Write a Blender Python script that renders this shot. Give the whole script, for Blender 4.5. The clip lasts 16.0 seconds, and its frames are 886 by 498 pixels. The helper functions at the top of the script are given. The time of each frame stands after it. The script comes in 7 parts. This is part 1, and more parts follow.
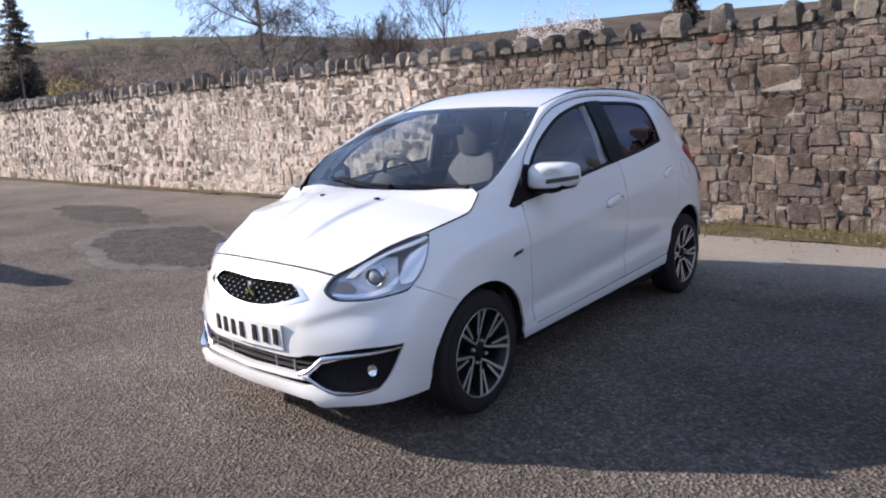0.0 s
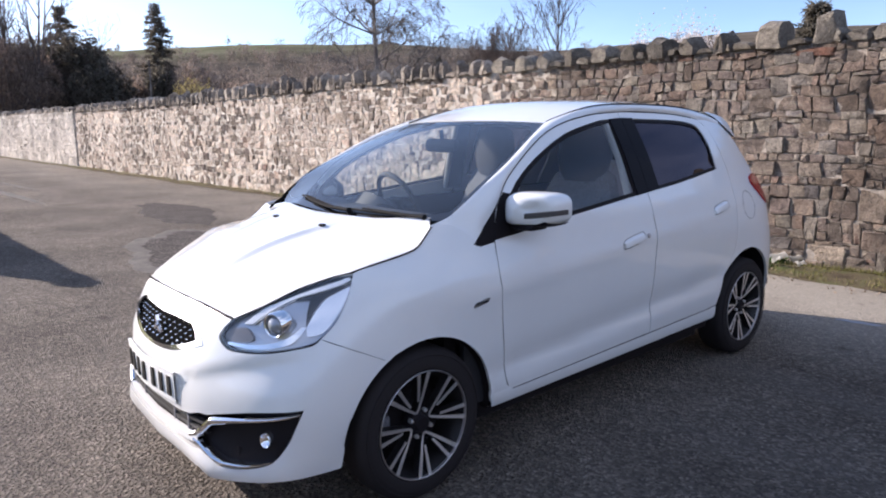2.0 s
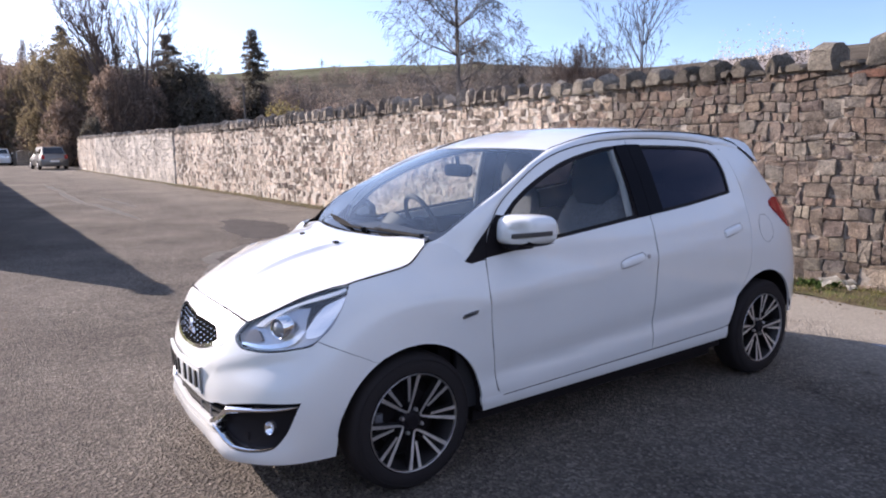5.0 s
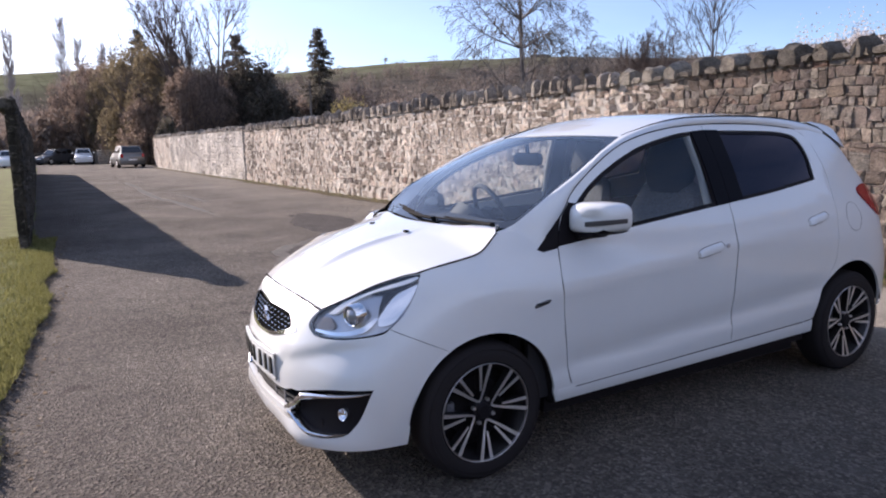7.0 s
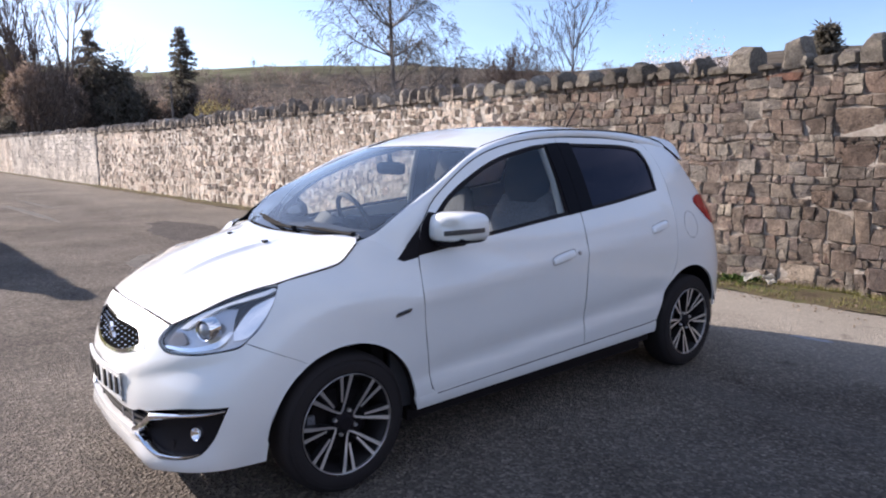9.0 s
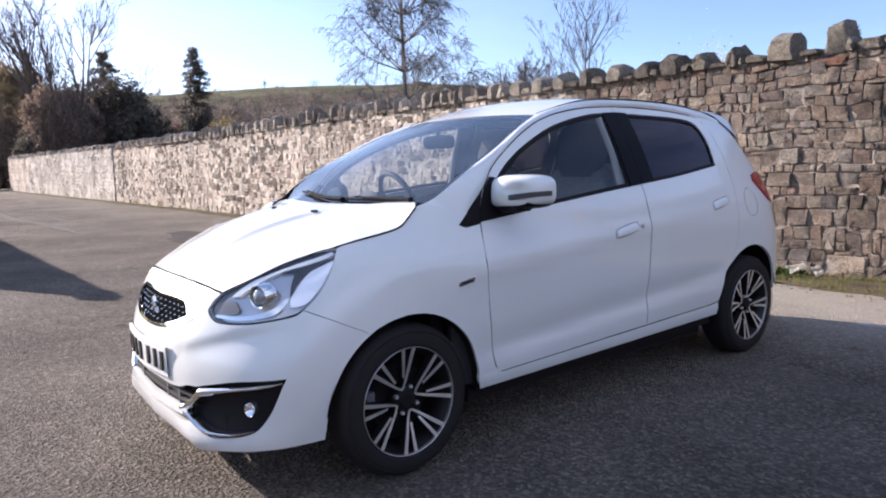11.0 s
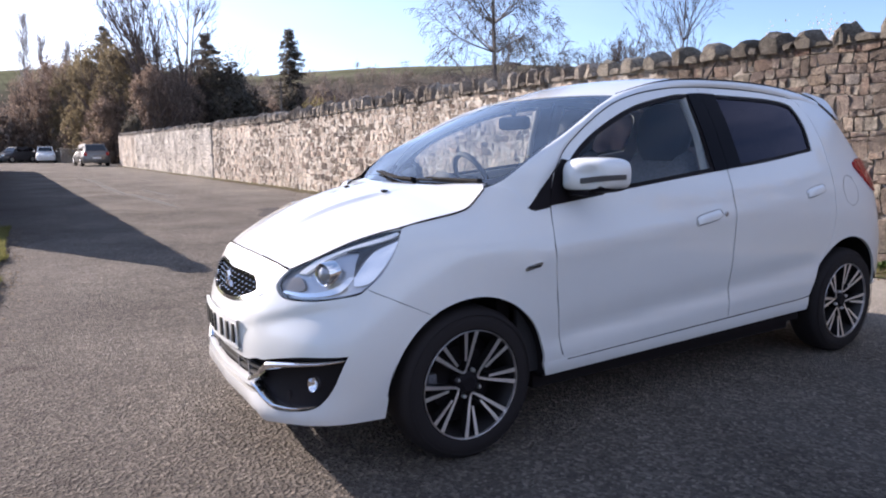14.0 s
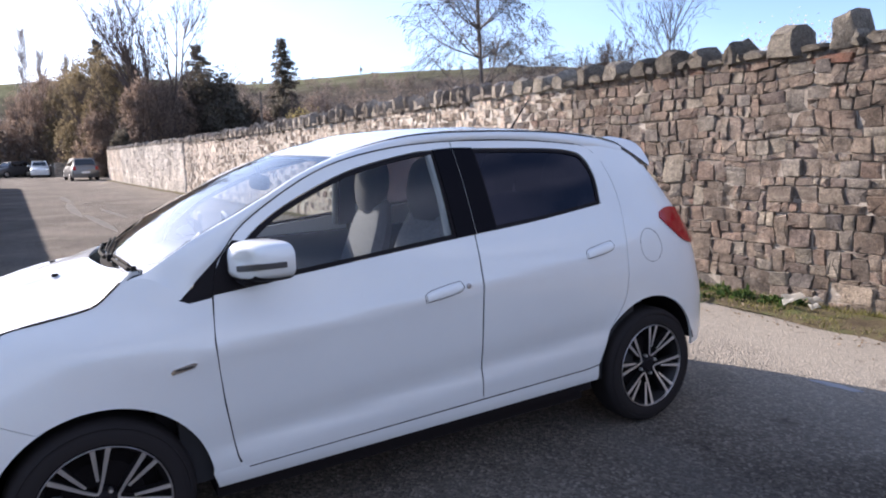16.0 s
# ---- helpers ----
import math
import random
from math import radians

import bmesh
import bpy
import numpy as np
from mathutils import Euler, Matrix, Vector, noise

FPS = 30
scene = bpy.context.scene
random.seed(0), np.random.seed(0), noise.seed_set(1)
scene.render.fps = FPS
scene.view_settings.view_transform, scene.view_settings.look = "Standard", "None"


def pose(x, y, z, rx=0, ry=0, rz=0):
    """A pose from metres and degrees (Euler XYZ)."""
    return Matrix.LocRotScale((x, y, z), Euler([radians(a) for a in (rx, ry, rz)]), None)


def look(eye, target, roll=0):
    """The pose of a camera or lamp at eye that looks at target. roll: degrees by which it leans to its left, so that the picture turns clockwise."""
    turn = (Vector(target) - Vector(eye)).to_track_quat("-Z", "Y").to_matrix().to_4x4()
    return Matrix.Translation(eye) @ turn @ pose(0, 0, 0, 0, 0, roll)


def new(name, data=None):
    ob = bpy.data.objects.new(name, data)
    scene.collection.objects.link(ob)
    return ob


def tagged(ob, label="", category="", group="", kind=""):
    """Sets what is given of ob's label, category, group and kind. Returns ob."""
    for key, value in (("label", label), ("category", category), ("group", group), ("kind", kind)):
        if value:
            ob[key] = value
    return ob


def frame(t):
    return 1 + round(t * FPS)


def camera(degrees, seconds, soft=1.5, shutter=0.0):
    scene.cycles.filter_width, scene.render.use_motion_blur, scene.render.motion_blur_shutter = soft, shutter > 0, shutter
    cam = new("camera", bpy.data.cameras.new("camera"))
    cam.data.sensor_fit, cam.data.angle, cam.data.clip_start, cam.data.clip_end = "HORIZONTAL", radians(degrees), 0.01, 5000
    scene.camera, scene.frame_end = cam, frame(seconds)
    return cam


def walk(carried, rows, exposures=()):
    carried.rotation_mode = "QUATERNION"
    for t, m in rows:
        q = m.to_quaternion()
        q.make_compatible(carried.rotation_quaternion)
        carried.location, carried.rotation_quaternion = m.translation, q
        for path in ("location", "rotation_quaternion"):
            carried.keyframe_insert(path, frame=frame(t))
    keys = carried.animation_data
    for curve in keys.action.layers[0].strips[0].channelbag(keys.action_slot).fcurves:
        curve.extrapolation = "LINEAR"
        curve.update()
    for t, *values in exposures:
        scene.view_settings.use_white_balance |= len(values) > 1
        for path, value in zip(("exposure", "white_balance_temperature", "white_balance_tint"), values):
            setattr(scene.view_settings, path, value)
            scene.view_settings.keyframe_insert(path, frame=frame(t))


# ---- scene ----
from mathutils.geometry import delaunay_2d_cdt

cam = camera(64.1, 16.0, 2.0)
PATH = [
    (0, (-3.663, -2.602, 1.356), (-2.149, -1.353, 0.972), -2.5),
    (0.5, (-3.451, -2.724, 1.35), (-2.005, -1.398, 0.962), -0.9),
    (1, (-3.24, -2.703, 1.34), (-1.827, -1.346, 0.939), -2.6),
    (1.5, (-2.962, -2.585, 1.344), (-1.565, -1.198, 0.99), -0.7),
    (2, (-2.763, -2.65, 1.35), (-1.459, -1.174, 1.003), -0.5),
    (2.5, (-2.659, -2.799, 1.363), (-1.515, -1.209, 0.958), 0.1),
    (3, (-2.682, -2.96, 1.37), (-1.571, -1.345, 0.971), -1.0),
    (3.5, (-2.687, -3.096, 1.39), (-1.602, -1.455, 1.027), -1.8),
    (3.7, (-2.657, -3.107, 1.393), (-1.577, -1.456, 1.059), -1.2),
    (5.8, (-2.659, -3.078, 1.38), (-1.535, -1.448, 1.095), -0.8),
    (6, (-2.671, -3.06, 1.374), (-1.597, -1.398, 1.089), -1.1),
    (6.5, (-2.687, -3.039, 1.354), (-1.728, -1.309, 1.052), -0.9),
    (7, (-2.675, -3.064, 1.361), (-1.706, -1.341, 1.055), -1.5),
    (7.5, (-2.632, -3.09, 1.363), (-1.46, -1.5, 1.051), -0.7),
    (8, (-2.6, -3.099, 1.359), (-1.267, -1.642, 1.042), -0.7),
    (8.5, (-2.614, -3.103, 1.359), (-1.292, -1.635, 1.047), -0.3),
    (9, (-2.631, -3.092, 1.371), (-1.367, -1.569, 1.078), -0.5),
    (9.2, (-2.641, -3.069, 1.324), (-1.408, -1.515, 1.073), -0.7),
    (11.3, (-2.702, -2.817, 1.133), (-1.456, -1.27, 0.896), -1.4),
    (11.5, (-2.715, -2.813, 1.122), (-1.472, -1.262, 0.901), -1.2),
    (12, (-2.737, -2.792, 1.109), (-1.521, -1.217, 0.898), -0.4),
    (12.5, (-2.75, -2.778, 1.081), (-1.639, -1.132, 0.844), -0.4),
    (13, (-2.739, -2.772, 1.073), (-1.677, -1.099, 0.798), -0.7),
    (13.5, (-2.732, -2.772, 1.095), (-1.684, -1.093, 0.805), -1.2),
    (14, (-2.608, -2.844, 1.142), (-1.565, -1.162, 0.852), -0.6),
    (14.5, (-2.298, -2.958, 1.205), (-1.25, -1.275, 0.94), -0.1),
    (15, (-2.019, -3.071, 1.264), (-0.933, -1.419, 0.96), -2.6),
    (15.5, (-1.718, -3.085, 1.328), (-0.648, -1.425, 1.015), -2.5),
    (16, (-1.373, -3.157, 1.372), (-0.351, -1.46, 1.091), -1.8),
]
EXPOSURES = [(0, 1.10, 6480, 19), (2.5, 1.30, 6450, 19), (6.5, 1.19, 6520, 23), (7.5, 0.93, 6520, 20), (9, 1.28, 6550, 19), (12, 1.34, 6500, 20), (13.5, 1.31, 6500, 20), (15, 1.33, 6500, 20), (16, 1.48, 6500, 19)]
walk(cam, [(t, look(eye, target, roll)) for t, eye, target, roll in PATH], EXPOSURES)

# ---- world, sun, exposure ----
SUN_DIR = Vector((-0.379, 0.831, 0.407)).normalized()
world = bpy.data.worlds.new("world")
scene.world = world
world.use_nodes = True
sky = world.node_tree.nodes.new("ShaderNodeTexSky")
sky.sky_type, sky.sun_disc = "NISHITA", False
sky.sun_elevation = math.asin(SUN_DIR.z)
sky.sun_rotation = math.atan2(SUN_DIR.x, SUN_DIR.y)
sky.air_density, sky.dust_density, sky.ozone_density = 1.15, 1.0, 3.3
background = world.node_tree.nodes["Background"]
coords = world.node_tree.nodes.new("ShaderNodeTexCoord")
sky_map = world.node_tree.nodes.new("ShaderNodeMapping")
sky_map.inputs["Scale"].default_value = (1.0, 1.0, 2.2)
sky_way = world.node_tree.nodes.new("ShaderNodeVectorMath")
sky_way.operation = "NORMALIZE"
veil_map = world.node_tree.nodes.new("ShaderNodeMapping")
veil_map.inputs["Scale"].default_value = (1.0, 1.0, 3.2)
veil_noise = world.node_tree.nodes.new("ShaderNodeTexNoise")
veil_noise.inputs["Scale"].default_value, veil_noise.inputs["Detail"].default_value, veil_noise.inputs["Roughness"].default_value = 1.7, 7, 0.58
veil_ramp = world.node_tree.nodes.new("ShaderNodeValToRGB")
for stop, (place, tone) in zip(veil_ramp.color_ramp.elements, ((0.40, 0.0), (0.74, 0.34))):
    stop.position, stop.color = place, (tone, tone, tone, 1)
# thin cloud thickened away from the sun: unseen fill added for the shaded flank
veil_part = world.node_tree.nodes.new("ShaderNodeSeparateXYZ")
veil_fill_share = world.node_tree.nodes.new("ShaderNodeMapRange")
for slot, amount in ((1, 0.25), (2, -0.9), (3, 0.20), (4, 2.0)):
    veil_fill_share.inputs[slot].default_value = amount
veil_amount = world.node_tree.nodes.new("ShaderNodeMath")
veil_amount.operation = "MULTIPLY"
veil = world.node_tree.nodes.new("ShaderNodeMix")
veil.data_type = "RGBA"
veil.inputs[7].default_value = (7.8, 8.5, 9.8, 1)
for a, b in ((coords.outputs["Generated"], sky_map.inputs[0]), (sky_map.outputs[0], sky_way.inputs[0]), (sky_way.outputs[0], sky.inputs[0]), (coords.outputs["Generated"], veil_map.inputs[0]), (veil_map.outputs[0], veil_noise.inputs[0]), (veil_noise.outputs[0], veil_ramp.inputs[0]),
             (coords.outputs["Generated"], veil_part.inputs[0]), (veil_part.outputs[1], veil_fill_share.inputs[0]), (veil_fill_share.outputs[0], veil_amount.inputs[0]),
             (veil_ramp.outputs[0], veil_amount.inputs[1]), (veil_amount.outputs[0], veil.inputs[0]), (sky.outputs[0], veil.inputs[6]), (veil.outputs[2], background.inputs[0])):
    world.node_tree.links.new(a, b)
background.inputs[1].default_value = 0.126
sun = new("sun", bpy.data.lights.new("sun", "SUN"))
sun.data.energy, sun.data.angle, sun.data.color = 4.25, radians(0.53), (1, 0.92, 0.81)
sun.matrix_world = look(SUN_DIR * 60, (0, 0, 0))

# ---- materials ----
def material(name, colour=(0.5, 0.5, 0.5), rough=0.5, metal=0.0, coat=0.0, spec=0.5):
    m = bpy.data.materials.new(name)
    m.use_nodes = True
    b = m.node_tree.nodes["Principled BSDF"]
    b.inputs["Base Color"].default_value = (*colour, 1)
    b.inputs["Roughness"].default_value = rough
    b.inputs["Metallic"].default_value = metal
    b.inputs["Coat Weight"].default_value = coat
    b.inputs["Coat Roughness"].default_value = 0.03
    b.inputs["Specular IOR Level"].default_value = spec
    return m


def node(m, kind, **values):
    n = m.node_tree.nodes.new("ShaderNode" + kind)
    for key, value in values.items():
        if key in n.inputs:
            n.inputs[key].default_value = value
    return n


def link(m, a, b):
    m.node_tree.links.new(a, b)


def ramp(m, factor, stops):
    r = m.node_tree.nodes.new("ShaderNodeValToRGB")
    el = r.color_ramp.elements
    while len(el) < len(stops):
        el.new(0.5)
    for e, (p, c) in zip(el, stops):
        e.position, e.color = p, (*c, 1)
    link(m, factor, r.inputs[0])
    return r.outputs[0]


def noise_of(m, scale, detail=4, rough=0.6, stretch=(1, 1, 1), coord="Object"):
    tc = m.node_tree.nodes.new("ShaderNodeTexCoord")
    mp = node(m, "Mapping", Scale=stretch)
    link(m, tc.outputs[coord], mp.inputs[0])
    n = node(m, "TexNoise", Scale=scale, Detail=detail, Roughness=rough)
    link(m, mp.outputs[0], n.inputs[0])
    return n.outputs[0]


def blend(m, kind, factor, a, b):
    x = m.node_tree.nodes.new("ShaderNodeMix")
    x.data_type, x.blend_type = "RGBA", kind
    for value, slot in ((factor, 0), (a, 6), (b, 7)):
        if isinstance(value, (int, float)):
            x.inputs[slot].default_value = value
        elif isinstance(value, tuple):
            x.inputs[slot].default_value = (*value, 1)
        else:
            link(m, value, x.inputs[slot])
    return x.outputs[2]


def to_base(m, out):
    link(m, out, m.node_tree.nodes["Principled BSDF"].inputs["Base Color"])


def bump(m, height, strength=0.4, distance=0.01):
    b = node(m, "Bump", Strength=strength, Distance=distance)
    link(m, height, b.inputs["Height"])
    link(m, b.outputs[0], m.node_tree.nodes["Principled BSDF"].inputs["Normal"])


def pane(name, tint, gloss=0.9, ior=1.5, warm=(1, 1, 1), dust=0.0):
    """Thin glass: clear with a tint, and a mirror image that grows towards grazing sight."""
    m = bpy.data.materials.new(name)
    m.use_nodes = True
    t = m.node_tree
    t.nodes.remove(t.nodes["Principled BSDF"])
    clear = node(m, "BsdfTransparent", Color=(*tint, 1))
    shine = node(m, "BsdfGlossy", Color=(gloss * warm[0], gloss * warm[1], gloss * warm[2], 1), Roughness=0.01)
    f0 = 1.6 * ((ior - 1) / (ior + 1)) ** 2
    slant = node(m, "LayerWeight", Blend=0.5)
    steep, fres = node(m, "Math"), node(m, "Math")
    steep.operation, fres.operation = "POWER", "MULTIPLY_ADD"
    link(m, slant.outputs["Facing"], steep.inputs[0])
    steep.inputs[1].default_value = 4.4
    link(m, steep.outputs[0], fres.inputs[0])
    fres.inputs[1].default_value, fres.inputs[2].default_value = 1 - f0, f0
    mix = t.nodes.new("ShaderNodeMixShader")
    link(m, fres.outputs[0], mix.inputs[0])
    link(m, clear.outputs[0], mix.inputs[1])
    link(m, shine.outputs[0], mix.inputs[2])
    last = mix
    if dust:
        film = node(m, "BsdfDiffuse", Color=(0.8, 0.79, 0.77, 1))
        last = t.nodes.new("ShaderNodeMixShader")
        link(m, ramp(m, noise_of(m, 6.0, 5), [(0.3, (dust * 0.75,) * 3), (0.7, (dust * 1.25,) * 3)]), last.inputs[0])
        link(m, mix.outputs[0], last.inputs[1])
        link(m, film.outputs[0], last.inputs[2])
    link(m, last.outputs[0], t.nodes["Material Output"].inputs[0])
    return m


PAINT = material("white_paint", (0.80, 0.80, 0.80), 0.32, 0, 1.0)
to_base(PAINT, ramp(PAINT, noise_of(PAINT, 3.0), [(0.3, (0.695, 0.705, 0.705)), (0.7, (0.725, 0.735, 0.73))]))
GLASS = pane("clear_glass", (0.86, 0.90, 0.89), 1.0, 1.42, (1, 1, 1), 0.004)
DOOR_GLASS = pane("tinted_door_glass", (0.74, 0.78, 0.78), 0.75, 1.45, (0.95, 0.96, 1.04))
MATT_BLACK = material("matt_black", (0.009, 0.009, 0.009), 0.7, 0, 0, 0.0)
WIPER_BLACK = material("wiper_black", (0.014, 0.014, 0.015), 0.75, 0, 0, 0.05)
PILLAR = material("pillar_film", (0.006, 0.0055, 0.008), 0.22, 0, 0, 0.04)
LAMP_GLASS = material("projector_glass", (0.30, 0.33, 0.38), 0.06, 0.3, 0.5)
LAMP_WHITE = material("pale_light_guide", (0.90, 0.91, 0.93), 0.2)
PRIVACY = pane("privacy_glass", (0.07, 0.068, 0.095), 0.60, 1.45, (0.98, 0.92, 1.12))
LENS = pane("lamp_lens", (0.93, 0.94, 0.95))
CHROME = material("chrome", (0.85, 0.85, 0.86), 0.08, 1)
ALLOY = material("machined_alloy", (0.86, 0.84, 0.83), 0.42, 1)
INDICATOR = material("indicator_lens", (0.055, 0.055, 0.06), 0.3)
LIP = material("brushed_rim_lip", (0.50, 0.48, 0.48), 0.45, 1)
DARK_ALLOY = material("dark_alloy", (0.016, 0.014, 0.015), 0.45, 0.2)
BLACK_TRIM = material("black_trim", (0.014, 0.012, 0.014), 0.5, 0, 0, 0.07)
BLACK_GLOSS = material("gloss_black", (0.008, 0.008, 0.009), 0.08, 0, 0.5)
RUBBER = material("tyre_rubber", (0.018, 0.015, 0.016), 0.8, 0, 0, 0.25)
bump(RUBBER, noise_of(RUBBER, 90, 3), 0.15, 0.002)
UNDER = material("underbody", (0.020, 0.017, 0.018), 0.95, 0, 0, 0.05)
PLASTIC = material("dark_plastic", (0.025, 0.025, 0.027), 0.6)
DASH = material("dashboard_plastic", (0.022, 0.022, 0.026), 0.6)
CLOTH = material("seat_cloth", (0.16, 0.16, 0.17), 0.9)
to_base(CLOTH, ramp(CLOTH, noise_of(CLOTH, 120, 2), [(0.35, (0.095, 0.095, 0.105)), (0.65, (0.17, 0.17, 0.19))]))
# seat cloth darkened for the front headrests: cabin shade put into the colour
SHADED_CLOTH = material("shaded_headrest_cloth", (0.035, 0.035, 0.042), 0.9)
to_base(SHADED_CLOTH, ramp(SHADED_CLOTH, noise_of(SHADED_CLOTH, 120, 2), [(0.35, (0.026, 0.026, 0.032)), (0.65, (0.046, 0.046, 0.054))]))
PALE_CLOTH = material("pale_lining", (0.42, 0.415, 0.40), 0.85)
RED_LENS = material("red_lens", (0.33, 0.004, 0.010), 0.10, 0, 0.2)
LAMP_SILVER = material("lamp_reflector", (0.90, 0.91, 0.93), 0.06, 1)
LAMP_BASE = material("lamp_reflector_satin", (0.56, 0.57, 0.60), 0.16, 0.6)
SMOKY = material("smoky_lamp_inner", (0.20, 0.18, 0.17), 0.3, 0.4)
PLATE = material("plate_white", (0.72, 0.73, 0.72), 0.35)
INK = material("plate_ink", (0.01, 0.01, 0.01), 0.4)

# ---- materials of the place ----
ASPHALT = material("worn_asphalt", (0.10, 0.098, 0.097), 0.92, 0, 0, 0.15)
_tc = ASPHALT.node_tree.nodes.new("ShaderNodeTexCoord")
_chips = node(ASPHALT, "TexVoronoi", Scale=70.0)
link(ASPHALT, _tc.outputs["Object"], _chips.inputs["Vector"])
_chip_tone = ramp(ASPHALT, _chips.outputs["Color"], [(0.0, (0.126, 0.115, 0.105)), (0.45, (0.200, 0.183, 0.165)), (0.76, (0.312, 0.286, 0.255)), (1.0, (0.50, 0.46, 0.408))])
_patch = ramp(ASPHALT, noise_of(ASPHALT, 0.55, 5, 0.6), [(0.36, (0.60, 0.563, 0.537)), (0.62, (0.97, 0.92, 0.87))])
_mid = ramp(ASPHALT, noise_of(ASPHALT, 5.0, 6, 0.7), [(0.3, (0.88, 0.88, 0.88)), (0.7, (1.10, 1.10, 1.10))])
_base = blend(ASPHALT, "MULTIPLY", 1.0, blend(ASPHALT, "MULTIPLY", 1.0, _chip_tone, _patch), _mid)
_xyz = node(ASPHALT, "SeparateXYZ")
link(ASPHALT, _tc.outputs["Object"], _xyz.inputs[0])
_wob = node(ASPHALT, "Math")
_wob.operation = "MULTIPLY_ADD"
link(ASPHALT, noise_of(ASPHALT, 0.9, 5, 0.65), _wob.inputs[0])
_wob.inputs[1].default_value = 1.8
link(ASPHALT, _xyz.outputs[0], _wob.inputs[2])
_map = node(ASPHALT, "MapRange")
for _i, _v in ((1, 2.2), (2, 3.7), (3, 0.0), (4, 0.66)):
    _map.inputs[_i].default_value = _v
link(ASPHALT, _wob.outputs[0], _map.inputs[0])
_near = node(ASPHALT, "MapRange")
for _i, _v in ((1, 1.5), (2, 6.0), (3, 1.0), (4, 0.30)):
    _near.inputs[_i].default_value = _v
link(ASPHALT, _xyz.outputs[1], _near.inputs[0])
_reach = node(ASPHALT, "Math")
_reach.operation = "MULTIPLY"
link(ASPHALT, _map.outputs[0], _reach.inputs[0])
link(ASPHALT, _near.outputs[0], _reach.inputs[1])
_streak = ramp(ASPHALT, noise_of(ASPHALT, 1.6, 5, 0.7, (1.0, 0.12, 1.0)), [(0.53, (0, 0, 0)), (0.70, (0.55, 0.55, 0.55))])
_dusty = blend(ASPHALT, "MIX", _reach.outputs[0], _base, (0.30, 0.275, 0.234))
_worn = blend(ASPHALT, "MIX", blend(ASPHALT, "MULTIPLY", 1.0, _streak, (0.6, 0.6, 0.6)), _dusty, (0.24, 0.22, 0.20))
# brown grit washed from the lawn edge, and small dark oil spots
_grit = node(ASPHALT, "MapRange")
for _i, _v in ((1, -1.75), (2, -0.85), (3, 0.62), (4, 0.0)):
    _grit.inputs[_i].default_value = _v
link(ASPHALT, _wob.outputs[0], _grit.inputs[0])
_edged = blend(ASPHALT, "MIX", _grit.outputs[0], _worn, blend(ASPHALT, "MULTIPLY", 1.0, blend(ASPHALT, "MULTIPLY", 1.0, _mid, ramp(ASPHALT, _chips.outputs["Color"], [(0.0, (0.5, 0.5, 0.5)), (1.0, (1.6, 1.6, 1.6))])), (0.135, 0.112, 0.098)))
_spots = ramp(ASPHALT, noise_of(ASPHALT, 3.2, 3, 0.5), [(0.66, (1.0, 1.0, 1.0)), (0.74, (0.62, 0.60, 0.60))])
to_base(ASPHALT, blend(ASPHALT, "MULTIPLY", 1.0, _edged, _spots))
_h = node(ASPHALT, "Math")
_h.operation = "MULTIPLY_ADD"
link(ASPHALT, noise_of(ASPHALT, 130, 4, 0.75), _h.inputs[0])
_h.inputs[1].default_value = 0.55
link(ASPHALT, _chips.outputs["Distance"], _h.inputs[2])
bump(ASPHALT, _h.outputs[0], 1.0, 0.040)
_soft = node(ASPHALT, "MapRange")
for _i, _v in ((1, 0.0), (2, 0.6), (3, 1.0), (4, 0.25)):
    _soft.inputs[_i].default_value = _v
link(ASPHALT, _reach.outputs[0], _soft.inputs[0])
link(ASPHALT, _soft.outputs[0], [n for n in ASPHALT.node_tree.nodes if n.type == "BUMP"][0].inputs["Strength"])

PATCH_TAR = material("tar_patch", (0.06, 0.055, 0.055), 0.9, 0, 0, 0.1)
_tar = node(PATCH_TAR, "TexVoronoi", Scale=70.0)
link(PATCH_TAR, PATCH_TAR.node_tree.nodes.new("ShaderNodeTexCoord").outputs["Object"], _tar.inputs["Vector"])
_tar_tone = ramp(PATCH_TAR, _tar.outputs["Color"], [(0.0, (0.030, 0.026, 0.024)), (0.55, (0.056, 0.050, 0.047)), (1.0, (0.13, 0.117, 0.107))])
to_base(PATCH_TAR, blend(PATCH_TAR, "MULTIPLY", 1.0, _tar_tone, ramp(PATCH_TAR, noise_of(PATCH_TAR, 3.5, 6, 0.75), [(0.3, (0.70, 0.68, 0.66)), (0.7, (1.45, 1.40, 1.36))])))
bump(PATCH_TAR, noise_of(PATCH_TAR, 70, 4, 0.7), 0.6, 0.006)

DUSTY_RIM = material("dusty_asphalt", (0.16, 0.145, 0.125), 0.92, 0, 0, 0.1)
to_base(DUSTY_RIM, blend(DUSTY_RIM, "MULTIPLY", 1.0, ramp(DUSTY_RIM, noise_of(DUSTY_RIM, 2.6, 6, 0.75), [(0.35, (0.092, 0.084, 0.077)), (0.65, (0.152, 0.138, 0.122))]), ramp(DUSTY_RIM, noise_of(DUSTY_RIM, 60, 3, 0.7), [(0.3, (0.8, 0.8, 0.8)), (0.7, (1.2, 1.2, 1.2))])))
bump(DUSTY_RIM, noise_of(DUSTY_RIM, 60, 4, 0.7), 0.5, 0.006)
TRACK_DUST = material("track_dust", (0.14, 0.128, 0.115), 0.92, 0, 0, 0.1)
to_base(TRACK_DUST, ramp(TRACK_DUST, noise_of(TRACK_DUST, 3.5, 6, 0.8, (1, 0.35, 1)), [(0.38, (0.090, 0.083, 0.077)), (0.66, (0.150, 0.138, 0.125))]))
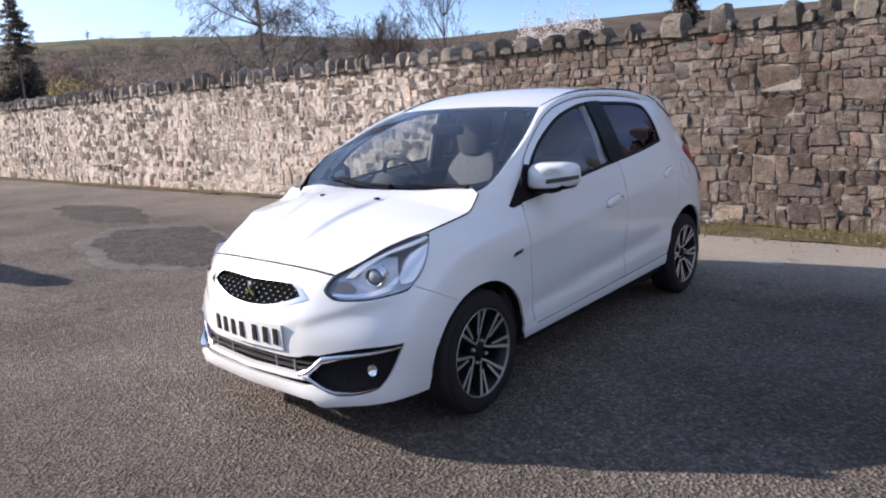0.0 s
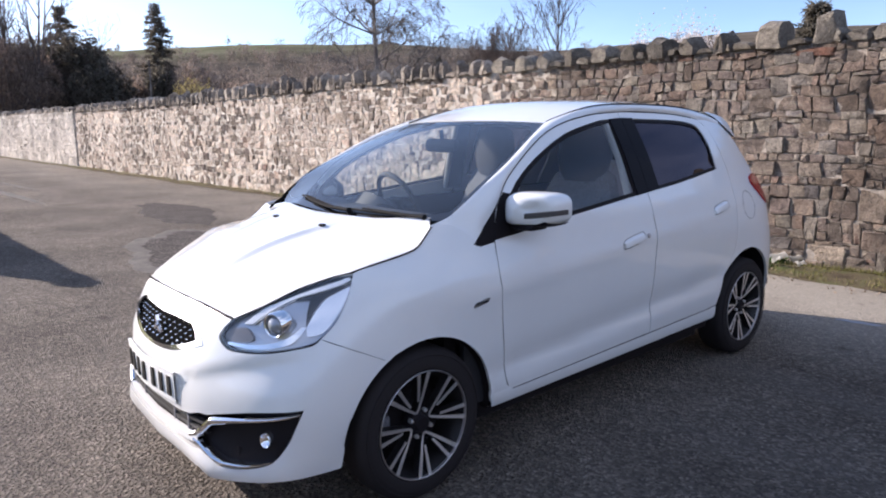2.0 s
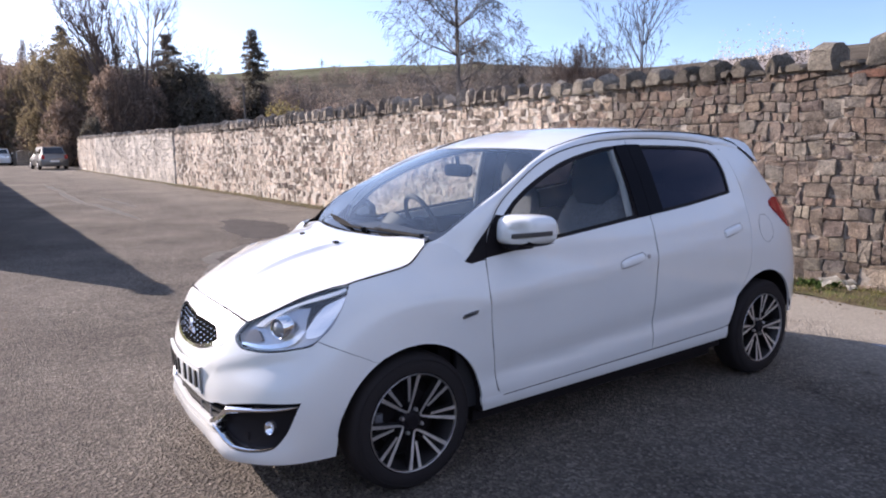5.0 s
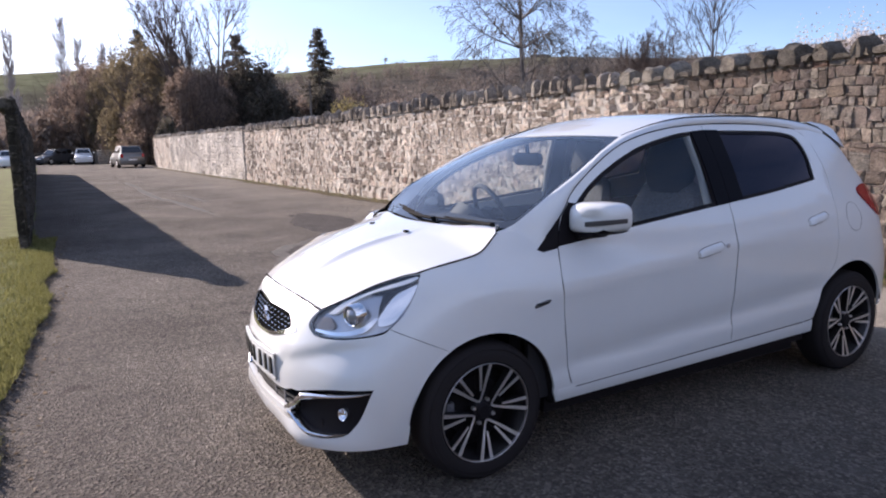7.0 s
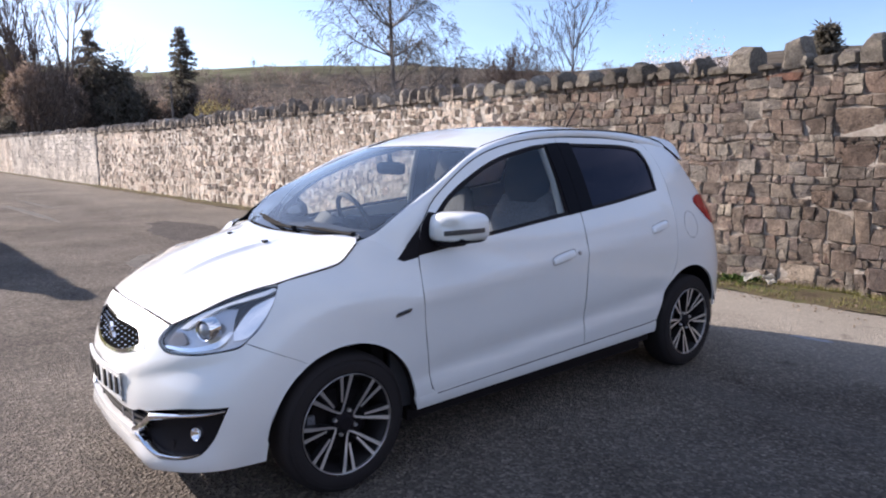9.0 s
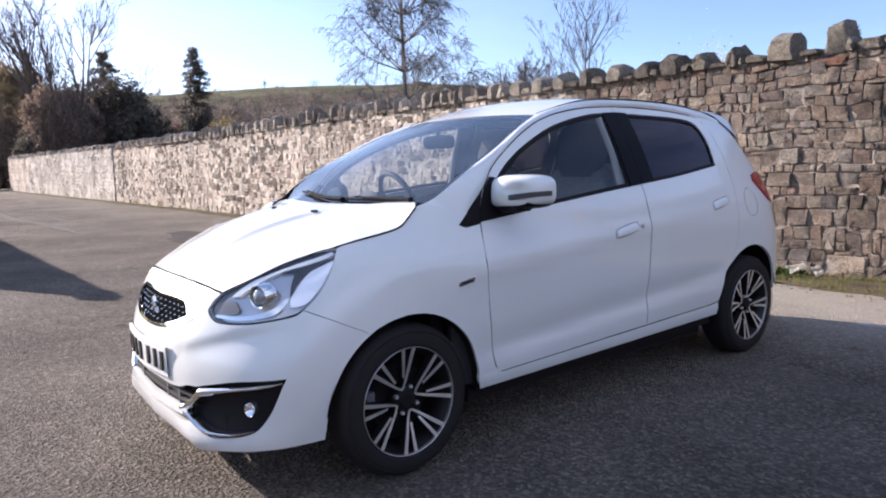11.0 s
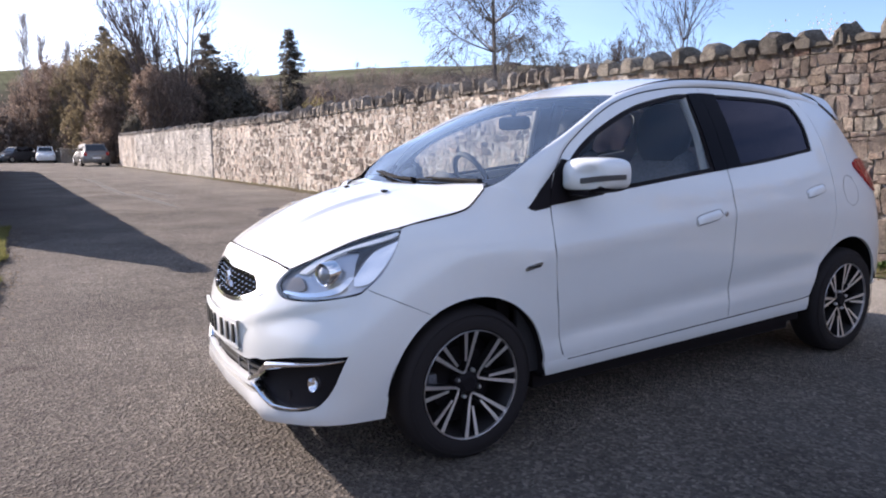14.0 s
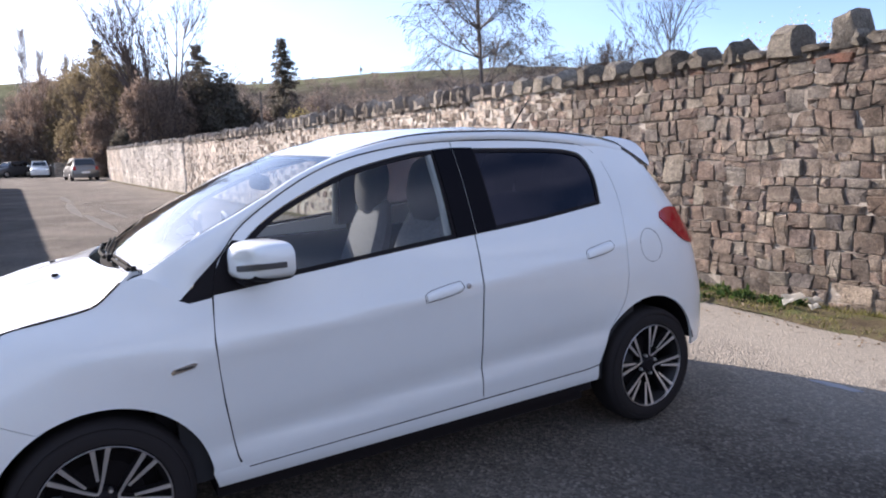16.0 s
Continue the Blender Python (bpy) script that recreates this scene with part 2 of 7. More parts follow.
CHALK = material("pale_streak", (0.30, 0.31, 0.34), 0.8)

LAWN = material("lawn_turf", (0.16, 0.2, 0.06), 0.95, 0, 0, 0.1)
to_base(LAWN, ramp(LAWN, noise_of(LAWN, 3.0, 6, 0.7), [(0.30, (0.10, 0.092, 0.045)), (0.48, (0.13, 0.135, 0.052)), (0.70, (0.19, 0.215, 0.075))]))
bump(LAWN, noise_of(LAWN, 60, 5, 0.7), 0.7, 0.02)
EARTH_FOOT = material("leaf_strewn_earth", (0.1, 0.08, 0.05), 0.95, 0, 0, 0.1)
to_base(EARTH_FOOT, ramp(EARTH_FOOT, noise_of(EARTH_FOOT, 5.0, 6, 0.75), [(0.32, (0.060, 0.045, 0.032)), (0.5, (0.11, 0.090, 0.055)), (0.66, (0.085, 0.10, 0.040))]))
bump(EARTH_FOOT, noise_of(EARTH_FOOT, 40, 5, 0.7), 0.8, 0.02)
LAND = material("hill_land", (0.07, 0.08, 0.03), 0.95, 0, 0, 0.0)
_geo = LAND.node_tree.nodes.new("ShaderNodeNewGeometry")
_sep = node(LAND, "SeparateXYZ")
link(LAND, _geo.outputs["Position"], _sep.inputs[0])
_hz = node(LAND, "Math")
_hz.operation = "MULTIPLY_ADD"
link(LAND, noise_of(LAND, 0.012, 4, 0.6), _hz.inputs[0])
_hz.inputs[1].default_value = 22.0
_fall = node(LAND, "Math")
_fall.operation = "MULTIPLY_ADD"
link(LAND, _sep.outputs[0], _fall.inputs[0])
_fall.inputs[1].default_value = -0.105
link(LAND, _sep.outputs[2], _fall.inputs[2])
link(LAND, _fall.outputs[0], _hz.inputs[2])
_hm = node(LAND, "MapRange")
for _i, _v in ((1, 0.0), (2, 60.0), (3, 0.0), (4, 1.0)):
    _hm.inputs[_i].default_value = _v
link(LAND, _hz.outputs[0], _hm.inputs[0])
_tone = ramp(LAND, _hm.outputs[0], [(0.12, (0.115, 0.099, 0.084)), (0.37, (0.112, 0.097, 0.083)), (0.48, (0.125, 0.120, 0.087)), (0.56, (0.172, 0.174, 0.113))])
to_base(LAND, blend(LAND, "MULTIPLY", 1.0, _tone, ramp(LAND, noise_of(LAND, 0.06, 6, 0.7), [(0.35, (0.6, 0.58, 0.55)), (0.65, (1.2, 1.2, 1.15))])))


def stone_material(name, tones, island=False, scale=1.0):
    m = material(name, (0.3, 0.25, 0.2), 0.92, 0, 0, 0.25)
    if island:
        rnd = m.node_tree.nodes.new("ShaderNodeNewGeometry").outputs["Random Per Island"]
    else:
        rnd = m.node_tree.nodes.new("ShaderNodeObjectInfo").outputs["Random"]
    base = ramp(m, rnd, tones)
    mottle = ramp(m, noise_of(m, 14 * scale, 6, 0.72), [(0.28, (0.42, 0.40, 0.39)), (0.5, (0.95, 0.95, 0.95)), (0.74, (1.55, 1.52, 1.47))])
    c = blend(m, "MULTIPLY", 0.9, base, mottle)
    grain = ramp(m, noise_of(m, 60 * scale, 6, 0.8), [(0.32, (0.50, 0.49, 0.48)), (0.5, (1.0, 1.0, 1.0)), (0.66, (1.6, 1.57, 1.52))])
    c = blend(m, "MULTIPLY", 0.9, c, grain)
    smear = ramp(m, noise_of(m, 4.2 * scale, 8, 0.8, (1, 1, 1.8)), [(0.55, (0, 0, 0)), (0.64, (0.6, 0.6, 0.6))])
    c = blend(m, "MIX", smear, c, (0.44, 0.395, 0.335))
    lichen = ramp(m, noise_of(m, 2.2 * scale, 6, 0.75), [(0.56, (0, 0, 0)), (0.72, (0.55, 0.55, 0.55))])
    c = blend(m, "MIX", lichen, c, (0.36, 0.33, 0.29))
    dark = ramp(m, noise_of(m, 5.5 * scale, 5, 0.8), [(0.30, (0.55, 0.55, 0.55)), (0.42, (0, 0, 0))])
    c = blend(m, "MIX", dark, c, (0.075, 0.062, 0.055))
    stain = ramp(m, noise_of(m, 0.9 * scale, 5, 0.7), [(0.35, (0.52, 0.50, 0.49)), (0.6, (1.08, 1.07, 1.06))])
    to_base(m, blend(m, "MULTIPLY", 1.0, c, stain))
    bump(m, noise_of(m, 24 * scale, 8, 0.78), 1.0, 0.045)
    return m


RUBBLE_BASE = [(0.0, (0.16, 0.125, 0.105)), (0.18, (0.24, 0.20, 0.17)), (0.36, (0.202, 0.160, 0.146)), (0.52, (0.29, 0.235, 0.19)), (0.66, (0.255, 0.187, 0.155)), (0.80, (0.33, 0.29, 0.24)), (0.91, (0.19, 0.17, 0.165)), (0.965, (0.40, 0.35, 0.29)), (0.992, (0.23, 0.150, 0.122))]
RUBBLE = [(p, tuple(v * k for v, k in zip(c, (0.93, 0.945, 0.94)))) for p, c in RUBBLE_BASE]
PALER = [(p, tuple(k + v * 1.22 for k, v in zip((0.335, 0.306, 0.262), c))) for p, c in RUBBLE_BASE]
STONE = stone_material("rubble_stone", RUBBLE)
STONE_JOINED = stone_material("rubble_stone_joined", RUBBLE, True)
STONE_PALE = stone_material("weathered_pale_stone", PALER, True)
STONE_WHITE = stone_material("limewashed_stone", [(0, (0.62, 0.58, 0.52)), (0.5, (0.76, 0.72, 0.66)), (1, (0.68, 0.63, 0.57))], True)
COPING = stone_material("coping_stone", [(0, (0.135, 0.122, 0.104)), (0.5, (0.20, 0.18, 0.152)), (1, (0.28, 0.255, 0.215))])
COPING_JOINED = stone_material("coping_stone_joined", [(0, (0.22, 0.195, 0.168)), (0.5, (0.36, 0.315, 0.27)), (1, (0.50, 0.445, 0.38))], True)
# several times darker than the rubble tones
STONE_DARK = stone_material("dark_wall_stone", [(0, (0.035, 0.032, 0.026)), (0.5, (0.055, 0.050, 0.040)), (1, (0.075, 0.066, 0.052))], True)
STONE_RED = stone_material("red_sandstone", [(0, (0.215, 0.115, 0.085)), (1, (0.23, 0.125, 0.095))])
MORTAR = material("lime_mortar", (0.32, 0.28, 0.23), 0.95)
to_base(MORTAR, ramp(MORTAR, noise_of(MORTAR, 7, 6, 0.75), [(0.28, (0.13, 0.110, 0.095)), (0.48, (0.235, 0.205, 0.175)), (0.70, (0.42, 0.375, 0.32))]))
bump(MORTAR, noise_of(MORTAR, 45, 6, 0.75), 0.9, 0.02)
# the lane wall keeps its pale lime pointing further along
LANE_MORTAR = material("lane_wall_mortar", (0.4, 0.36, 0.3), 0.95)
_along = node(LANE_MORTAR, "SeparateXYZ")
link(LANE_MORTAR, LANE_MORTAR.node_tree.nodes.new("ShaderNodeTexCoord").outputs["Object"], _along.inputs[0])
_limed = node(LANE_MORTAR, "MapRange")
for _i, _v in ((1, 1.5), (2, 5.5), (3, 0.0), (4, 1.0)):
    _limed.inputs[_i].default_value = _v
link(LANE_MORTAR, _along.outputs[1], _limed.inputs[0])
_grey = ramp(LANE_MORTAR, noise_of(LANE_MORTAR, 7, 6, 0.75), [(0.28, (0.16, 0.135, 0.115)), (0.48, (0.30, 0.262, 0.222)), (0.70, (0.50, 0.45, 0.385))])
_lime = ramp(LANE_MORTAR, noise_of(LANE_MORTAR, 7, 6, 0.75), [(0.28, (0.33, 0.29, 0.24)), (0.48, (0.56, 0.515, 0.45)), (0.70, (0.74, 0.69, 0.61))])
to_base(LANE_MORTAR, blend(LANE_MORTAR, "MIX", _limed.outputs[0], _grey, _lime))
bump(LANE_MORTAR, noise_of(LANE_MORTAR, 45, 6, 0.75), 0.9, 0.02)


def foliage(name, a, b, through_light=0.4, rough=0.8):
    m = material(name, a, rough)
    to_base(m, ramp(m, m.node_tree.nodes.new("ShaderNodeNewGeometry").outputs["Random Per Island"], [(0.0, a), (1.0, b)]))
    # thin leaves let part of the light through
    b_node, out = m.node_tree.nodes["Principled BSDF"], m.node_tree.nodes["Material Output"]
    b_node.inputs["Specular IOR Level"].default_value = 0.15
    thin, mix = node(m, "BsdfTranslucent"), node(m, "MixShader")
    link(m, b_node.inputs["Base Color"].links[0].from_socket, thin.inputs[0])
    mix.inputs[0].default_value = through_light
    link(m, b_node.outputs[0], mix.inputs[1])
    link(m, thin.outputs[0], mix.inputs[2])
    link(m, mix.outputs[0], out.inputs["Surface"])
    return m


GRASS = foliage("grass_blades", (0.125, 0.125, 0.040), (0.27, 0.255, 0.105))
WEEDS = foliage("weed_leaves", (0.03, 0.06, 0.02), (0.07, 0.11, 0.03))
NEEDLES = foliage("conifer_needles", (0.085, 0.078, 0.066), (0.16, 0.146, 0.118), 0.5)
OLIVE = foliage("olive_foliage", (0.175, 0.145, 0.095), (0.29, 0.235, 0.145), 0.5)
RUSSET = foliage("russet_twigs", (0.21, 0.160, 0.132), (0.36, 0.275, 0.22), 0.5)
WOODS = foliage("winter_woods", (0.145, 0.124, 0.110), (0.26, 0.215, 0.185), 0.45)
STRAW = foliage("straw_yellow_leaves", (0.25, 0.20, 0.08), (0.40, 0.34, 0.16))
BLOSSOM = foliage("pale_blossom", (0.58, 0.52, 0.49), (0.78, 0.73, 0.70))
LEAF_LITTER = foliage("dry_leaf_litter", (0.16, 0.12, 0.085), (0.34, 0.27, 0.20), 0.3)
BARK = material("grey_bark", (0.11, 0.095, 0.085), 0.9)
to_base(BARK, ramp(BARK, noise_of(BARK, 6, 4, 0.7, (1, 1, 0.3)), [(0.3, (0.055, 0.046, 0.040)), (0.7, (0.16, 0.14, 0.125))]))
BIRCH_BARK = material("birch_bark", (0.16, 0.14, 0.13), 0.85)
to_base(BIRCH_BARK, ramp(BIRCH_BARK, noise_of(BIRCH_BARK, 3, 4, 0.7, (1, 1, 0.4)), [(0.35, (0.07, 0.055, 0.05)), (0.7, (0.22, 0.20, 0.185))]))
PALE_TWIG = material("pale_grey_twigs", (0.40, 0.36, 0.34), 0.9, 0, 0, 0.1)
TWIG = material("fine_twigs", (0.12, 0.095, 0.085), 0.9, 0, 0, 0.1)

# ---- ground, lane, verges ----
def mesh_of(name, verts, faces, mat, parent=None, label="", smooth=False):
    me = bpy.data.meshes.new(name)
    me.from_pydata([tuple(v) for v in verts], [], faces)
    me.materials.append(mat)
    if smooth:
        me.polygons.foreach_set("use_smooth", [True] * len(me.polygons))
        if smooth > 1:
            me.set_sharp_from_angle(angle=radians(smooth))
    ob = new(name, me)
    if parent is not None:
        ob.parent = parent
    if label:
        tagged(ob, label)
    return ob


def fbm(x, y, scale, seed=0.0, octaves=3):
    return sum(noise.noise((x * scale * 2**k + seed, y * scale * 2**k, seed * 1.7 + k)) / 2**k for k in range(octaves))


EYE_X, EYE_Y = -2.7, -2.9


def land_height(x, y):
    """Flat by the lane, rising to a long ridge across the valley side."""
    r, a = math.hypot(x - EYE_X, y - EYE_Y), math.atan2(x - EYE_X, y - EYE_Y)
    t = min(max((r - 75) / 330, 0), 1)
    rise = t * t * (3 - 2 * t)
    crest = 41.5 + 3.2 * math.sin(a * 5.2 + 0.6) + 1.6 * math.sin(a * 13) + 1.0 * fbm(math.cos(a) * 3, math.sin(a) * 3, 2.0, 4.0)
    crest *= float(np.interp(math.degrees(a), [-10, 0, 5, 17, 21, 26, 31, 40, 60], [0.80, 0.82, 0.84, 0.845, 0.93, 1.0, 1.01, 1.06, 1.0]))
    flat = 0.0 if r < 70 else 0.8 * fbm(x, y, 0.02, 2.0) * min((r - 70) / 40, 1)
    return rise * crest + flat + max(r - 405, 0) * 0.012


def ground():
    radii = [0, 3, 8, 15, 25, 40, 60, 75, 90, 105, 120, 140, 160, 185, 210, 240, 270, 300, 330, 360, 385, 405, 430, 480, 600, 900, 1500, 3000]
    n, verts, faces = 180, [], []
    for r in radii:
        for k in range(n):
            a = math.tau * k / n
            x, y = EYE_X + r * math.sin(a), EYE_Y + r * math.cos(a)
            verts.append((x, y, land_height(x, y) - 0.02))
    for i in range(len(radii) - 1):
        for k in range(n):
            a, b = i * n + k, i * n + (k + 1) % n
            faces.append((a, a + n, b + n, b))
    tagged(mesh_of("ground", verts, faces, LAND, smooth=True), kind="structure")


def strip(name, left, right, ys, z, mat, cols=6, rise=0.0, lumps=0.0):
    """A sheet between two edges that wander with y."""
    verts, faces = [], []
    for y in ys:
        a, b = left(y), right(y)
        for k in range(cols + 1):
            t = k / cols
            x = a + (b - a) * t
            verts.append((x, y, z + rise * math.sin(math.pi * t) + lumps * fbm(x, y, 2.5, 7.0)))
    for i in range(len(ys) - 1):
        for k in range(cols):
            a = i * (cols + 1) + k
            faces.append((a, a + 1, a + cols + 2, a + cols + 1))
    return tagged(mesh_of(name, verts, faces, mat, smooth=True), kind="structure")


def lane_left(y):
    return -2.86 - 0.06 * min(max(3.6 - y, 0), 5.0) + 0.035 * max(y - 2, 0) * (y < 9) + 0.07 * fbm(0, y, 1.1, 3.0) + 0.03 * fbm(0, y, 5, 5.0)


def lane_right(y):
    return 3.52 + 0.30 * min(max((y - 2.2) / 2, 0), 1) + 0.10 * fbm(1, y, 0.5, 1.0) + 0.05 * fbm(2, y, 3.0, 6.0)


ground()
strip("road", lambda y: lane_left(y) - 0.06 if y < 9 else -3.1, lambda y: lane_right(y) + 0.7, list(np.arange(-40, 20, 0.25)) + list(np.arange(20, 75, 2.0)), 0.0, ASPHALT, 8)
strip("grass_verge_lane_side", lambda y: -12.0, lane_left, list(np.arange(-14, 60, 0.2)), 0.03, LAWN, 30, 0.02, 0.02)
strip("grass_verge_wall_foot", lane_right, lambda y: 4.14, list(np.arange(-9, 48, 0.12)), 0.012, EARTH_FOOT, 6, 0.025, 0.02)


def road_patch(cx, cy, rx, ry, turn, seed, z, mat, label):
    """A thin worn layer on the lane with a ragged outline."""
    pts = []
    for k in range(120):
        a = math.tau * k / 120
        r = 1 + 0.26 * noise.noise((math.cos(a) * 1.4 + seed, math.sin(a) * 1.4, seed)) + 0.16 * noise.noise((math.cos(a) * 5 + seed, math.sin(a) * 5, seed)) + 0.10 * noise.noise((math.cos(a) * 13, math.sin(a) * 13, seed))
        x, y = rx * r * math.cos(a), ry * r * math.sin(a)
        pts.append((cx + x * math.cos(turn) - y * math.sin(turn), cy + x * math.sin(turn) + y * math.cos(turn)))
    low = [(x, y, z - 0.003) for x, y in pts]
    up = [(cx + (x - cx) * 0.98, cy + (y - cy) * 0.98, z) for x, y in pts]
    faces = [(i, (i + 1) % 120, 120 + (i + 1) % 120, 120 + i) for i in range(120)] + [tuple(range(120, 240))]
    tagged(mesh_of("road_patch", low + up, faces, mat), label, "road patch", kind="structure")


road_patch(0.46, 4.98, 0.86, 1.76, -0.30, 3.1, 0.004, DUSTY_RIM, "pale dusty worn asphalt round a tar patch")
road_patch(0.50, 4.95, 0.72, 1.55, -0.30, 3.1, 0.008, PATCH_TAR, "dark worn tar patch in the asphalt lane")
road_patch(1.5, 8.6, 0.5, 1.6, -0.1, 5.3, 0.004, PATCH_TAR, "dark worn tar patch in the asphalt lane")
for cx, cy, rx, ry, turn, seed in ((0.20, 14.2, 0.10, 2.6, 0.03, 9.2), (0.02, 19.4, 0.12, 2.9, -0.02, 4.4), (0.18, 25.0, 0.11, 2.4, 0.01, 6.1), (0.75, 16.6, 0.07, 1.9, 0.04, 2.7)):
    road_patch(cx, cy, rx, ry, turn, seed, 0.004, TRACK_DUST, "pale dusty wheel track along the lane")
road_patch(2.418, -1.045, 0.030, 0.14, 0.08, 7.7, 0.004, CHALK, "faint pale streak on the shaded asphalt")

# ---- building helpers ----
def part(name, bm, mat, parent=None, label="", smooth=True):
    """Links a bmesh as one mesh object, under a thing or a part."""
    me = bpy.data.meshes.new(name)
    bm.to_mesh(me)
    bm.free()
    me.materials.append(mat)
    if smooth:
        me.polygons.foreach_set("use_smooth", [True] * len(me.polygons))
        me.set_sharp_from_angle(angle=radians(38))
    ob = new(name, me)
    if parent is not None:
        ob.parent = parent
    if label:
        tagged(ob, label)
    return ob


def add_box(bm, lo, hi, bevel=0.0, m=None):
    lo, hi = Vector(lo), Vector(hi)
    made = bmesh.ops.create_cube(bm, size=1, matrix=(m or Matrix()) @ Matrix.LocRotScale((lo + hi) / 2, None, hi - lo))
    if bevel:
        edges = list({e for v in made["verts"] for e in v.link_edges})
        bmesh.ops.bevel(bm, geom=edges, offset=bevel, segments=2, profile=0.6, affect="EDGES")


def add_tube(bm, path, radius, sides=8, closed=False):
    """A tube along points; radius is one number or one for each point."""
    pts = [Vector(p) for p in path]
    n = len(pts)
    rad = radius if hasattr(radius, "__len__") else [radius] * n
    rings, side = [], None
    for i, p in enumerate(pts):
        a = pts[(i - 1) % n] if closed or i else p
        b = pts[(i + 1) % n] if closed or i < n - 1 else p
        d = (b - a).normalized()
        side = d.orthogonal().normalized() if side is None else (side - d * side.dot(d)).normalized()
        up = d.cross(side)
        rings.append([bm.verts.new(p + (side * math.cos(k * math.tau / sides) + up * math.sin(k * math.tau / sides)) * rad[i]) for k in range(sides)])
    for i in range(n if closed else n - 1):
        r, q = rings[i], rings[(i + 1) % n]
        for k in range(sides):
            bm.faces.new((r[k], r[(k + 1) % sides], q[(k + 1) % sides], q[k]))
    if not closed:
        bm.faces.new(rings[0][::-1])
        bm.faces.new(rings[-1])


def add_lathe(bm, profile, sides=48, m=None, close=False):
    """Turns (radius, along) about the y axis."""
    m = m or Matrix()
    rings = [[bm.verts.new(m @ Vector((r * math.cos(k * math.tau / sides), a, r * math.sin(k * math.tau / sides)))) for k in range(sides)] for r, a in profile]
    pairs = list(zip(rings, rings[1:] + ([rings[0]] if close else [])))
    if not close:
        pairs = pairs[: len(rings) - 1]
    for r, q in pairs:
        for k in range(sides):
            bm.faces.new((r[k], q[k], q[(k + 1) % sides], r[(k + 1) % sides]))


def add_loft(bm, rows, closed=False):
    """Quads between rows of equally many points."""
    vs = [[bm.verts.new(p) for p in row] for row in rows]
    for r, q in zip(vs, vs[1:]):
        n = len(r)
        for k in range(n if closed else n - 1):
            bm.faces.new((r[k], r[(k + 1) % n], q[(k + 1) % n], q[k]))
    return vs


def spline(knots, values):
    """Natural cubic spline through rows of values; a function of an array."""
    t, v = np.asarray(knots, float), np.asarray(values, float)
    flat = v.reshape(len(t), -1)
    n, h = len(t), np.diff(t)
    a, r = np.eye(n), np.zeros_like(flat)
    for i in range(1, n - 1):
        a[i, i - 1 : i + 2] = h[i - 1], 2 * (h[i - 1] + h[i]), h[i]
        r[i] = 6 * ((flat[i + 1] - flat[i]) / h[i] - (flat[i] - flat[i - 1]) / h[i - 1])
    c = np.linalg.solve(a, r)

    def at(x):
        x = np.atleast_1d(np.asarray(x, float))
        i = np.clip(np.searchsorted(t, x) - 1, 0, n - 2)
        w, g = h[i][:, None], (x - t[i])[:, None]
        k = w - g
        out = c[i] * k**3 / (6 * w) + c[i + 1] * g**3 / (6 * w) + (flat[i] / w - c[i] * w / 6) * k + (flat[i + 1] / w - c[i + 1] * w / 6) * g
        return out.reshape(len(x), *v.shape[1:])

    return at


# ---- the hatchback's body surface: half plans at heights, joined smoothly ----
LEVELS = [0.14, 0.20, 0.30, 0.40, 0.50, 0.60, 0.70, 0.80, 0.88, 0.95, 1.05, 1.20, 1.38]
FLANK_X = [-1.42, -1.225, -0.85, 0.2, 0.9, 1.225, 1.45]
FLANK = [  # half widths at those stations, level by level
    (0.742, 0.755, 0.765, 0.768, 0.768, 0.765, 0.75),
    (0.765, 0.775, 0.780, 0.785, 0.785, 0.780, 0.765),
    (0.788, 0.798, 0.800, 0.800, 0.800, 0.800, 0.785),
    (0.800, 0.811, 0.810, 0.810, 0.812, 0.815, 0.80),
    (0.805, 0.818, 0.815, 0.815, 0.818, 0.820, 0.805),
    (0.800, 0.818, 0.818, 0.818, 0.820, 0.820, 0.805),
    (0.785, 0.812, 0.820, 0.822, 0.822, 0.818, 0.80),
    (0.753, 0.795, 0.808, 0.820, 0.820, 0.810, 0.785),
    (0.695, 0.745, 0.780, 0.805, 0.800, 0.790, 0.765),
    (0.600, 0.690, 0.763, 0.785, 0.780, 0.765, 0.735),
    (0.480, 0.600, 0.735, 0.742, 0.735, 0.715, 0.68),
    (0.350, 0.480, 0.665, 0.675, 0.665, 0.645, 0.60),
    (0.200, 0.350, 0.560, 0.575, 0.560, 0.535, 0.49),
]
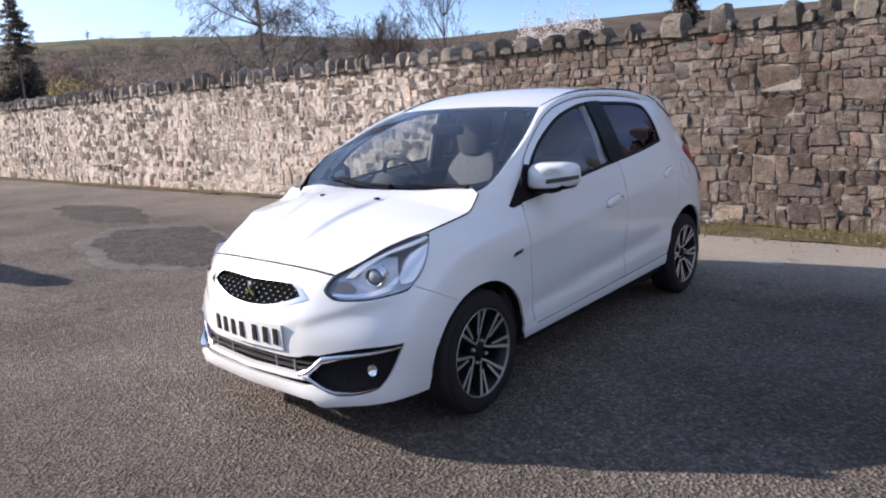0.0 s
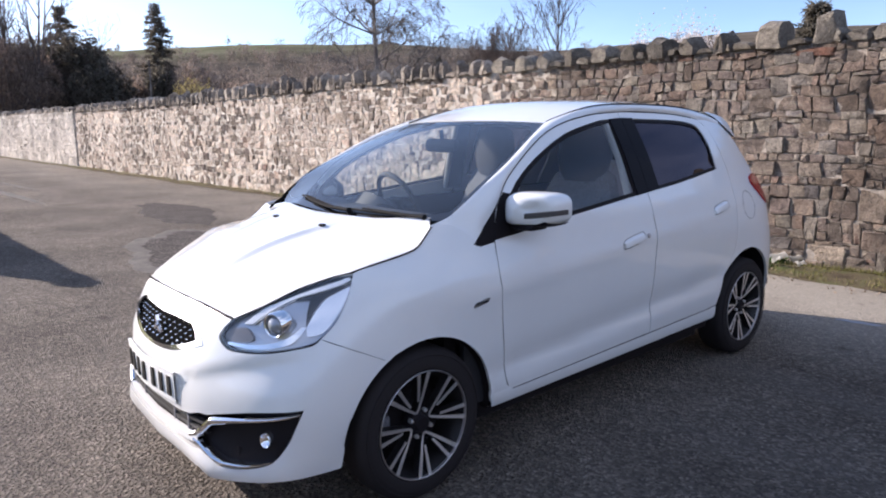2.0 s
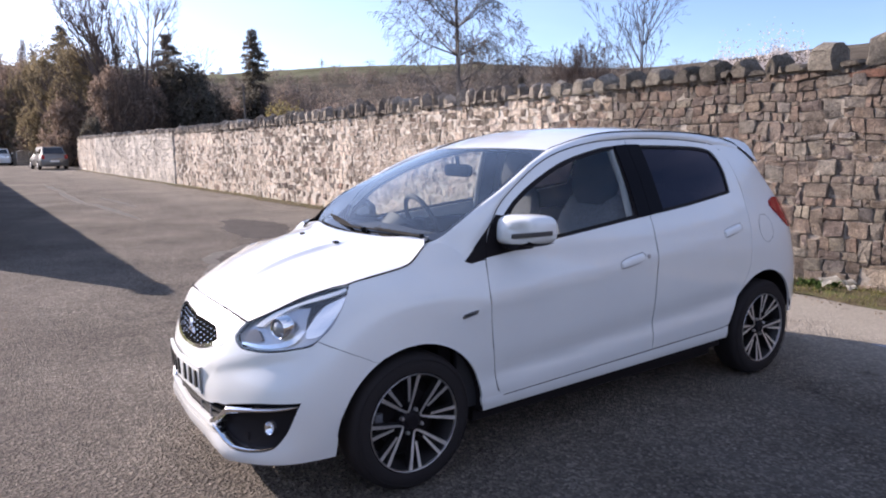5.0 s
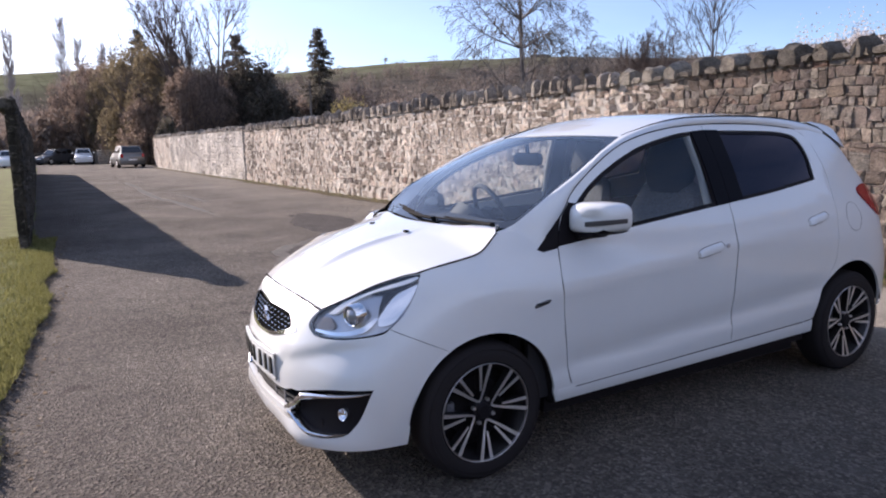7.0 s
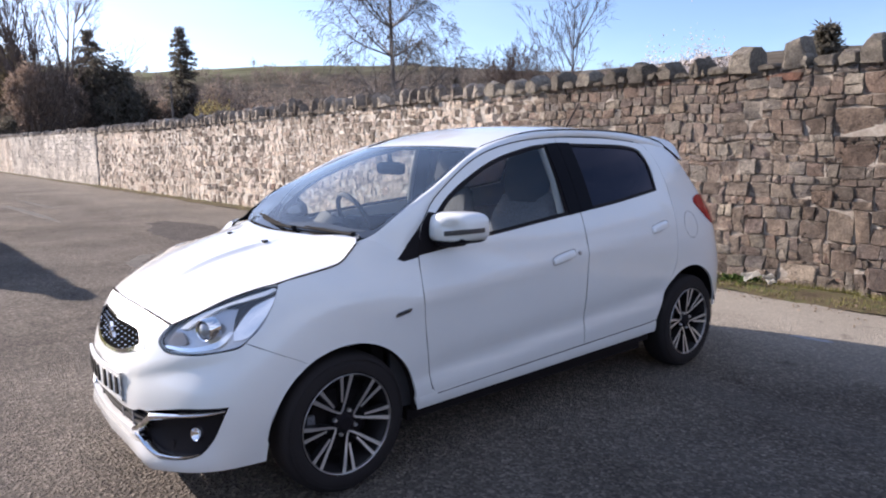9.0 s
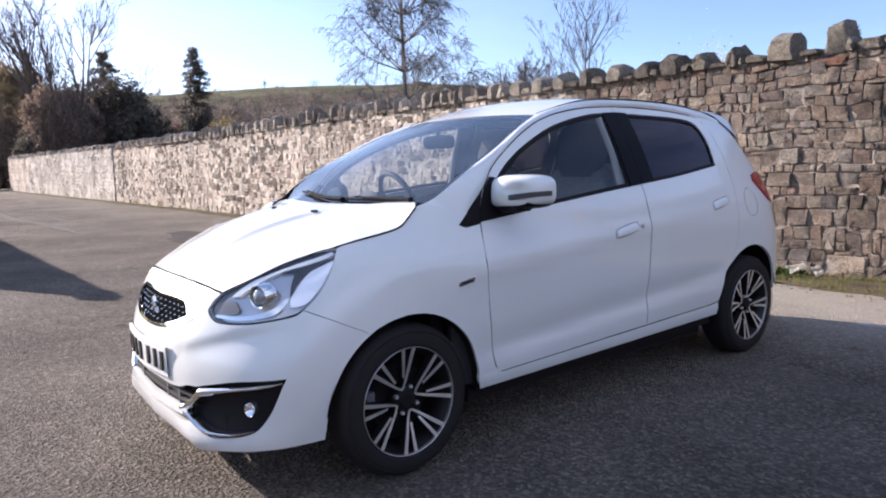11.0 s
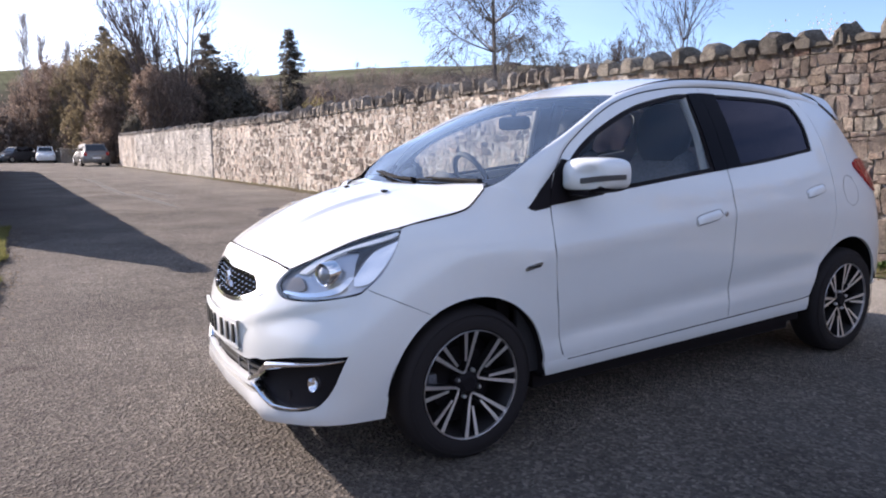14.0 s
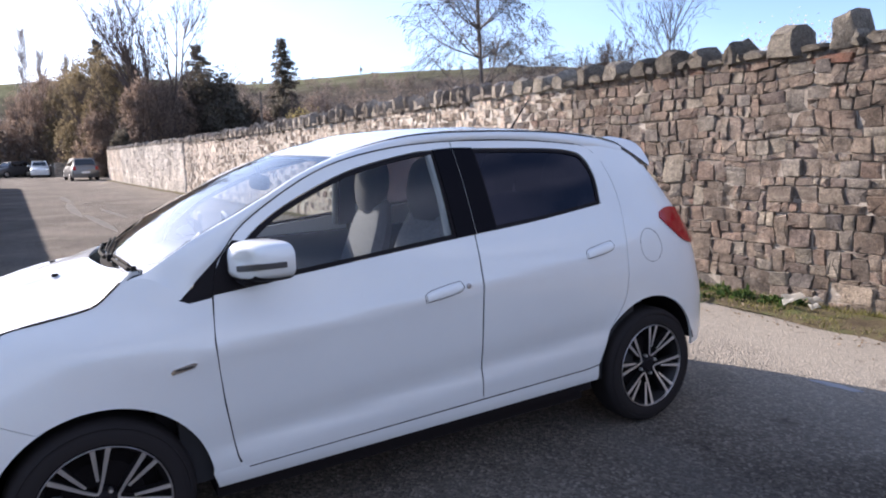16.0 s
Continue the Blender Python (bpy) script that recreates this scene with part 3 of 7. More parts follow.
NOSE = [  # x of the middle, then (x, half width) towards the corner
    (-1.860, -1.860, 0.280, -1.849, 0.460, -1.750, 0.630, -1.610, 0.715),
    (-1.895, -1.897, 0.280, -1.889, 0.460, -1.790, 0.650, -1.630, 0.735),
    (-1.900, -1.900, 0.280, -1.874, 0.460, -1.785, 0.655, -1.635, 0.757),
    (-1.905, -1.902, 0.280, -1.864, 0.460, -1.775, 0.660, -1.640, 0.768),
    (-1.902, -1.898, 0.280, -1.856, 0.460, -1.760, 0.660, -1.625, 0.770),
    (-1.868, -1.862, 0.280, -1.824, 0.460, -1.735, 0.645, -1.605, 0.757),
    (-1.810, -1.808, 0.280, -1.779, 0.460, -1.690, 0.630, -1.570, 0.735),
    (-1.690, -1.685, 0.280, -1.664, 0.460, -1.600, 0.600, -1.520, 0.695),
    (-1.510, -1.510, 0.270, -1.509, 0.420, -1.490, 0.540, -1.460, 0.625),
    (-1.370, -1.375, 0.250, -1.384, 0.380, -1.385, 0.460, -1.380, 0.530),
    (-1.220, -1.230, 0.200, -1.254, 0.300, -1.270, 0.360, -1.280, 0.420),
    (-1.070, -1.080, 0.140, -1.104, 0.200, -1.120, 0.260, -1.130, 0.300),
    (-0.920, -0.930, 0.080, -0.954, 0.120, -0.970, 0.150, -0.980, 0.180),
]
STERN = [  # (x, half width) round the rear corner, then x of the middle
    (1.625, 0.672, 1.710, 0.400, 1.720),
    (1.655, 0.692, 1.750, 0.410, 1.765),
    (1.675, 0.702, 1.785, 0.420, 1.800),
    (1.680, 0.712, 1.795, 0.430, 1.810),
    (1.680, 0.712, 1.795, 0.430, 1.810),
    (1.675, 0.712, 1.785, 0.430, 1.800),
    (1.655, 0.707, 1.760, 0.430, 1.775),
    (1.635, 0.697, 1.725, 0.430, 1.735),
    (1.615, 0.682, 1.700, 0.420, 1.710),
    (1.590, 0.662, 1.675, 0.420, 1.680),
    (1.555, 0.617, 1.630, 0.400, 1.635),
    (1.490, 0.537, 1.550, 0.360, 1.550),
    (1.395, 0.442, 1.430, 0.300, 1.425),
]
NET = np.zeros((len(LEVELS), 18, 2))  # stations -3 ... 14
for i, (nose, flank, stern) in enumerate(zip(NOSE, FLANK, STERN)):
    row = [(nose[0], 0.0)] + [(nose[k], -nose[k + 1]) for k in (1, 3, 5, 7)] + list(zip(FLANK_X, [-w for w in flank]))
    row += [(stern[0], -stern[1]), (stern[2], -stern[3]), (stern[4], 0.0)]
    NET[i] = [(x, -y) for x, y in row[3:0:-1]] + row
BY_LEVEL = spline(LEVELS, NET)
STATIONS = np.arange(-3, 15, dtype=float)
SPREAD = spline(STATIONS, np.eye(18))


def body(s, z):
    """Places on the body's skin; s runs from the nose's middle (0) along the left flank to the tail's middle (14)."""
    s, z = np.atleast_1d(s).astype(float), np.atleast_1d(z).astype(float)
    xy = np.einsum("nk,nkc->nc", SPREAD(np.abs(s)), BY_LEVEL(z))
    side = np.clip((xy[:, 0] + 1.0) / 0.25, 0, 1) * np.clip((1.05 - xy[:, 0]) / 0.2, 0, 1)
    hollow = -0.014 * np.exp(-(((z - 0.452 - 0.066 * xy[:, 0]) / np.where(z > 0.452 + 0.066 * xy[:, 0], 0.075, 0.040)) ** 2)) * side
    ridge = 0.006 * np.exp(-(((z - 0.80 - 0.085 * xy[:, 0]) / 0.04) ** 2)) * np.clip((xy[:, 0] + 1.15) / 0.3, 0, 1) * np.clip((1.25 - xy[:, 0]) / 0.2, 0, 1)
    xy[:, 1] -= hollow + ridge
    # fold across the front bumper: the face tucks in below it
    a = np.abs(s)
    drop = np.interp(a, [0.9, 1.5, 1.9, 2.5, 3.1, 4.0], [0.510, 0.522, 0.544, 0.577, 0.607, 0.632]) - z
    tuck = 0.010 * np.clip((a - 0.85) / 0.4, 0, 1) * np.clip((4.0 - a) / 0.9, 0, 1) / (1 + np.exp(-drop / 0.012)) * np.exp(-((np.maximum(drop, 0) / 0.085) ** 2))
    xy[:, 0] += tuck
    xy[:, 1] += tuck * np.clip(a / 4, 0, 1)
    xy[:, 1] *= np.where(s < 0, -1, 1)
    return np.column_stack([xy, z])


def flank(x, z):
    """The skin of the left flank over a place in the side view."""
    table = np.linspace(1.0, 12.6, 500)
    x, z = np.atleast_1d(x).astype(float), np.atleast_1d(z).astype(float)
    s = np.empty_like(x)
    for zi in np.unique(np.round(z, 2)):
        sel = np.round(z, 2) == zi
        s[sel] = np.interp(x[sel], body(table, np.full(500, zi))[:, 0], table)
    for _ in range(3):
        p, q = body(s, z), body(s + 0.01, z)
        s += np.clip((x - p[:, 0]) / np.maximum((q[:, 0] - p[:, 0]) / 0.01, 0.02), -0.3, 0.3)
    return body(s, z)


def station(x, z):
    """The station on the left flank at a place in the side view."""
    table = np.linspace(0.6, 12.6, 1200)
    return float(np.interp(x, body(table, np.full(1200, z))[:, 0], table))


def rounded(points, closed=True, step=0.02, bend=()):
    """A polyline through points; those whose index is in bend are passed in a smooth curve."""
    pts = [np.array(p, float) for p in points]
    n, out = len(pts), []
    for i in range(n if closed else n - 1):
        p0, p1, p2, p3 = pts[(i - 1) % n], pts[i], pts[(i + 1) % n], pts[(i + 2) % n]
        if i not in bend:
            p0 = 2 * p1 - p2
        if (i + 1) % n not in bend:
            p3 = 2 * p2 - p1
        k = max(1, int(np.linalg.norm(p2 - p1) / step))
        for t in np.arange(k) / k:
            out.append(0.5 * (2 * p1 + (p2 - p0) * t + (2 * p0 - 5 * p1 + 4 * p2 - p3) * t**2 + (3 * p1 - p0 - 3 * p2 + p3) * t**3))
    if not closed:
        out.append(pts[-1])
    return [tuple(p) for p in out]


def inside(points, loop):
    """Which of the points lie within a closed loop."""
    x, y = points[:, 0], points[:, 1]
    hit = np.zeros(len(points), bool)
    for (x0, y0), (x1, y1) in zip(loop, loop[1:] + loop[:1]):
        if y0 != y1:
            hit ^= ((y0 > y) != (y1 > y)) & (x < (x1 - x0) * (y - y0) / (y1 - y0) + x0)
    return hit


def sheet(name, skin, loops, mat, parent=None, step=(0.04, 0.04), lift=0.0, edge=0.012, flip=False, mirror=False, label=""):
    """A panel on a smooth skin, cut to the loops (the first is its outline, the rest are holes), with a turned-in edge."""
    lo, hi = np.min(loops[0], 0), np.max(loops[0], 0)
    gx, gy = np.meshgrid(np.arange(lo[0] + step[0] / 2, hi[0], step[0]), np.arange(lo[1] + step[1] / 2, hi[1], step[1]))
    grid = np.column_stack([gx.ravel(), gy.ravel()])
    keep = inside(grid, loops[0])
    for hole in loops[1:]:
        keep &= ~inside(grid, hole)
    rim = np.array([p for loop in loops for p in loop])
    for chunk in range(0, len(rim), 200):
        d = (grid[:, None] - rim[None, chunk : chunk + 200]) / np.array(step)
        keep &= (d**2).sum(-1).min(1) > 0.2
    pts = [Vector(p) for loop in loops for p in loop] + [Vector(p) for p in grid[keep]]
    edges, base = [], 0
    for loop in loops:
        n = len(loop)
        edges += [(base + i, base + (i + 1) % n) for i in range(n)]
        base += n
    uv, _, tris, _, _, _ = delaunay_2d_cdt(pts, edges, [], 0, 1e-6)
    uv = np.array(uv)[:, :2]
    mid = uv[np.array(tris)].mean(1)
    keep = inside(mid, loops[0])
    for hole in loops[1:]:
        keep &= ~inside(mid, hole)
    tris = [t for t, k in zip(tris, keep) if k]
    p = skin(uv[:, 0], uv[:, 1])
    e = 1e-3 * np.array(step) / max(step)
    du = skin(uv[:, 0] + e[0], uv[:, 1]) - skin(uv[:, 0] - e[0], uv[:, 1])
    dv = skin(uv[:, 0], uv[:, 1] + e[1]) - skin(uv[:, 0], uv[:, 1] - e[1])
    nrm = np.cross(du, dv) * (-1 if flip else 1)
    nrm /= np.linalg.norm(nrm, axis=1)[:, None] + 1e-12
    p = p + nrm * lift
    faces = []
    for t in tris:
        a, b, c = (uv[i] for i in t)
        ccw = (b[0] - a[0]) * (c[1] - a[1]) - (b[1] - a[1]) * (c[0] - a[0]) > 0
        faces.append(tuple(t) if ccw != flip else tuple(reversed(t)))
    count = {}
    for f in faces:
        for i in range(3):
            k = (f[i], f[(i + 1) % 3])
            count[k] = count.get(k, 0) + 1
    verts, norms, ring = [tuple(v) for v in p], [tuple(v) for v in nrm], {}

    def low(i):
        if i not in ring:
            ring[i] = (len(verts), len(verts) + 1)
            verts.extend([verts[i], tuple(p[i] - nrm[i] * edge)])
            norms.extend([norms[i], norms[i]])
        return ring[i]

    if edge:
        for a, b in [k for k in count if (k[1], k[0]) not in count]:
            (a0, a1), (b0, b1) = low(a), low(b)
            faces.append((b0, a0, a1, b1))
    made = []
    for sign in (1, -1) if mirror else (1,):
        vs = [(x, sign * y, z) for x, y, z in verts]
        fs = faces if sign == 1 else [f[::-1] for f in faces]
        me = bpy.data.meshes.new(name)
        me.from_pydata(vs, [], fs)
        me.polygons.foreach_set("use_smooth", [len(f) == 3 for f in fs])
        ns = [(x, sign * y, z) for x, y, z in norms]
        me.normals_split_custom_set([ns[v] if len(f) == 3 else (0, 0, 0) for f in fs for v in f])
        me.materials.append(mat)
        ob = new(name, me)
        ob.parent = parent
        if label:
            tagged(ob, label)
        made.append(ob)
    return made


def on_flank(points, lift=0.0):
    p = flank([q[0] for q in points], [q[1] for q in points])
    return [(a, b - lift, c) for a, b, c in p]


# ---- outlines in the side view ----
def arc(cx, cz, r, a0, a1, n=26):
    return [(cx + r * math.cos(radians(a)), cz + r * math.sin(radians(a))) for a in np.linspace(a0, a1, n)]


ARCH_F, ARCH_R = (-1.215, 0.272, 0.335), (1.198, 0.302, 0.338)
RAIL = [(-0.795, 1.043), (-0.703, 1.138), (-0.49, 1.262), (-0.29, 1.338), (-0.03, 1.385), (0.308, 1.404), (0.65, 1.398), (0.934, 1.374)]
DOOR_B = [(0.239, 1.010), (0.222, 0.85), (0.215, 0.594), (0.219, 0.333)]
DOOR_A = [(-0.839, 0.903), (-0.851, 0.755), (-0.833, 0.546), (-0.800, 0.345), (-0.785, 0.312)]


def car_body(car):
    gap = 0.003
    # front wings
    arch_f = arc(*ARCH_F, 8, 112, 30)
    lamp_side = [(-1.600, 0.668), (-1.545, 0.715), (-1.49, 0.785), (-1.447, 0.857)]
    top = [(-1.43, 0.868), (-1.33, 0.884), (-1.23, 0.902), (-1.185, 0.918), (-1.15, 0.945), (-1.112, 0.978)]
    wing = rounded([(-0.871, 0.255)] + [(-0.886, 0.30)] + arch_f + [(-1.39, 0.565)] + lamp_side + top + [(-1.03, 0.985), (-0.95, 0.93), (-0.945, 0.905), (-0.915, 0.893)]
                   + [(x - gap, z) for x, z in DOOR_A[:-1]] + [(-0.787, 0.300), (-0.775, 0.262)], bend=range(34, 46))
    sheet("front_wing", flank, [wing], PAINT, car, (0.035, 0.03), mirror=True)
    trim = rounded([(-0.940, 0.906), (-0.925, 0.899), (-0.843, 0.909), (-0.833, 0.95), (-0.818, 1.0), (-0.803, 1.034), (-0.872, 0.970)], bend=(0, 1, 2, 6))
    sheet("quarter_trim", flank, [trim], BLACK_TRIM, car, (0.04, 0.04), lift=0.001, edge=0.01, mirror=True, label="black triangular corner trim")
    # doors with their window openings
    rail_f = [(0.236, 1.404)] + [(x, z - gap) for x, z in RAIL[4::-1]]
    front = rounded([(x + gap, z) for x, z in DOOR_A] + [(-0.76, 0.303), (0.216, 0.333)] + [(x - gap, z) for x, z in DOOR_B[2:0:-1]] + rail_f[0:1] + rail_f[1:] + [(-0.815, 1.0), (-0.83, 0.95)],
                    bend=(1, 2, 3, 4, 5, 7, 8, 10, 11, 12, 13, 14, 15, 16))
    hole_f = rounded([(-0.828, 0.914), (-0.60, 0.940), (-0.149, 0.985), (0.150, 1.012), (0.150, 1.369), (0.014, 1.357), (-0.253, 1.304), (-0.48, 1.221), (-0.644, 1.134), (-0.775, 1.025)], bend=(1, 2, 5, 6, 7, 8))
    doors = sheet("front_door", flank, [front, hole_f], PAINT, car, (0.04, 0.035), mirror=True)
    rear = rounded([(0.222, 0.333), (0.80, 0.352), (0.868, 0.362), (0.905, 0.45), (0.945, 0.535), (0.990, 0.600), (1.026, 0.665), (1.040, 0.76), (1.047, 0.87), (1.072, 1.0), (1.090, 1.115), (1.070, 1.26), (1.030, 1.335), (0.934, 1.372),
                    (0.65, 1.395), (0.308, 1.401), (0.240, 1.401), (0.226, 0.85), (0.219, 0.594)], bend=(1, 3, 4, 5, 6, 7, 8, 9, 10, 11, 12, 13, 14, 15, 17, 18))
    hole_r = rounded([(0.330, 1.0265), (0.592, 1.050), (0.968, 1.094), (0.984, 1.226), (0.960, 1.310), (0.90, 1.343), (0.721, 1.361), (0.330, 1.371)], bend=(1, 3, 4, 5, 6))
    rdoors = sheet("rear_door", flank, [rear, hole_r], PAINT, car, (0.04, 0.035), mirror=True)
    # window trim, panes, pillar covers
    for a, b in zip(doors, rdoors):
        sg = 1 if a is doors[0] else -1

        def one(name, loops, mat, parent, lift, edge, label=""):
            obs = sheet(name, flank, loops, mat, parent, (0.05, 0.05), lift=lift, edge=edge, label=label)
            if sg < 0:
                for ob in obs:
                    me = ob.data
                    co = np.array([v.co[:] for v in me.vertices]) * (1, -1, 1)
                    me.vertices.foreach_set("co", co.ravel())
                    me.flip_normals()
            return obs

        glass_f = rounded([(-0.640, 0.955), (-0.149, 1.003), (0.128, 1.030), (0.128, 1.352), (0.014, 1.340), (-0.253, 1.285), (-0.48, 1.200), (-0.62, 1.125), (-0.70, 1.055)], bend=(1, 4, 5, 6, 7))
        seal = rounded([(-0.826, 0.917), (-0.60, 0.943), (-0.149, 0.988), (0.148, 1.015), (0.148, 1.366), (0.014, 1.354), (-0.253, 1.301), (-0.48, 1.218), (-0.644, 1.131), (-0.772, 1.023)], bend=(1, 2, 5, 6, 7, 8))
        one("window_seal", [seal, glass_f], BLACK_TRIM, a, -0.003, 0.01, "matt black window surround with a mirror triangle")
        one("door_glass", [glass_f], DOOR_GLASS, a, -0.008, 0.0, "clear door glass")
        post = rounded([(0.140, 1.011), (0.2365, 1.019), (0.2365, 1.374), (0.140, 1.368)])
        one("pillar_cover", [post], PILLAR, a, 0.0025, 0.006, "black pillar cover")
        glass_r = rounded([(0.350, 1.045), (0.592, 1.066), (0.950, 1.108), (0.966, 1.226), (0.944, 1.300), (0.89, 1.328), (0.721, 1.345), (0.350, 1.356)], bend=(1, 3, 4, 5, 6))
        seal = rounded([(0.332, 1.0295), (0.592, 1.053), (0.965, 1.097), (0.981, 1.226), (0.957, 1.307), (0.898, 1.340), (0.721, 1.358), (0.332, 1.368)], bend=(1, 3, 4, 5, 6))
        one("window_seal", [seal, glass_r], BLACK_TRIM, b, -0.003, 0.01, "matt black window surround")
        one("door_glass", [glass_r], PRIVACY, b, -0.008, 0.0, "dark privacy glass")
        post = rounded([(0.2395, 1.020), (0.340, 1.0285), (0.340, 1.372), (0.2395, 1.374)])
        one("pillar_cover", [rounded([(-0.8355, 0.9105), (-0.60, 0.9355), (-0.62, 1.02), (-0.700, 1.075), (-0.752, 1.085), (-0.796, 1.037), (-0.815, 1.0), (-0.832, 0.95)])], BLACK_TRIM, a, 0.0025, 0.006, "black mirror triangle")
        one("pillar_cover", [post], PILLAR, b, 0.0025, 0.006, "black pillar cover")
        # pull handles, recess outline and lock
        for door, x0, z0, name in ((a, 0.04, 0.812, "front"), (b, 0.885, 0.893, "rear")):
            bm = bmesh.new()
            loop = rounded([(x0 - 0.085, z0 - 0.026), (x0 + 0.055, z0 - 0.008), (x0 + 0.085, z0 + 0.012), (x0 + 0.07, z0 + 0.030), (x0 - 0.06, z0 + 0.012), (x0 - 0.088, z0 - 0.004)], step=0.012, bend=range(6))
            rows = []
            for k, lift in ((1.0, -0.002), (0.97, 0.006), (0.86, 0.010), (0.55, 0.012)):
                rows.append([(x, sg * y, z) for x, y, z in on_flank([(x0 + (x - x0) * k, z0 + (z - z0) * k) for x, z in loop], lift)])
            vs = add_loft(bm, rows, closed=True)
            bm.faces.new(vs[-1])
            bmesh.ops.recalc_face_normals(bm, faces=bm.faces)
            handle = part("door_handle", bm, PAINT, door)
            bm = bmesh.new()
            big = [(x0 + (x - x0) * 1.05, z0 + (z - z0) * 1.16) for x, z in loop]
            add_tube(bm, [(x, sg * y, z) for x, y, z in on_flank(big, -0.0004)], 0.0014, 5, True)
            part("handle_gap", bm, PLASTIC, handle, "dark shadow gap round the handle")
            if name == "front" and sg > 0:
                bm = bmesh.new()
                x, y, z = on_flank([(0.150, 0.824)])[0]
                add_lathe(bm, [(0.0001, -0.006), (0.008, -0.006), (0.011, -0.003), (0.011, 0.004)], 16, pose(x, y, z))
                part("key_lock", bm, LIP, door, "round metal key lock")
    # rear quarters
    arch_r = arc(*ARCH_R, 140, 7, 34)[::-1]
    quarter = rounded([(1.532, 0.338)] + arch_r + [(0.948, 0.532), (0.993, 0.598), (1.029, 0.663), (1.043, 0.76), (1.050, 0.87), (1.075, 1.0), (1.093, 1.115), (1.073, 1.26), (1.033, 1.338), (0.975, 1.370), (1.10, 1.380), (1.23, 1.352), (1.35, 1.27), (1.44, 1.14), (1.545, 1.01), (1.615, 0.86), (1.650, 0.72), (1.667, 0.55), (1.66, 0.42), (1.63, 0.345)],
                     bend=list(range(36, 43)) + list(range(46, 53)))
    tail = rounded([(1.358, 1.026), (1.42, 1.044), (1.50, 1.038), (1.542, 1.020), (1.570, 0.95), (1.580, 0.868), (1.535, 0.862), (1.47, 0.888), (1.40, 0.945), (1.345, 1.003)], bend=range(10))
    quarters = sheet("rear_quarter", flank, [quarter, tail], PAINT, car, (0.04, 0.035), mirror=True)
    sheet("tail_lamp", flank, [tail], RED_LENS, car, (0.03, 0.03), lift=0.008, edge=0.03, mirror=True, label="red tail lamp wrapped round the rear corner")
    bm = bmesh.new()
    add_tube(bm, on_flank(rounded([(1.222 + 0.075 * math.cos(a), 0.882 + 0.078 * math.sin(a)) for a in np.linspace(0, math.tau, 24, endpoint=False)], step=0.05), -0.0014), 0.0020, 5, True)
    part("fuel_flap", bm, BLACK_TRIM, quarters[0], "round fuel flap outline")
    # sills
    for sg in (1, -1):
        bm = bmesh.new()
        rows = []
        for z, lift in ((0.318, -0.004), (0.300, 0.001), (0.268, 0.003), (0.245, -0.002), (0.238, -0.03)):
            rows.append([(x, sg * (y - lift), z2) for (x, y, z2) in flank(np.linspace(-0.868, 0.868, 42), np.linspace(z + 0.002, z + 0.040, 42))])
        add_loft(bm, rows)
        bmesh.ops.recalc_face_normals(bm, faces=bm.faces)
        sill = part("side_sill", bm, PAINT, car)
        # black tube drawn along the sill so the gap reads dark
        line = [(x, np.interp(x, [-0.76, 0.216, 0.80, 0.868], [0.303, 0.333, 0.352, 0.362]) - 0.0025) for x in np.linspace(-0.765, 0.862, 40)]
        bm = bmesh.new()
        add_tube(bm, [(x, sg * y, z) for x, y, z in on_flank(line, 0.0002)], 0.0026, 5)
        part("door_seal", bm, BLACK_TRIM, sill, "thin black strip drawn for the dark gap under the doors")
        bm = bmesh.new()
        add_box(bm, (-0.86, -0.755, 0.225), (0.87, -0.71, 0.262), 0.008, Matrix.Diagonal((1, sg, 1, 1)))
        part("sill_underside", bm, UNDER, car)
    # tail: hatch and bumper between the rear corners
    hatch = rounded([(12.0, 0.64), (16.0, 0.64), (16.0, 1.36), (12.0, 1.36)], step=0.05)

    def tail_skin(s, z):
        s = np.atleast_1d(s)
        p = body(np.where(s > 14, 28 - s, s), z)
        p[:, 1] *= np.where(s > 14, -1, 1)
        return p

    sheet("tailgate", tail_skin, [hatch], PAINT, car, (0.12, 0.05))
    sheet("rear_bumper", tail_skin, [rounded([(12.0, 0.345), (16.0, 0.345), (16.0, 0.633), (12.0, 0.633)], step=0.05)], PAINT, car, (0.12, 0.05))
    # front bumper, from wheel arch to wheel arch
    def sp(x, z):
        return (station(x, z), z)

    lamp_low = [(3.75, 0.650), (3.32, 0.635), (2.8, 0.620), (2.32, 0.616), (2.06, 0.625), (1.84, 0.660), (1.97, 0.712)]
    arch_b = [sp(x, z) for x, z in arc(*ARCH_F, 116, 184, 18)]
    lip = [sp(-1.553, 0.21), (4.1, 0.210), (3.2, 0.205), (2.7, 0.198), (2.3, 0.187), (2.0, 0.175), (1.86, 0.176), (1.70, 0.203), (1.0, 0.196), (0.0, 0.192)]
    half = [sp(-1.553, 0.212)] + arch_b[::-1][1:] + [sp(-1.39, 0.5635), sp(-1.46, 0.5978), sp(-1.53, 0.6320), sp(-1.602, 0.6670)] + lamp_low + [(1.45, 0.722), (0.8, 0.728), (0.0, 0.731)]
    outline = half + [(-s, z) for s, z in half[::-1][1:]] + [(-s, z) for s, z in lip] + lip[::-1][1:-1]
    loop = rounded(outline, step=0.05, bend=set(range(22, 42)) - {28, 34})
    gr = [(0.0, 0.670), (0.5, 0.673), (0.93, 0.675), (1.22, 0.655), (1.47, 0.617), (1.05, 0.590), (0.5, 0.559), (0.0, 0.552)]
    grille = rounded(gr + [(-s, z) for s, z in gr[::-1][1:-1]], step=0.06, bend=(1, 5, 6, 7, 8, 9, 13))
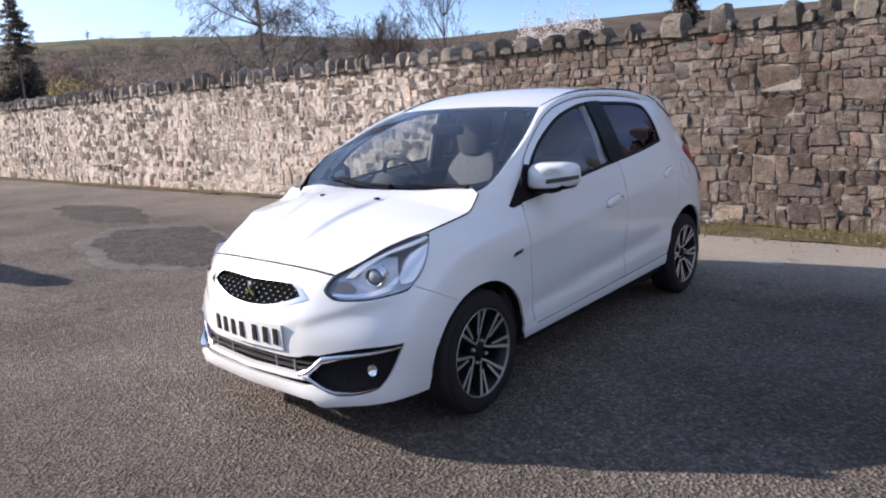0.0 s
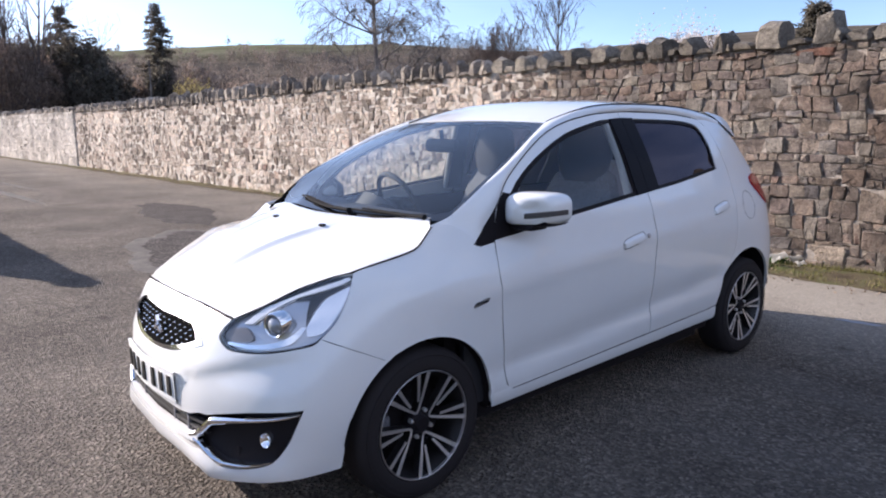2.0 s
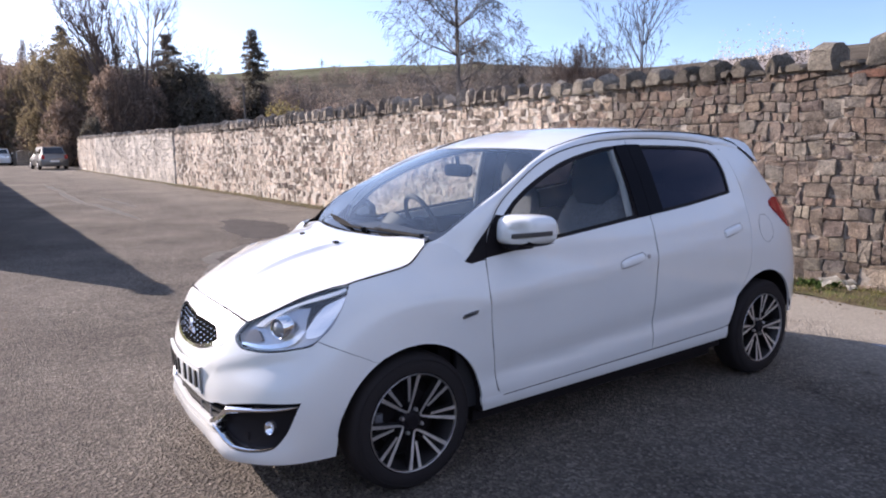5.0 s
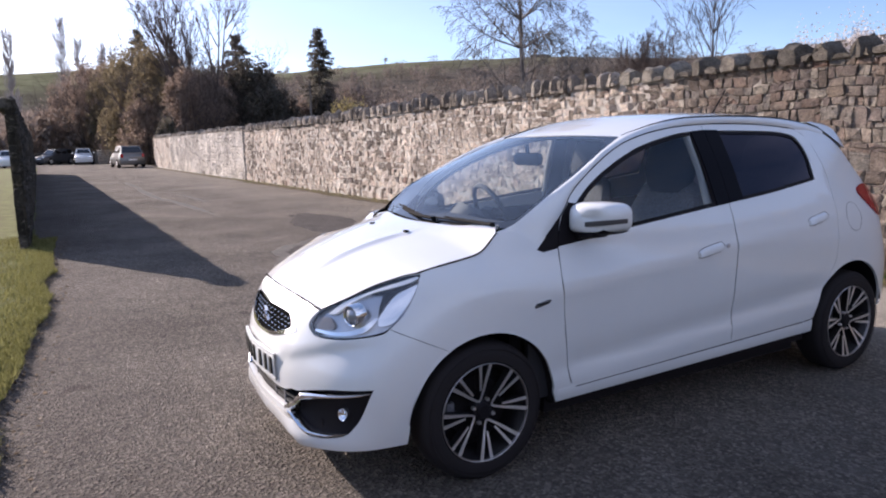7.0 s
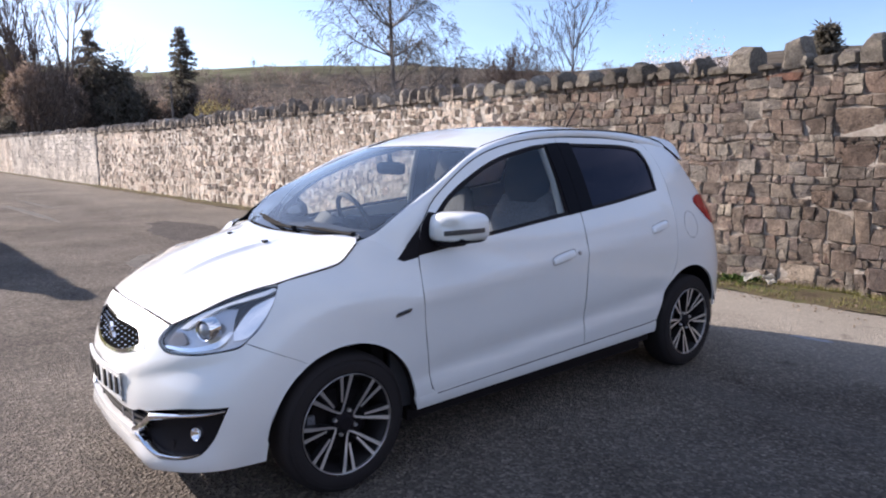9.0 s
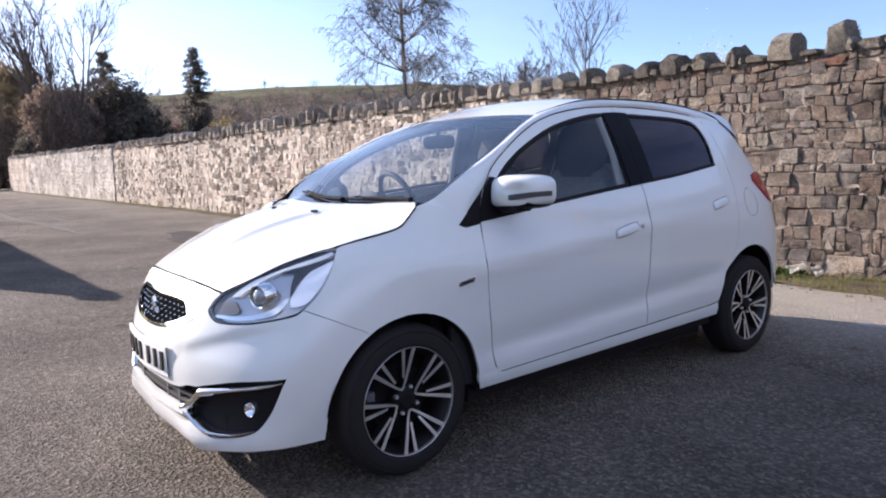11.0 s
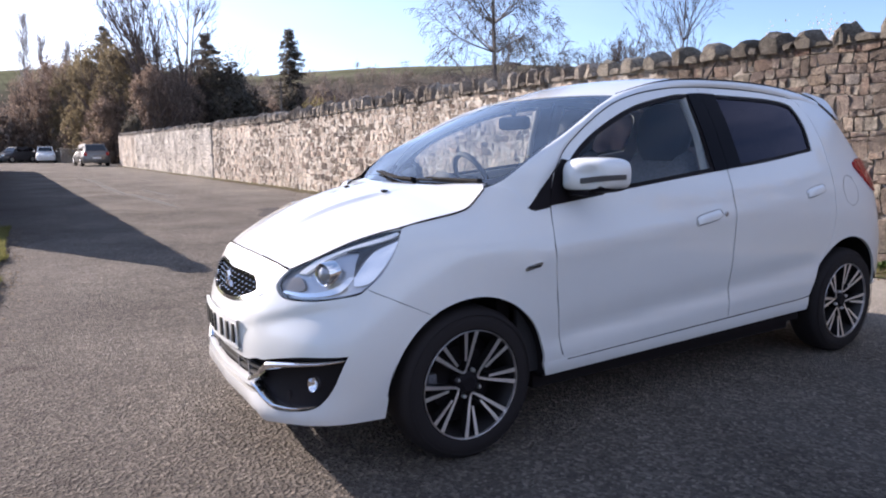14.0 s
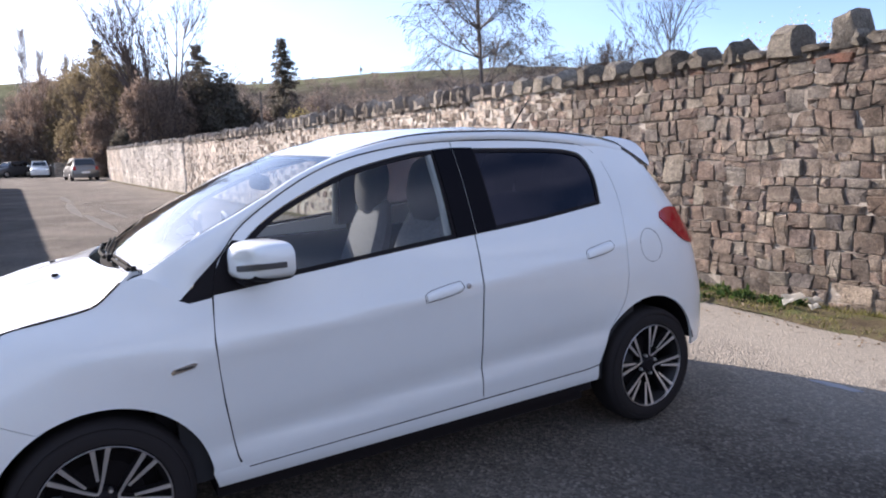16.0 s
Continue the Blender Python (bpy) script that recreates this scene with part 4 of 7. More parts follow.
    lo = [(0.0, 0.368), (0.9, 0.370), (1.3, 0.377), (1.6, 0.392), (1.87, 0.394), (2.65, 0.431), (3.1, 0.443), sp(-1.682, 0.452), (3.5, 0.357), (3.29, 0.296), (3.1, 0.266), (2.7, 0.245), (2.3, 0.239), (2.05, 0.254), (1.72, 0.271), (1.40, 0.262), (0.7, 0.256), (0.0, 0.254)]
    mouth = rounded(lo + [(-s, z) for s, z in lo[::-1][1:-1]], step=0.06, bend={1, 5, 6, 8, 9, 10, 11, 12, 16, 17, 18, 22, 23, 24, 25, 26, 28, 29, 33})
    sheet("front_bumper", body, [loop, grille, mouth], PAINT, car, (0.06, 0.009), edge=0.02, label="white front bumper with chrome-edged lower intake")
    front_details(car, grille, mouth, sp)
    # bonnet
    zc = spline([-1.90, -1.84, -1.779, -1.70, -1.61, -1.50, -1.40, -1.27, -1.10, -1.0], [0.672, 0.712, 0.745, 0.801, 0.852, 0.899, 0.930, 0.961, 0.986, 0.994])

    def bonnet_skin(x, y):
        x, y = np.atleast_1d(x).astype(float), np.atleast_1d(y).astype(float)
        k = 0.047 * np.clip((-1.075 - x) / 0.14, 0, 1)
        a = np.abs(y)
        crease = np.interp(x, [-1.75, -1.2], [0.15, 0.27])
        step = 1 / (1 + np.exp(-(a - crease) / 0.008))
        fade = np.clip((-1.20 - x) / 0.15, 0, 1) * np.clip((x + 1.82) / 0.25, 0, 1)
        lift = np.interp(x, EX, EGAP) * (a / np.interp(x, EX, EY)) ** 3.5
        return np.column_stack([x, y, lift + zc(x) - k * (a / 0.6) ** 2 + 0.009 * (np.exp(-(((a - crease + 0.022) / 0.024) ** 2)) - 0.55 * step) * fade])

    lamp_top = rounded([(2.02, 0.715), (2.38, 0.752), (2.94, 0.808), (3.75, 0.842), (4.72, 0.861)], closed=False, step=0.12, bend=(1, 2, 3))
    brim = rounded(top, closed=False, step=0.02, bend=range(1, len(top) - 1))[3:]
    rim = [tuple(p) for p in body([q[0] for q in lamp_top], [q[1] for q in lamp_top])] + [tuple(p) for p in flank([q[0] for q in brim], [q[1] + 0.002 for q in brim])]
    EX, EY = np.array([p[0] for p in rim]), np.array([-p[1] - 0.003 for p in rim])
    EGAP = np.zeros(len(EX))
    EGAP = np.array([p[2] for p in rim]) - bonnet_skin(EX, -EY)[:, 2]
    side = [(p[0], p[1] + 0.003) for p in rim]
    edge = [(-1.788, 0.0), (-1.787, -0.20), (-1.783, -0.36)] + side + [(-1.065, -0.648), (-1.012, -0.605), (-1.062, -0.50), (-1.10, -0.38), (-1.125, -0.21), (-1.14, 0.0)]
    n_edge = len(edge)
    far = [(x, -y) for x, y in edge[::-1][1:-1]]
    far[2:5] = [(-1.085, 0.50), (-1.098, 0.575), (-1.118, 0.622)]
    outline = rounded(edge + far, step=0.03, bend={0, 1, 2, 2 * n_edge - 4, 2 * n_edge - 3} | set(range(n_edge - 4, n_edge + 3)))
    for sg in (1, -1):
        bm = bmesh.new()
        add_tube(bm, [(x, sg * (y - 0.0015 * sg), z + (0.0005 if sg > 0 else -0.012)) for x, y, z in rim], [0.0020] * (len(lamp_top) - 1) + [0.0038] * (len(rim) - len(lamp_top) + 1), 6)
        part("bonnet_joint", bm, UNDER, car)
    bonnet, = sheet("bonnet", bonnet_skin, [outline], PAINT, car, (0.03, 0.013))
    bm = bmesh.new()
    q = np.linspace(-1.96, 1.96, 60)
    add_tube(bm, [(x - 0.001, y, z) for x, y, z in body(q, np.interp(np.abs(q), [0, 0.8, 1.45, 1.97], [0.7335, 0.7305, 0.7245, 0.7145]))], 0.0042, 6)
    part("bonnet_joint", bm, UNDER, car)
    for y in (0.168, -0.237):
        bm = bmesh.new()
        z = bonnet_skin([-1.272], [y])[0, 2]
        add_box(bm, (-1.285, y - 0.012, z - 0.004), (-1.262, y + 0.012, z + 0.007), 0.004)
        part("washer_jet", bm, BLACK_TRIM, bonnet, "small black washer jet")
    # scuttle below the windscreen
    bm = bmesh.new()
    rows = [[(-1.10 + 0.02 * abs(y), y, 0.955) for y in np.linspace(-0.64, 0.64, 17)], [(-1.055, y, 0.958 + 0.02 * abs(y)) for y in np.linspace(-0.66, 0.66, 17)], [(-0.96, y, 0.975 + 0.03 * abs(y)) for y in np.linspace(-0.68, 0.68, 17)]]
    add_loft(bm, rows)
    part("scuttle_panel", bm, WIPER_BLACK, car, "black scuttle panel")
    # windscreen
    ws_edge = spline([0, 0.10, 0.28, 0.5, 0.75, 1], [(-1.030, 0.690, 0.995), (-0.985, 0.712, 1.030), (-0.850, 0.708, 1.110), (-0.687, 0.672, 1.184), (-0.504, 0.618, 1.267), (-0.285, 0.535, 1.352)])
    ws_mid = spline([0, 0.33, 0.66, 1], [(-1.075, 0, 0.972), (-0.86, 0, 1.118), (-0.62, 0, 1.250), (-0.350, 0, 1.366)])

    def screen_skin(u, v):
        e, c, a = ws_edge(v), ws_mid(v), np.abs(np.atleast_1d(u))[:, None]
        p = c + (e - c) * a**2.2
        p[:, 1] = e[:, 1] * np.atleast_1d(u)
        return p

    bm = bmesh.new()
    foot = [(-1.135, 0.575, 0.966), (-1.08, 0.64, 0.980)] + [tuple(ws_edge(np.array([v]))[0] + (0, -0.006, -0.002)) for v in (0.0, 0.10, 0.28, 0.5)]
    add_tube(bm, foot, [0.010, 0.015, 0.014, 0.009, 0.005, 0.002], 8)
    part("windscreen_seal", bm, MATT_BLACK, car, "black seal at the foot of the screen pillar")
    frame_loop = rounded([(-1, 0.0), (1, 0.0), (1, 1.0), (-1, 1.0)], step=0.05)
    clear = rounded([(-0.92, 0.085), (-0.6, 0.055), (0.6, 0.055), (0.92, 0.085), (0.966, 0.2), (0.962, 0.90), (0.90, 0.955), (0.5, 0.965), (-0.5, 0.965), (-0.90, 0.955), (-0.962, 0.90), (-0.966, 0.2)], step=0.05, bend=range(12))
    screen = sheet("windscreen", screen_skin, [clear], GLASS, car, (0.08, 0.06), edge=0.0, flip=True, label="raked windscreen of clear glass")[0]
    sheet("black_border", screen_skin, [frame_loop, clear], BLACK_GLOSS, screen, (0.08, 0.06), lift=-0.001, edge=0.004, flip=True, label="black printed windscreen border")
    # roof
    ditch = spline([-0.285, 0.0, 0.3, 0.7, 1.05, 1.30], [(0.535, 1.352), (0.545, 1.420), (0.545, 1.440), (0.540, 1.436), (0.525, 1.408), (0.50, 1.366)])

    def roof_skin(x, v):
        d, v = ditch(x), np.atleast_1d(v)
        return np.column_stack([np.atleast_1d(x) - 0.07 * (1 - v**2) * np.clip((0.25 - np.atleast_1d(x)) / 0.5, 0, 1), d[:, 0] * v, d[:, 1] + np.interp(np.atleast_1d(x), [-0.3, 0.0, 0.5], [0.014, 0.028, 0.038]) * (1 - np.abs(v) ** 2.4)])

    sheet("roof", roof_skin, [rounded([(-0.283, -1), (1.27, -1), (1.27, 1), (-0.283, 1)], step=0.05)], PAINT, car, (0.06, 0.09), flip=False)
    # windscreen pillar, roof rail and rear pillar in one piece each side
    outer = on_flank(rounded([(-0.942, 0.908), (-0.87, 0.975)] + RAIL + [(1.0, 1.365), (1.10, 1.36), (1.25, 1.335)], closed=False, step=0.03, bend=range(1, 12)))
    for sg in (1, -1):
        inner = [tuple(p * (1, -1, 1)) for p in ws_edge(np.linspace(0.02, 1, 30))] + [(x, -y, z) for x, (y, z) in zip(np.linspace(-0.26, 1.28, 60), ditch(np.linspace(-0.26, 1.28, 60)))]
        inner = [(-1.08, -0.665, 0.978)] + inner

        def resample(pts, n):
            pts = np.array(pts)
            d = np.r_[0, np.cumsum(np.linalg.norm(np.diff(pts, axis=0), axis=1))]
            return np.column_stack([np.interp(np.linspace(0, d[-1], n), d, pts[:, k]) for k in range(3)])

        o, n = resample(outer, 90), resample(inner, 90)
        rows = []
        for w, b in ((0, 0), (0.12, 0.55), (0.35, 1.0), (0.65, 0.95), (0.9, 0.45), (1, 0), (1.0, -0.6)):
            m = o * (1 - w) + n * w
            out = np.cross(np.gradient(o, axis=0), n - o)
            out /= np.linalg.norm(out, axis=1)[:, None] + 1e-9
            out *= np.sign((out * (-0.3, -0.6, 0.8)).sum(1))[:, None]
            m = m + out * 0.013 * b
            rows.append([(x, sg * y, z) for x, y, z in m])
        bm = bmesh.new()
        add_loft(bm, rows)
        bmesh.ops.recalc_face_normals(bm, faces=bm.faces)
        part("roof_rail_and_pillar", bm, PAINT, car)
        bm = bmesh.new()
        add_tube(bm, [(x, sg * y, z) for x, y, z in outer[2:] if x < 0.97], 0.0028, 6)
        part("door_joint_seal", bm, BLACK_TRIM, car)
        # added dark backing behind the door gaps, stops light showing through
        for seam in (DOOR_A + [(-0.76, 0.303)], [(-0.839, 0.903), (-0.826, 0.95), (-0.812, 1.0), (-0.795, 1.035)], [(0.238, 1.395)] + DOOR_B):
            bm = bmesh.new()
            add_tube(bm, [(x, sg * y, z) for x, y, z in on_flank(rounded(seam, closed=False, step=0.04, bend=range(1, len(seam) - 1)), -0.013)], 0.010, 6)
            part("door_seal", bm, BLACK_TRIM, car)
        bm = bmesh.new()
        add_tube(bm, [(x, sg * y * 1.002, z + 0.002) for x, (y, z) in zip(np.linspace(-0.27, 1.09, 40), ditch(np.linspace(-0.27, 1.09, 40)) * (-1, 1))], 0.0042, 6)
        part("roof_ditch_strip", bm, BLACK_TRIM, car, "thin black roof joint strip")
    # roof spoiler
    bm = bmesh.new()
    rows = []
    for v in np.linspace(-1, 1, 25):
        y, hump = 0.505 * v, 1 - abs(v) ** 2.2
        front_z = 1.393 + 0.050 * hump
        back_x, back_z = 1.385 + 0.075 * hump, 1.350 + 0.034 * hump
        rows.append([(1.09, y, front_z), (1.20, y, front_z + 0.004), (back_x - 0.05, y, back_z + 0.016), (back_x, y, back_z), (back_x - 0.012 - 0.02 * abs(v) ** 10, y, back_z - 0.022), (1.26, y, back_z - 0.045), (1.12, y, front_z - 0.035)])
    vs = add_loft(bm, rows, closed=True)
    bm.faces.new(vs[0])
    bm.faces.new(vs[-1])
    bmesh.ops.recalc_face_normals(bm, faces=bm.faces)
    spoiler = part("roof_spoiler", bm, PAINT, car)
    fin = rounded([(1.150, 1.400), (1.235, 1.398), (1.395, 1.366), (1.440, 1.284), (1.424, 1.254), (1.232, 1.377)], step=0.015, bend=(1, 2, 3))
    outer_fin = on_flank(fin, 0.006)
    for sg in (1, -1):
        bm = bmesh.new()
        vs = add_loft(bm, [[(x, sg * y, z) for x, y, z in outer_fin], [(x, sg * (y + 0.012), z + 0.006) for x, y, z in outer_fin], [(x, sg * (y * 0.55), z + 0.012) for x, y, z in outer_fin]], closed=True)
        bm.faces.new(vs[0])
        bm.faces.new(vs[-1])
        bmesh.ops.recalc_face_normals(bm, faces=bm.faces)
        part("spoiler_fin", bm, PAINT, spoiler, smooth=False)
        bm = bmesh.new()
        add_tube(bm, [(x, sg * y, z) for x, y, z in on_flank([(1.232, 1.374), (1.30, 1.332), (1.36, 1.294), (1.422, 1.252)], 0.004)], 0.0022, 5)
        part("fin_joint", bm, BLACK_TRIM, spoiler)
    bm = bmesh.new()
    add_tube(bm, [(0.955, 0, 1.448), (0.985, 0, 1.470), (1.11, 0, 1.625)], [0.014, 0.006, 0.003], 8)
    part("aerial", bm, BLACK_TRIM, car, "short black roof aerial")


def front_details(car, grille, mouth, sp):
    back = lambda s, z: body(s, z) + np.column_stack([0.035 + 0 * np.atleast_1d(z), 0 * np.atleast_1d(z), 0 * np.atleast_1d(z)])
    # upper grille: dark mesh with a bright stud in each cell, in a chrome frame
    up = sheet("upper_grille", lambda s, z: body(s, z) + np.column_stack([0.018 + 0 * np.atleast_1d(z), 0 * np.atleast_1d(z), 0 * np.atleast_1d(z)]), [grille], MATT_BLACK, car, (0.1, 0.03), edge=0.0, label="black upper grille dotted with bright studs")[0]
    g = [(0.0, 0.664), (0.5, 0.667), (0.92, 0.666), (1.10, 0.648), (1.22, 0.624), (0.95, 0.602), (0.45, 0.571), (0.0, 0.563)]
    clear = rounded(g + [(-s, z) for s, z in g[::-1][1:-1]], step=0.06, bend=(1, 6, 7, 8, 13))
    bm = bmesh.new()
    for i, z in enumerate(np.arange(0.574, 0.668, 0.0165)):
        for k in range(-10, 11):
            s = (k + 0.5 * (i % 2)) * 0.165
            if inside(np.array([[s, z]]), [(a * 0.97, b) for a, b in clear])[0]:
                p = Vector(body([s], [z])[0]) + Vector((0.012, 0, 0))
                bmesh.ops.create_cone(bm, cap_ends=True, segments=6, radius1=0.0044, radius2=0.0022, depth=0.006, matrix=Matrix.Translation(p) @ pose(0, 0, 0, 0, -90, 0))
    tagged(part("grille_studs", bm, CHROME, up, "rows of small chrome studs"), kind="stuff")
    sheet("grille_chrome", body, [grille, clear], CHROME, up, (0.1, 0.02), lift=0.003, edge=0.02, label="chrome frame round the grille")
    # maker's mark: three plain lozenges
    bm = bmesh.new()
    x = float(body([0], [0.615])[0, 0]) + 0.001
    for dy, dz, r in ((0, 0.019, 90), (-0.018, -0.011, 210), (0.018, -0.011, 330)):
        u = Vector((0, math.cos(radians(r)), math.sin(radians(r))))
        v = Vector((0, -u.z, u.y))
        c = Vector((x - 0.008, dy, 0.615 + dz))
        tips = [c + u * 0.020, c + v * 0.010, c - u * 0.020, c - v * 0.010]
        add_loft(bm, [tips, [t + Vector((0.012, 0, 0)) for t in tips]], closed=True)
        bm.faces.new([bm.verts.new(t) for t in tips])
    bmesh.ops.recalc_face_normals(bm, faces=bm.faces)
    part("emblem", bm, CHROME, up, "chrome emblem of three lozenges", smooth=False)
    # lower intake: dark back, fog lamp pockets, chrome swooshes, slats
    lower = sheet("lower_intake", back, [mouth], BLACK_TRIM, car, (0.12, 0.03), edge=0.0, label="black lower intake with fog lamp pockets")[0]
    for z in (0.352, 0.325):
        bm = bmesh.new()
        row = [Vector(p) for p in body(np.linspace(-1.75, 1.75, 40), np.full(40, z))]
        add_loft(bm, [[p + Vector(d) for p in row] for d in ((0.03, 0, 0.006), (0.012, 0, 0.006), (0.012, 0, -0.006), (0.03, 0, -0.006))])
        bmesh.ops.recalc_face_normals(bm, faces=bm.faces)
        part("intake_slat", bm, PLASTIC, lower)
    for q in (-1.1, -0.5, 0.62, 1.1):
        bm = bmesh.new()
        p = Vector(body([q], [0.34])[0])
        add_box(bm, p + Vector((0.010, -0.006, -0.034)), p + Vector((0.028, 0.006, 0.026)), 0.002)
        part("intake_post", bm, CLOTH, lower)
    bm = bmesh.new()
    q = np.linspace(-1.62, 1.62, 40)
    a = [Vector(p) for p in body(q, np.interp(np.abs(q), [0, 1.7], [0.284, 0.298]))]
    add_loft(bm, [[p + Vector(d) for p in a] for d in ((0.02, 0, 0.012), (-0.004, 0, 0.010), (-0.006, 0, -0.012), (0.02, 0, -0.016))])
    bmesh.ops.recalc_face_normals(bm, faces=bm.faces)
    part("intake_bar", bm, PAINT, lower, "white cross bar of the lower intake")
    for sg in (1, -1):
        for name, pts, w in (("chrome_trim", [(1.28, 0.301), (1.55, 0.318), (1.76, 0.346), (1.95, 0.376), (2.75, 0.408), (3.66, 0.438)], (0.011, 0.016, 0.013, 0.0075, 0.0065, 0.003)),
                             ("chrome_trim", [(1.45, 0.293), (1.70, 0.284), (2.05, 0.262), (2.30, 0.251), (2.72, 0.257), (3.16, 0.277)], (0.010, 0.009, 0.008, 0.007, 0.006, 0.003))):
            line = rounded(pts, closed=False, step=0.05, bend=(1, 2, 4))
            width = np.interp(np.linspace(0, 1, len(line)), np.linspace(0, 1, 6), w)
            p = body([q[0] for q in line], [q[1] for q in line])
            rows = []
            for dx, dz in ((0.03, 1), (-0.001, 0.9), (-0.007, 0.3), (-0.006, -0.5), (0.0, -1), (0.03, -1)):
                rows.append([(x + dx, sg * (y + dx * 0.3), z + dz * k) for (x, y, z), k in zip(p, width)])
            bm = bmesh.new()
            add_loft(bm, rows)
            bmesh.ops.recalc_face_normals(bm, faces=bm.faces)
            part(name, bm, CHROME, lower, "curved chrome trim")
        bm = bmesh.new()
        m = look((-1.760, -sg * 0.640, 0.342), (-2.6, -sg * 1.05, 0.30)) @ pose(0, 0, 0, -90)
        add_lathe(bm, [(0.0001, 0.000), (0.008, 0.002), (0.015, 0.007), (0.020, 0.013), (0.024, 0.016), (0.027, 0.010), (0.027, -0.04)], 24, m @ Matrix.Diagonal((0.78, 1, 1, 1)))
        bmesh.ops.recalc_face_normals(bm, faces=bm.faces)
        part("fog_lamp", bm, LAMP_SILVER, lower, "round clear fog lamp in a dark pocket")
    # number plate with plain bars for its characters
    bm = bmesh.new()
    cols = np.linspace(-0.265, 0.265, 15)
    plate_x = lambda y: -1.928 + 0.18 * y * y
    rows = [[(plate_x(y) + dx, y, z) for y in cols] for dx, z in ((0.012, 0.508), (0.0, 0.508), (0.004, 0.396), (0.014, 0.396))]
    add_loft(bm, rows)
    bmesh.ops.recalc_face_normals(bm, faces=bm.faces)
    plate = part("number_plate", bm, PLATE, car, "white front number plate with dark bars")
    for y in (0.205, 0.135, 0.065, -0.005, -0.095, -0.165, -0.228):
        bm = bmesh.new()
        add_box(bm, (plate_x(y) - 0.0035, y - 0.0135, 0.418), (plate_x(y) + 0.003, y + 0.0135, 0.488))
        part("plate_bar", bm, INK, plate)
    # headlamps
    for sg in (1, -1):
        rim = [(2.0, 0.709), (1.88, 0.662), (2.10, 0.629), (2.35, 0.620), (2.8, 0.624), (3.32, 0.639), (3.73, 0.655), sp(-1.597, 0.672), sp(-1.543, 0.715), sp(-1.488, 0.785), sp(-1.449, 0.853)]
        topline = [(3.75, 0.839), (2.94, 0.805), (2.38, 0.749)]
        loop = rounded(rim + topline, step=0.05, bend=set(range(1, 10)) | {11, 12, 13})
        mirror_skin = (lambda s, z: body(s, z)) if sg > 0 else (lambda s, z: body(s, z) * (1, -1, 1))
        pocket = lambda s, z: mirror_skin(s, z) + np.column_stack([0.018 + 0 * np.atleast_1d(z), sg * 0.012 + 0 * np.atleast_1d(z), 0 * np.atleast_1d(z)])
        cen = np.mean(loop, 0)
        shrink = lambda k: [tuple(cen + (np.array(p) - cen) * k) for p in loop]
        lamp = sheet("headlamp", pocket, [loop], LAMP_BASE, car, (0.1, 0.03), edge=0.0, flip=sg < 0, label="swept-back headlamp with projector and clear lens")[0]
        sheet("lens_cover", mirror_skin, [loop], LENS, lamp, (0.1, 0.03), edge=0.0, flip=sg < 0, label="clear lamp lens")
        sheet("lamp_rim", mirror_skin, [loop, shrink(0.972)], BLACK_GLOSS, lamp, (0.1, 0.03), lift=-0.002, edge=0.012, flip=sg < 0, label="black lamp surround")
        bm = bmesh.new()
        around = np.array(loop + [loop[0]])
        add_loft(bm, [[tuple(p) for p in skin(around[:, 0], around[:, 1])] for skin in (lambda s, z: mirror_skin(s, z) + (0.002, 0, 0), pocket)])
        part("lamp_bowl", bm, LAMP_BASE, lamp)
        # chrome lower sweep, flat rear reflector, dark bezel, light strip, smoky inner end
        set_back = lambda d: (lambda s, z: mirror_skin(s, z) + np.column_stack([d + 0 * np.atleast_1d(z), sg * 0.7 * d + 0 * np.atleast_1d(z), 0 * np.atleast_1d(z)]))
        sweep = rounded([(2.08, 0.634), (2.6, 0.631), (3.05, 0.641), (3.34, 0.660), (3.50, 0.700), (3.40, 0.702), (3.26, 0.677), (3.0, 0.657), (2.6, 0.643), (2.1, 0.643)], step=0.05, bend=range(1, 9))
        sheet("chrome_sweep", set_back(0.005), [sweep], CHROME, lamp, (0.1, 0.03), edge=0.02, flip=sg < 0)
        wedge = rounded([(4.52, 0.818), (4.30, 0.770), (4.05, 0.715), (3.875, 0.684), (3.56, 0.676), (3.50, 0.702), (3.58, 0.742), (3.75, 0.780), (4.08, 0.801)], step=0.05, bend=range(1, 9))
        edge = set_back(0.007)(np.array([q[0] for q in wedge]), np.array([q[1] for q in wedge]))
        mid = edge.mean(0)
        level = np.linalg.svd(edge - mid)[2][2]
        flat = lambda s, z: (lambda p: p - 0.75 * np.outer((p - mid) @ level, level))(set_back(0.007)(s, z))
        sheet("reflector_wedge", flat, [wedge], LAMP_SILVER, lamp, (0.1, 0.03), edge=0.02, flip=sg < 0, label="large mirror-bright rear reflector")
        bezel = rounded([(3.02, 0.778), (3.5, 0.802), (4.57, 0.828), (4.08, 0.806), (3.70, 0.783), (3.53, 0.746), (3.48, 0.703), (3.40, 0.742), (3.36, 0.780)], step=0.05, bend=(1, 3, 4, 5, 7))
        sheet("dark_bezel", set_back(0.010), [bezel], BLACK_GLOSS, lamp, (0.1, 0.03), edge=0.006, flip=sg < 0, label="dark bezel behind the projector")
        brow = rounded([(2.28, 0.703), (2.55, 0.757), (3.28, 0.806), (4.52, 0.847), (4.62, 0.840), (4.27, 0.826), (3.12, 0.788), (2.68, 0.750), (2.45, 0.705)], step=0.05, bend=(1, 2, 5, 6, 7))
        sheet("light_strip", set_back(0.004), [brow], LAMP_WHITE, lamp, (0.1, 0.03), edge=0.012, flip=sg < 0)
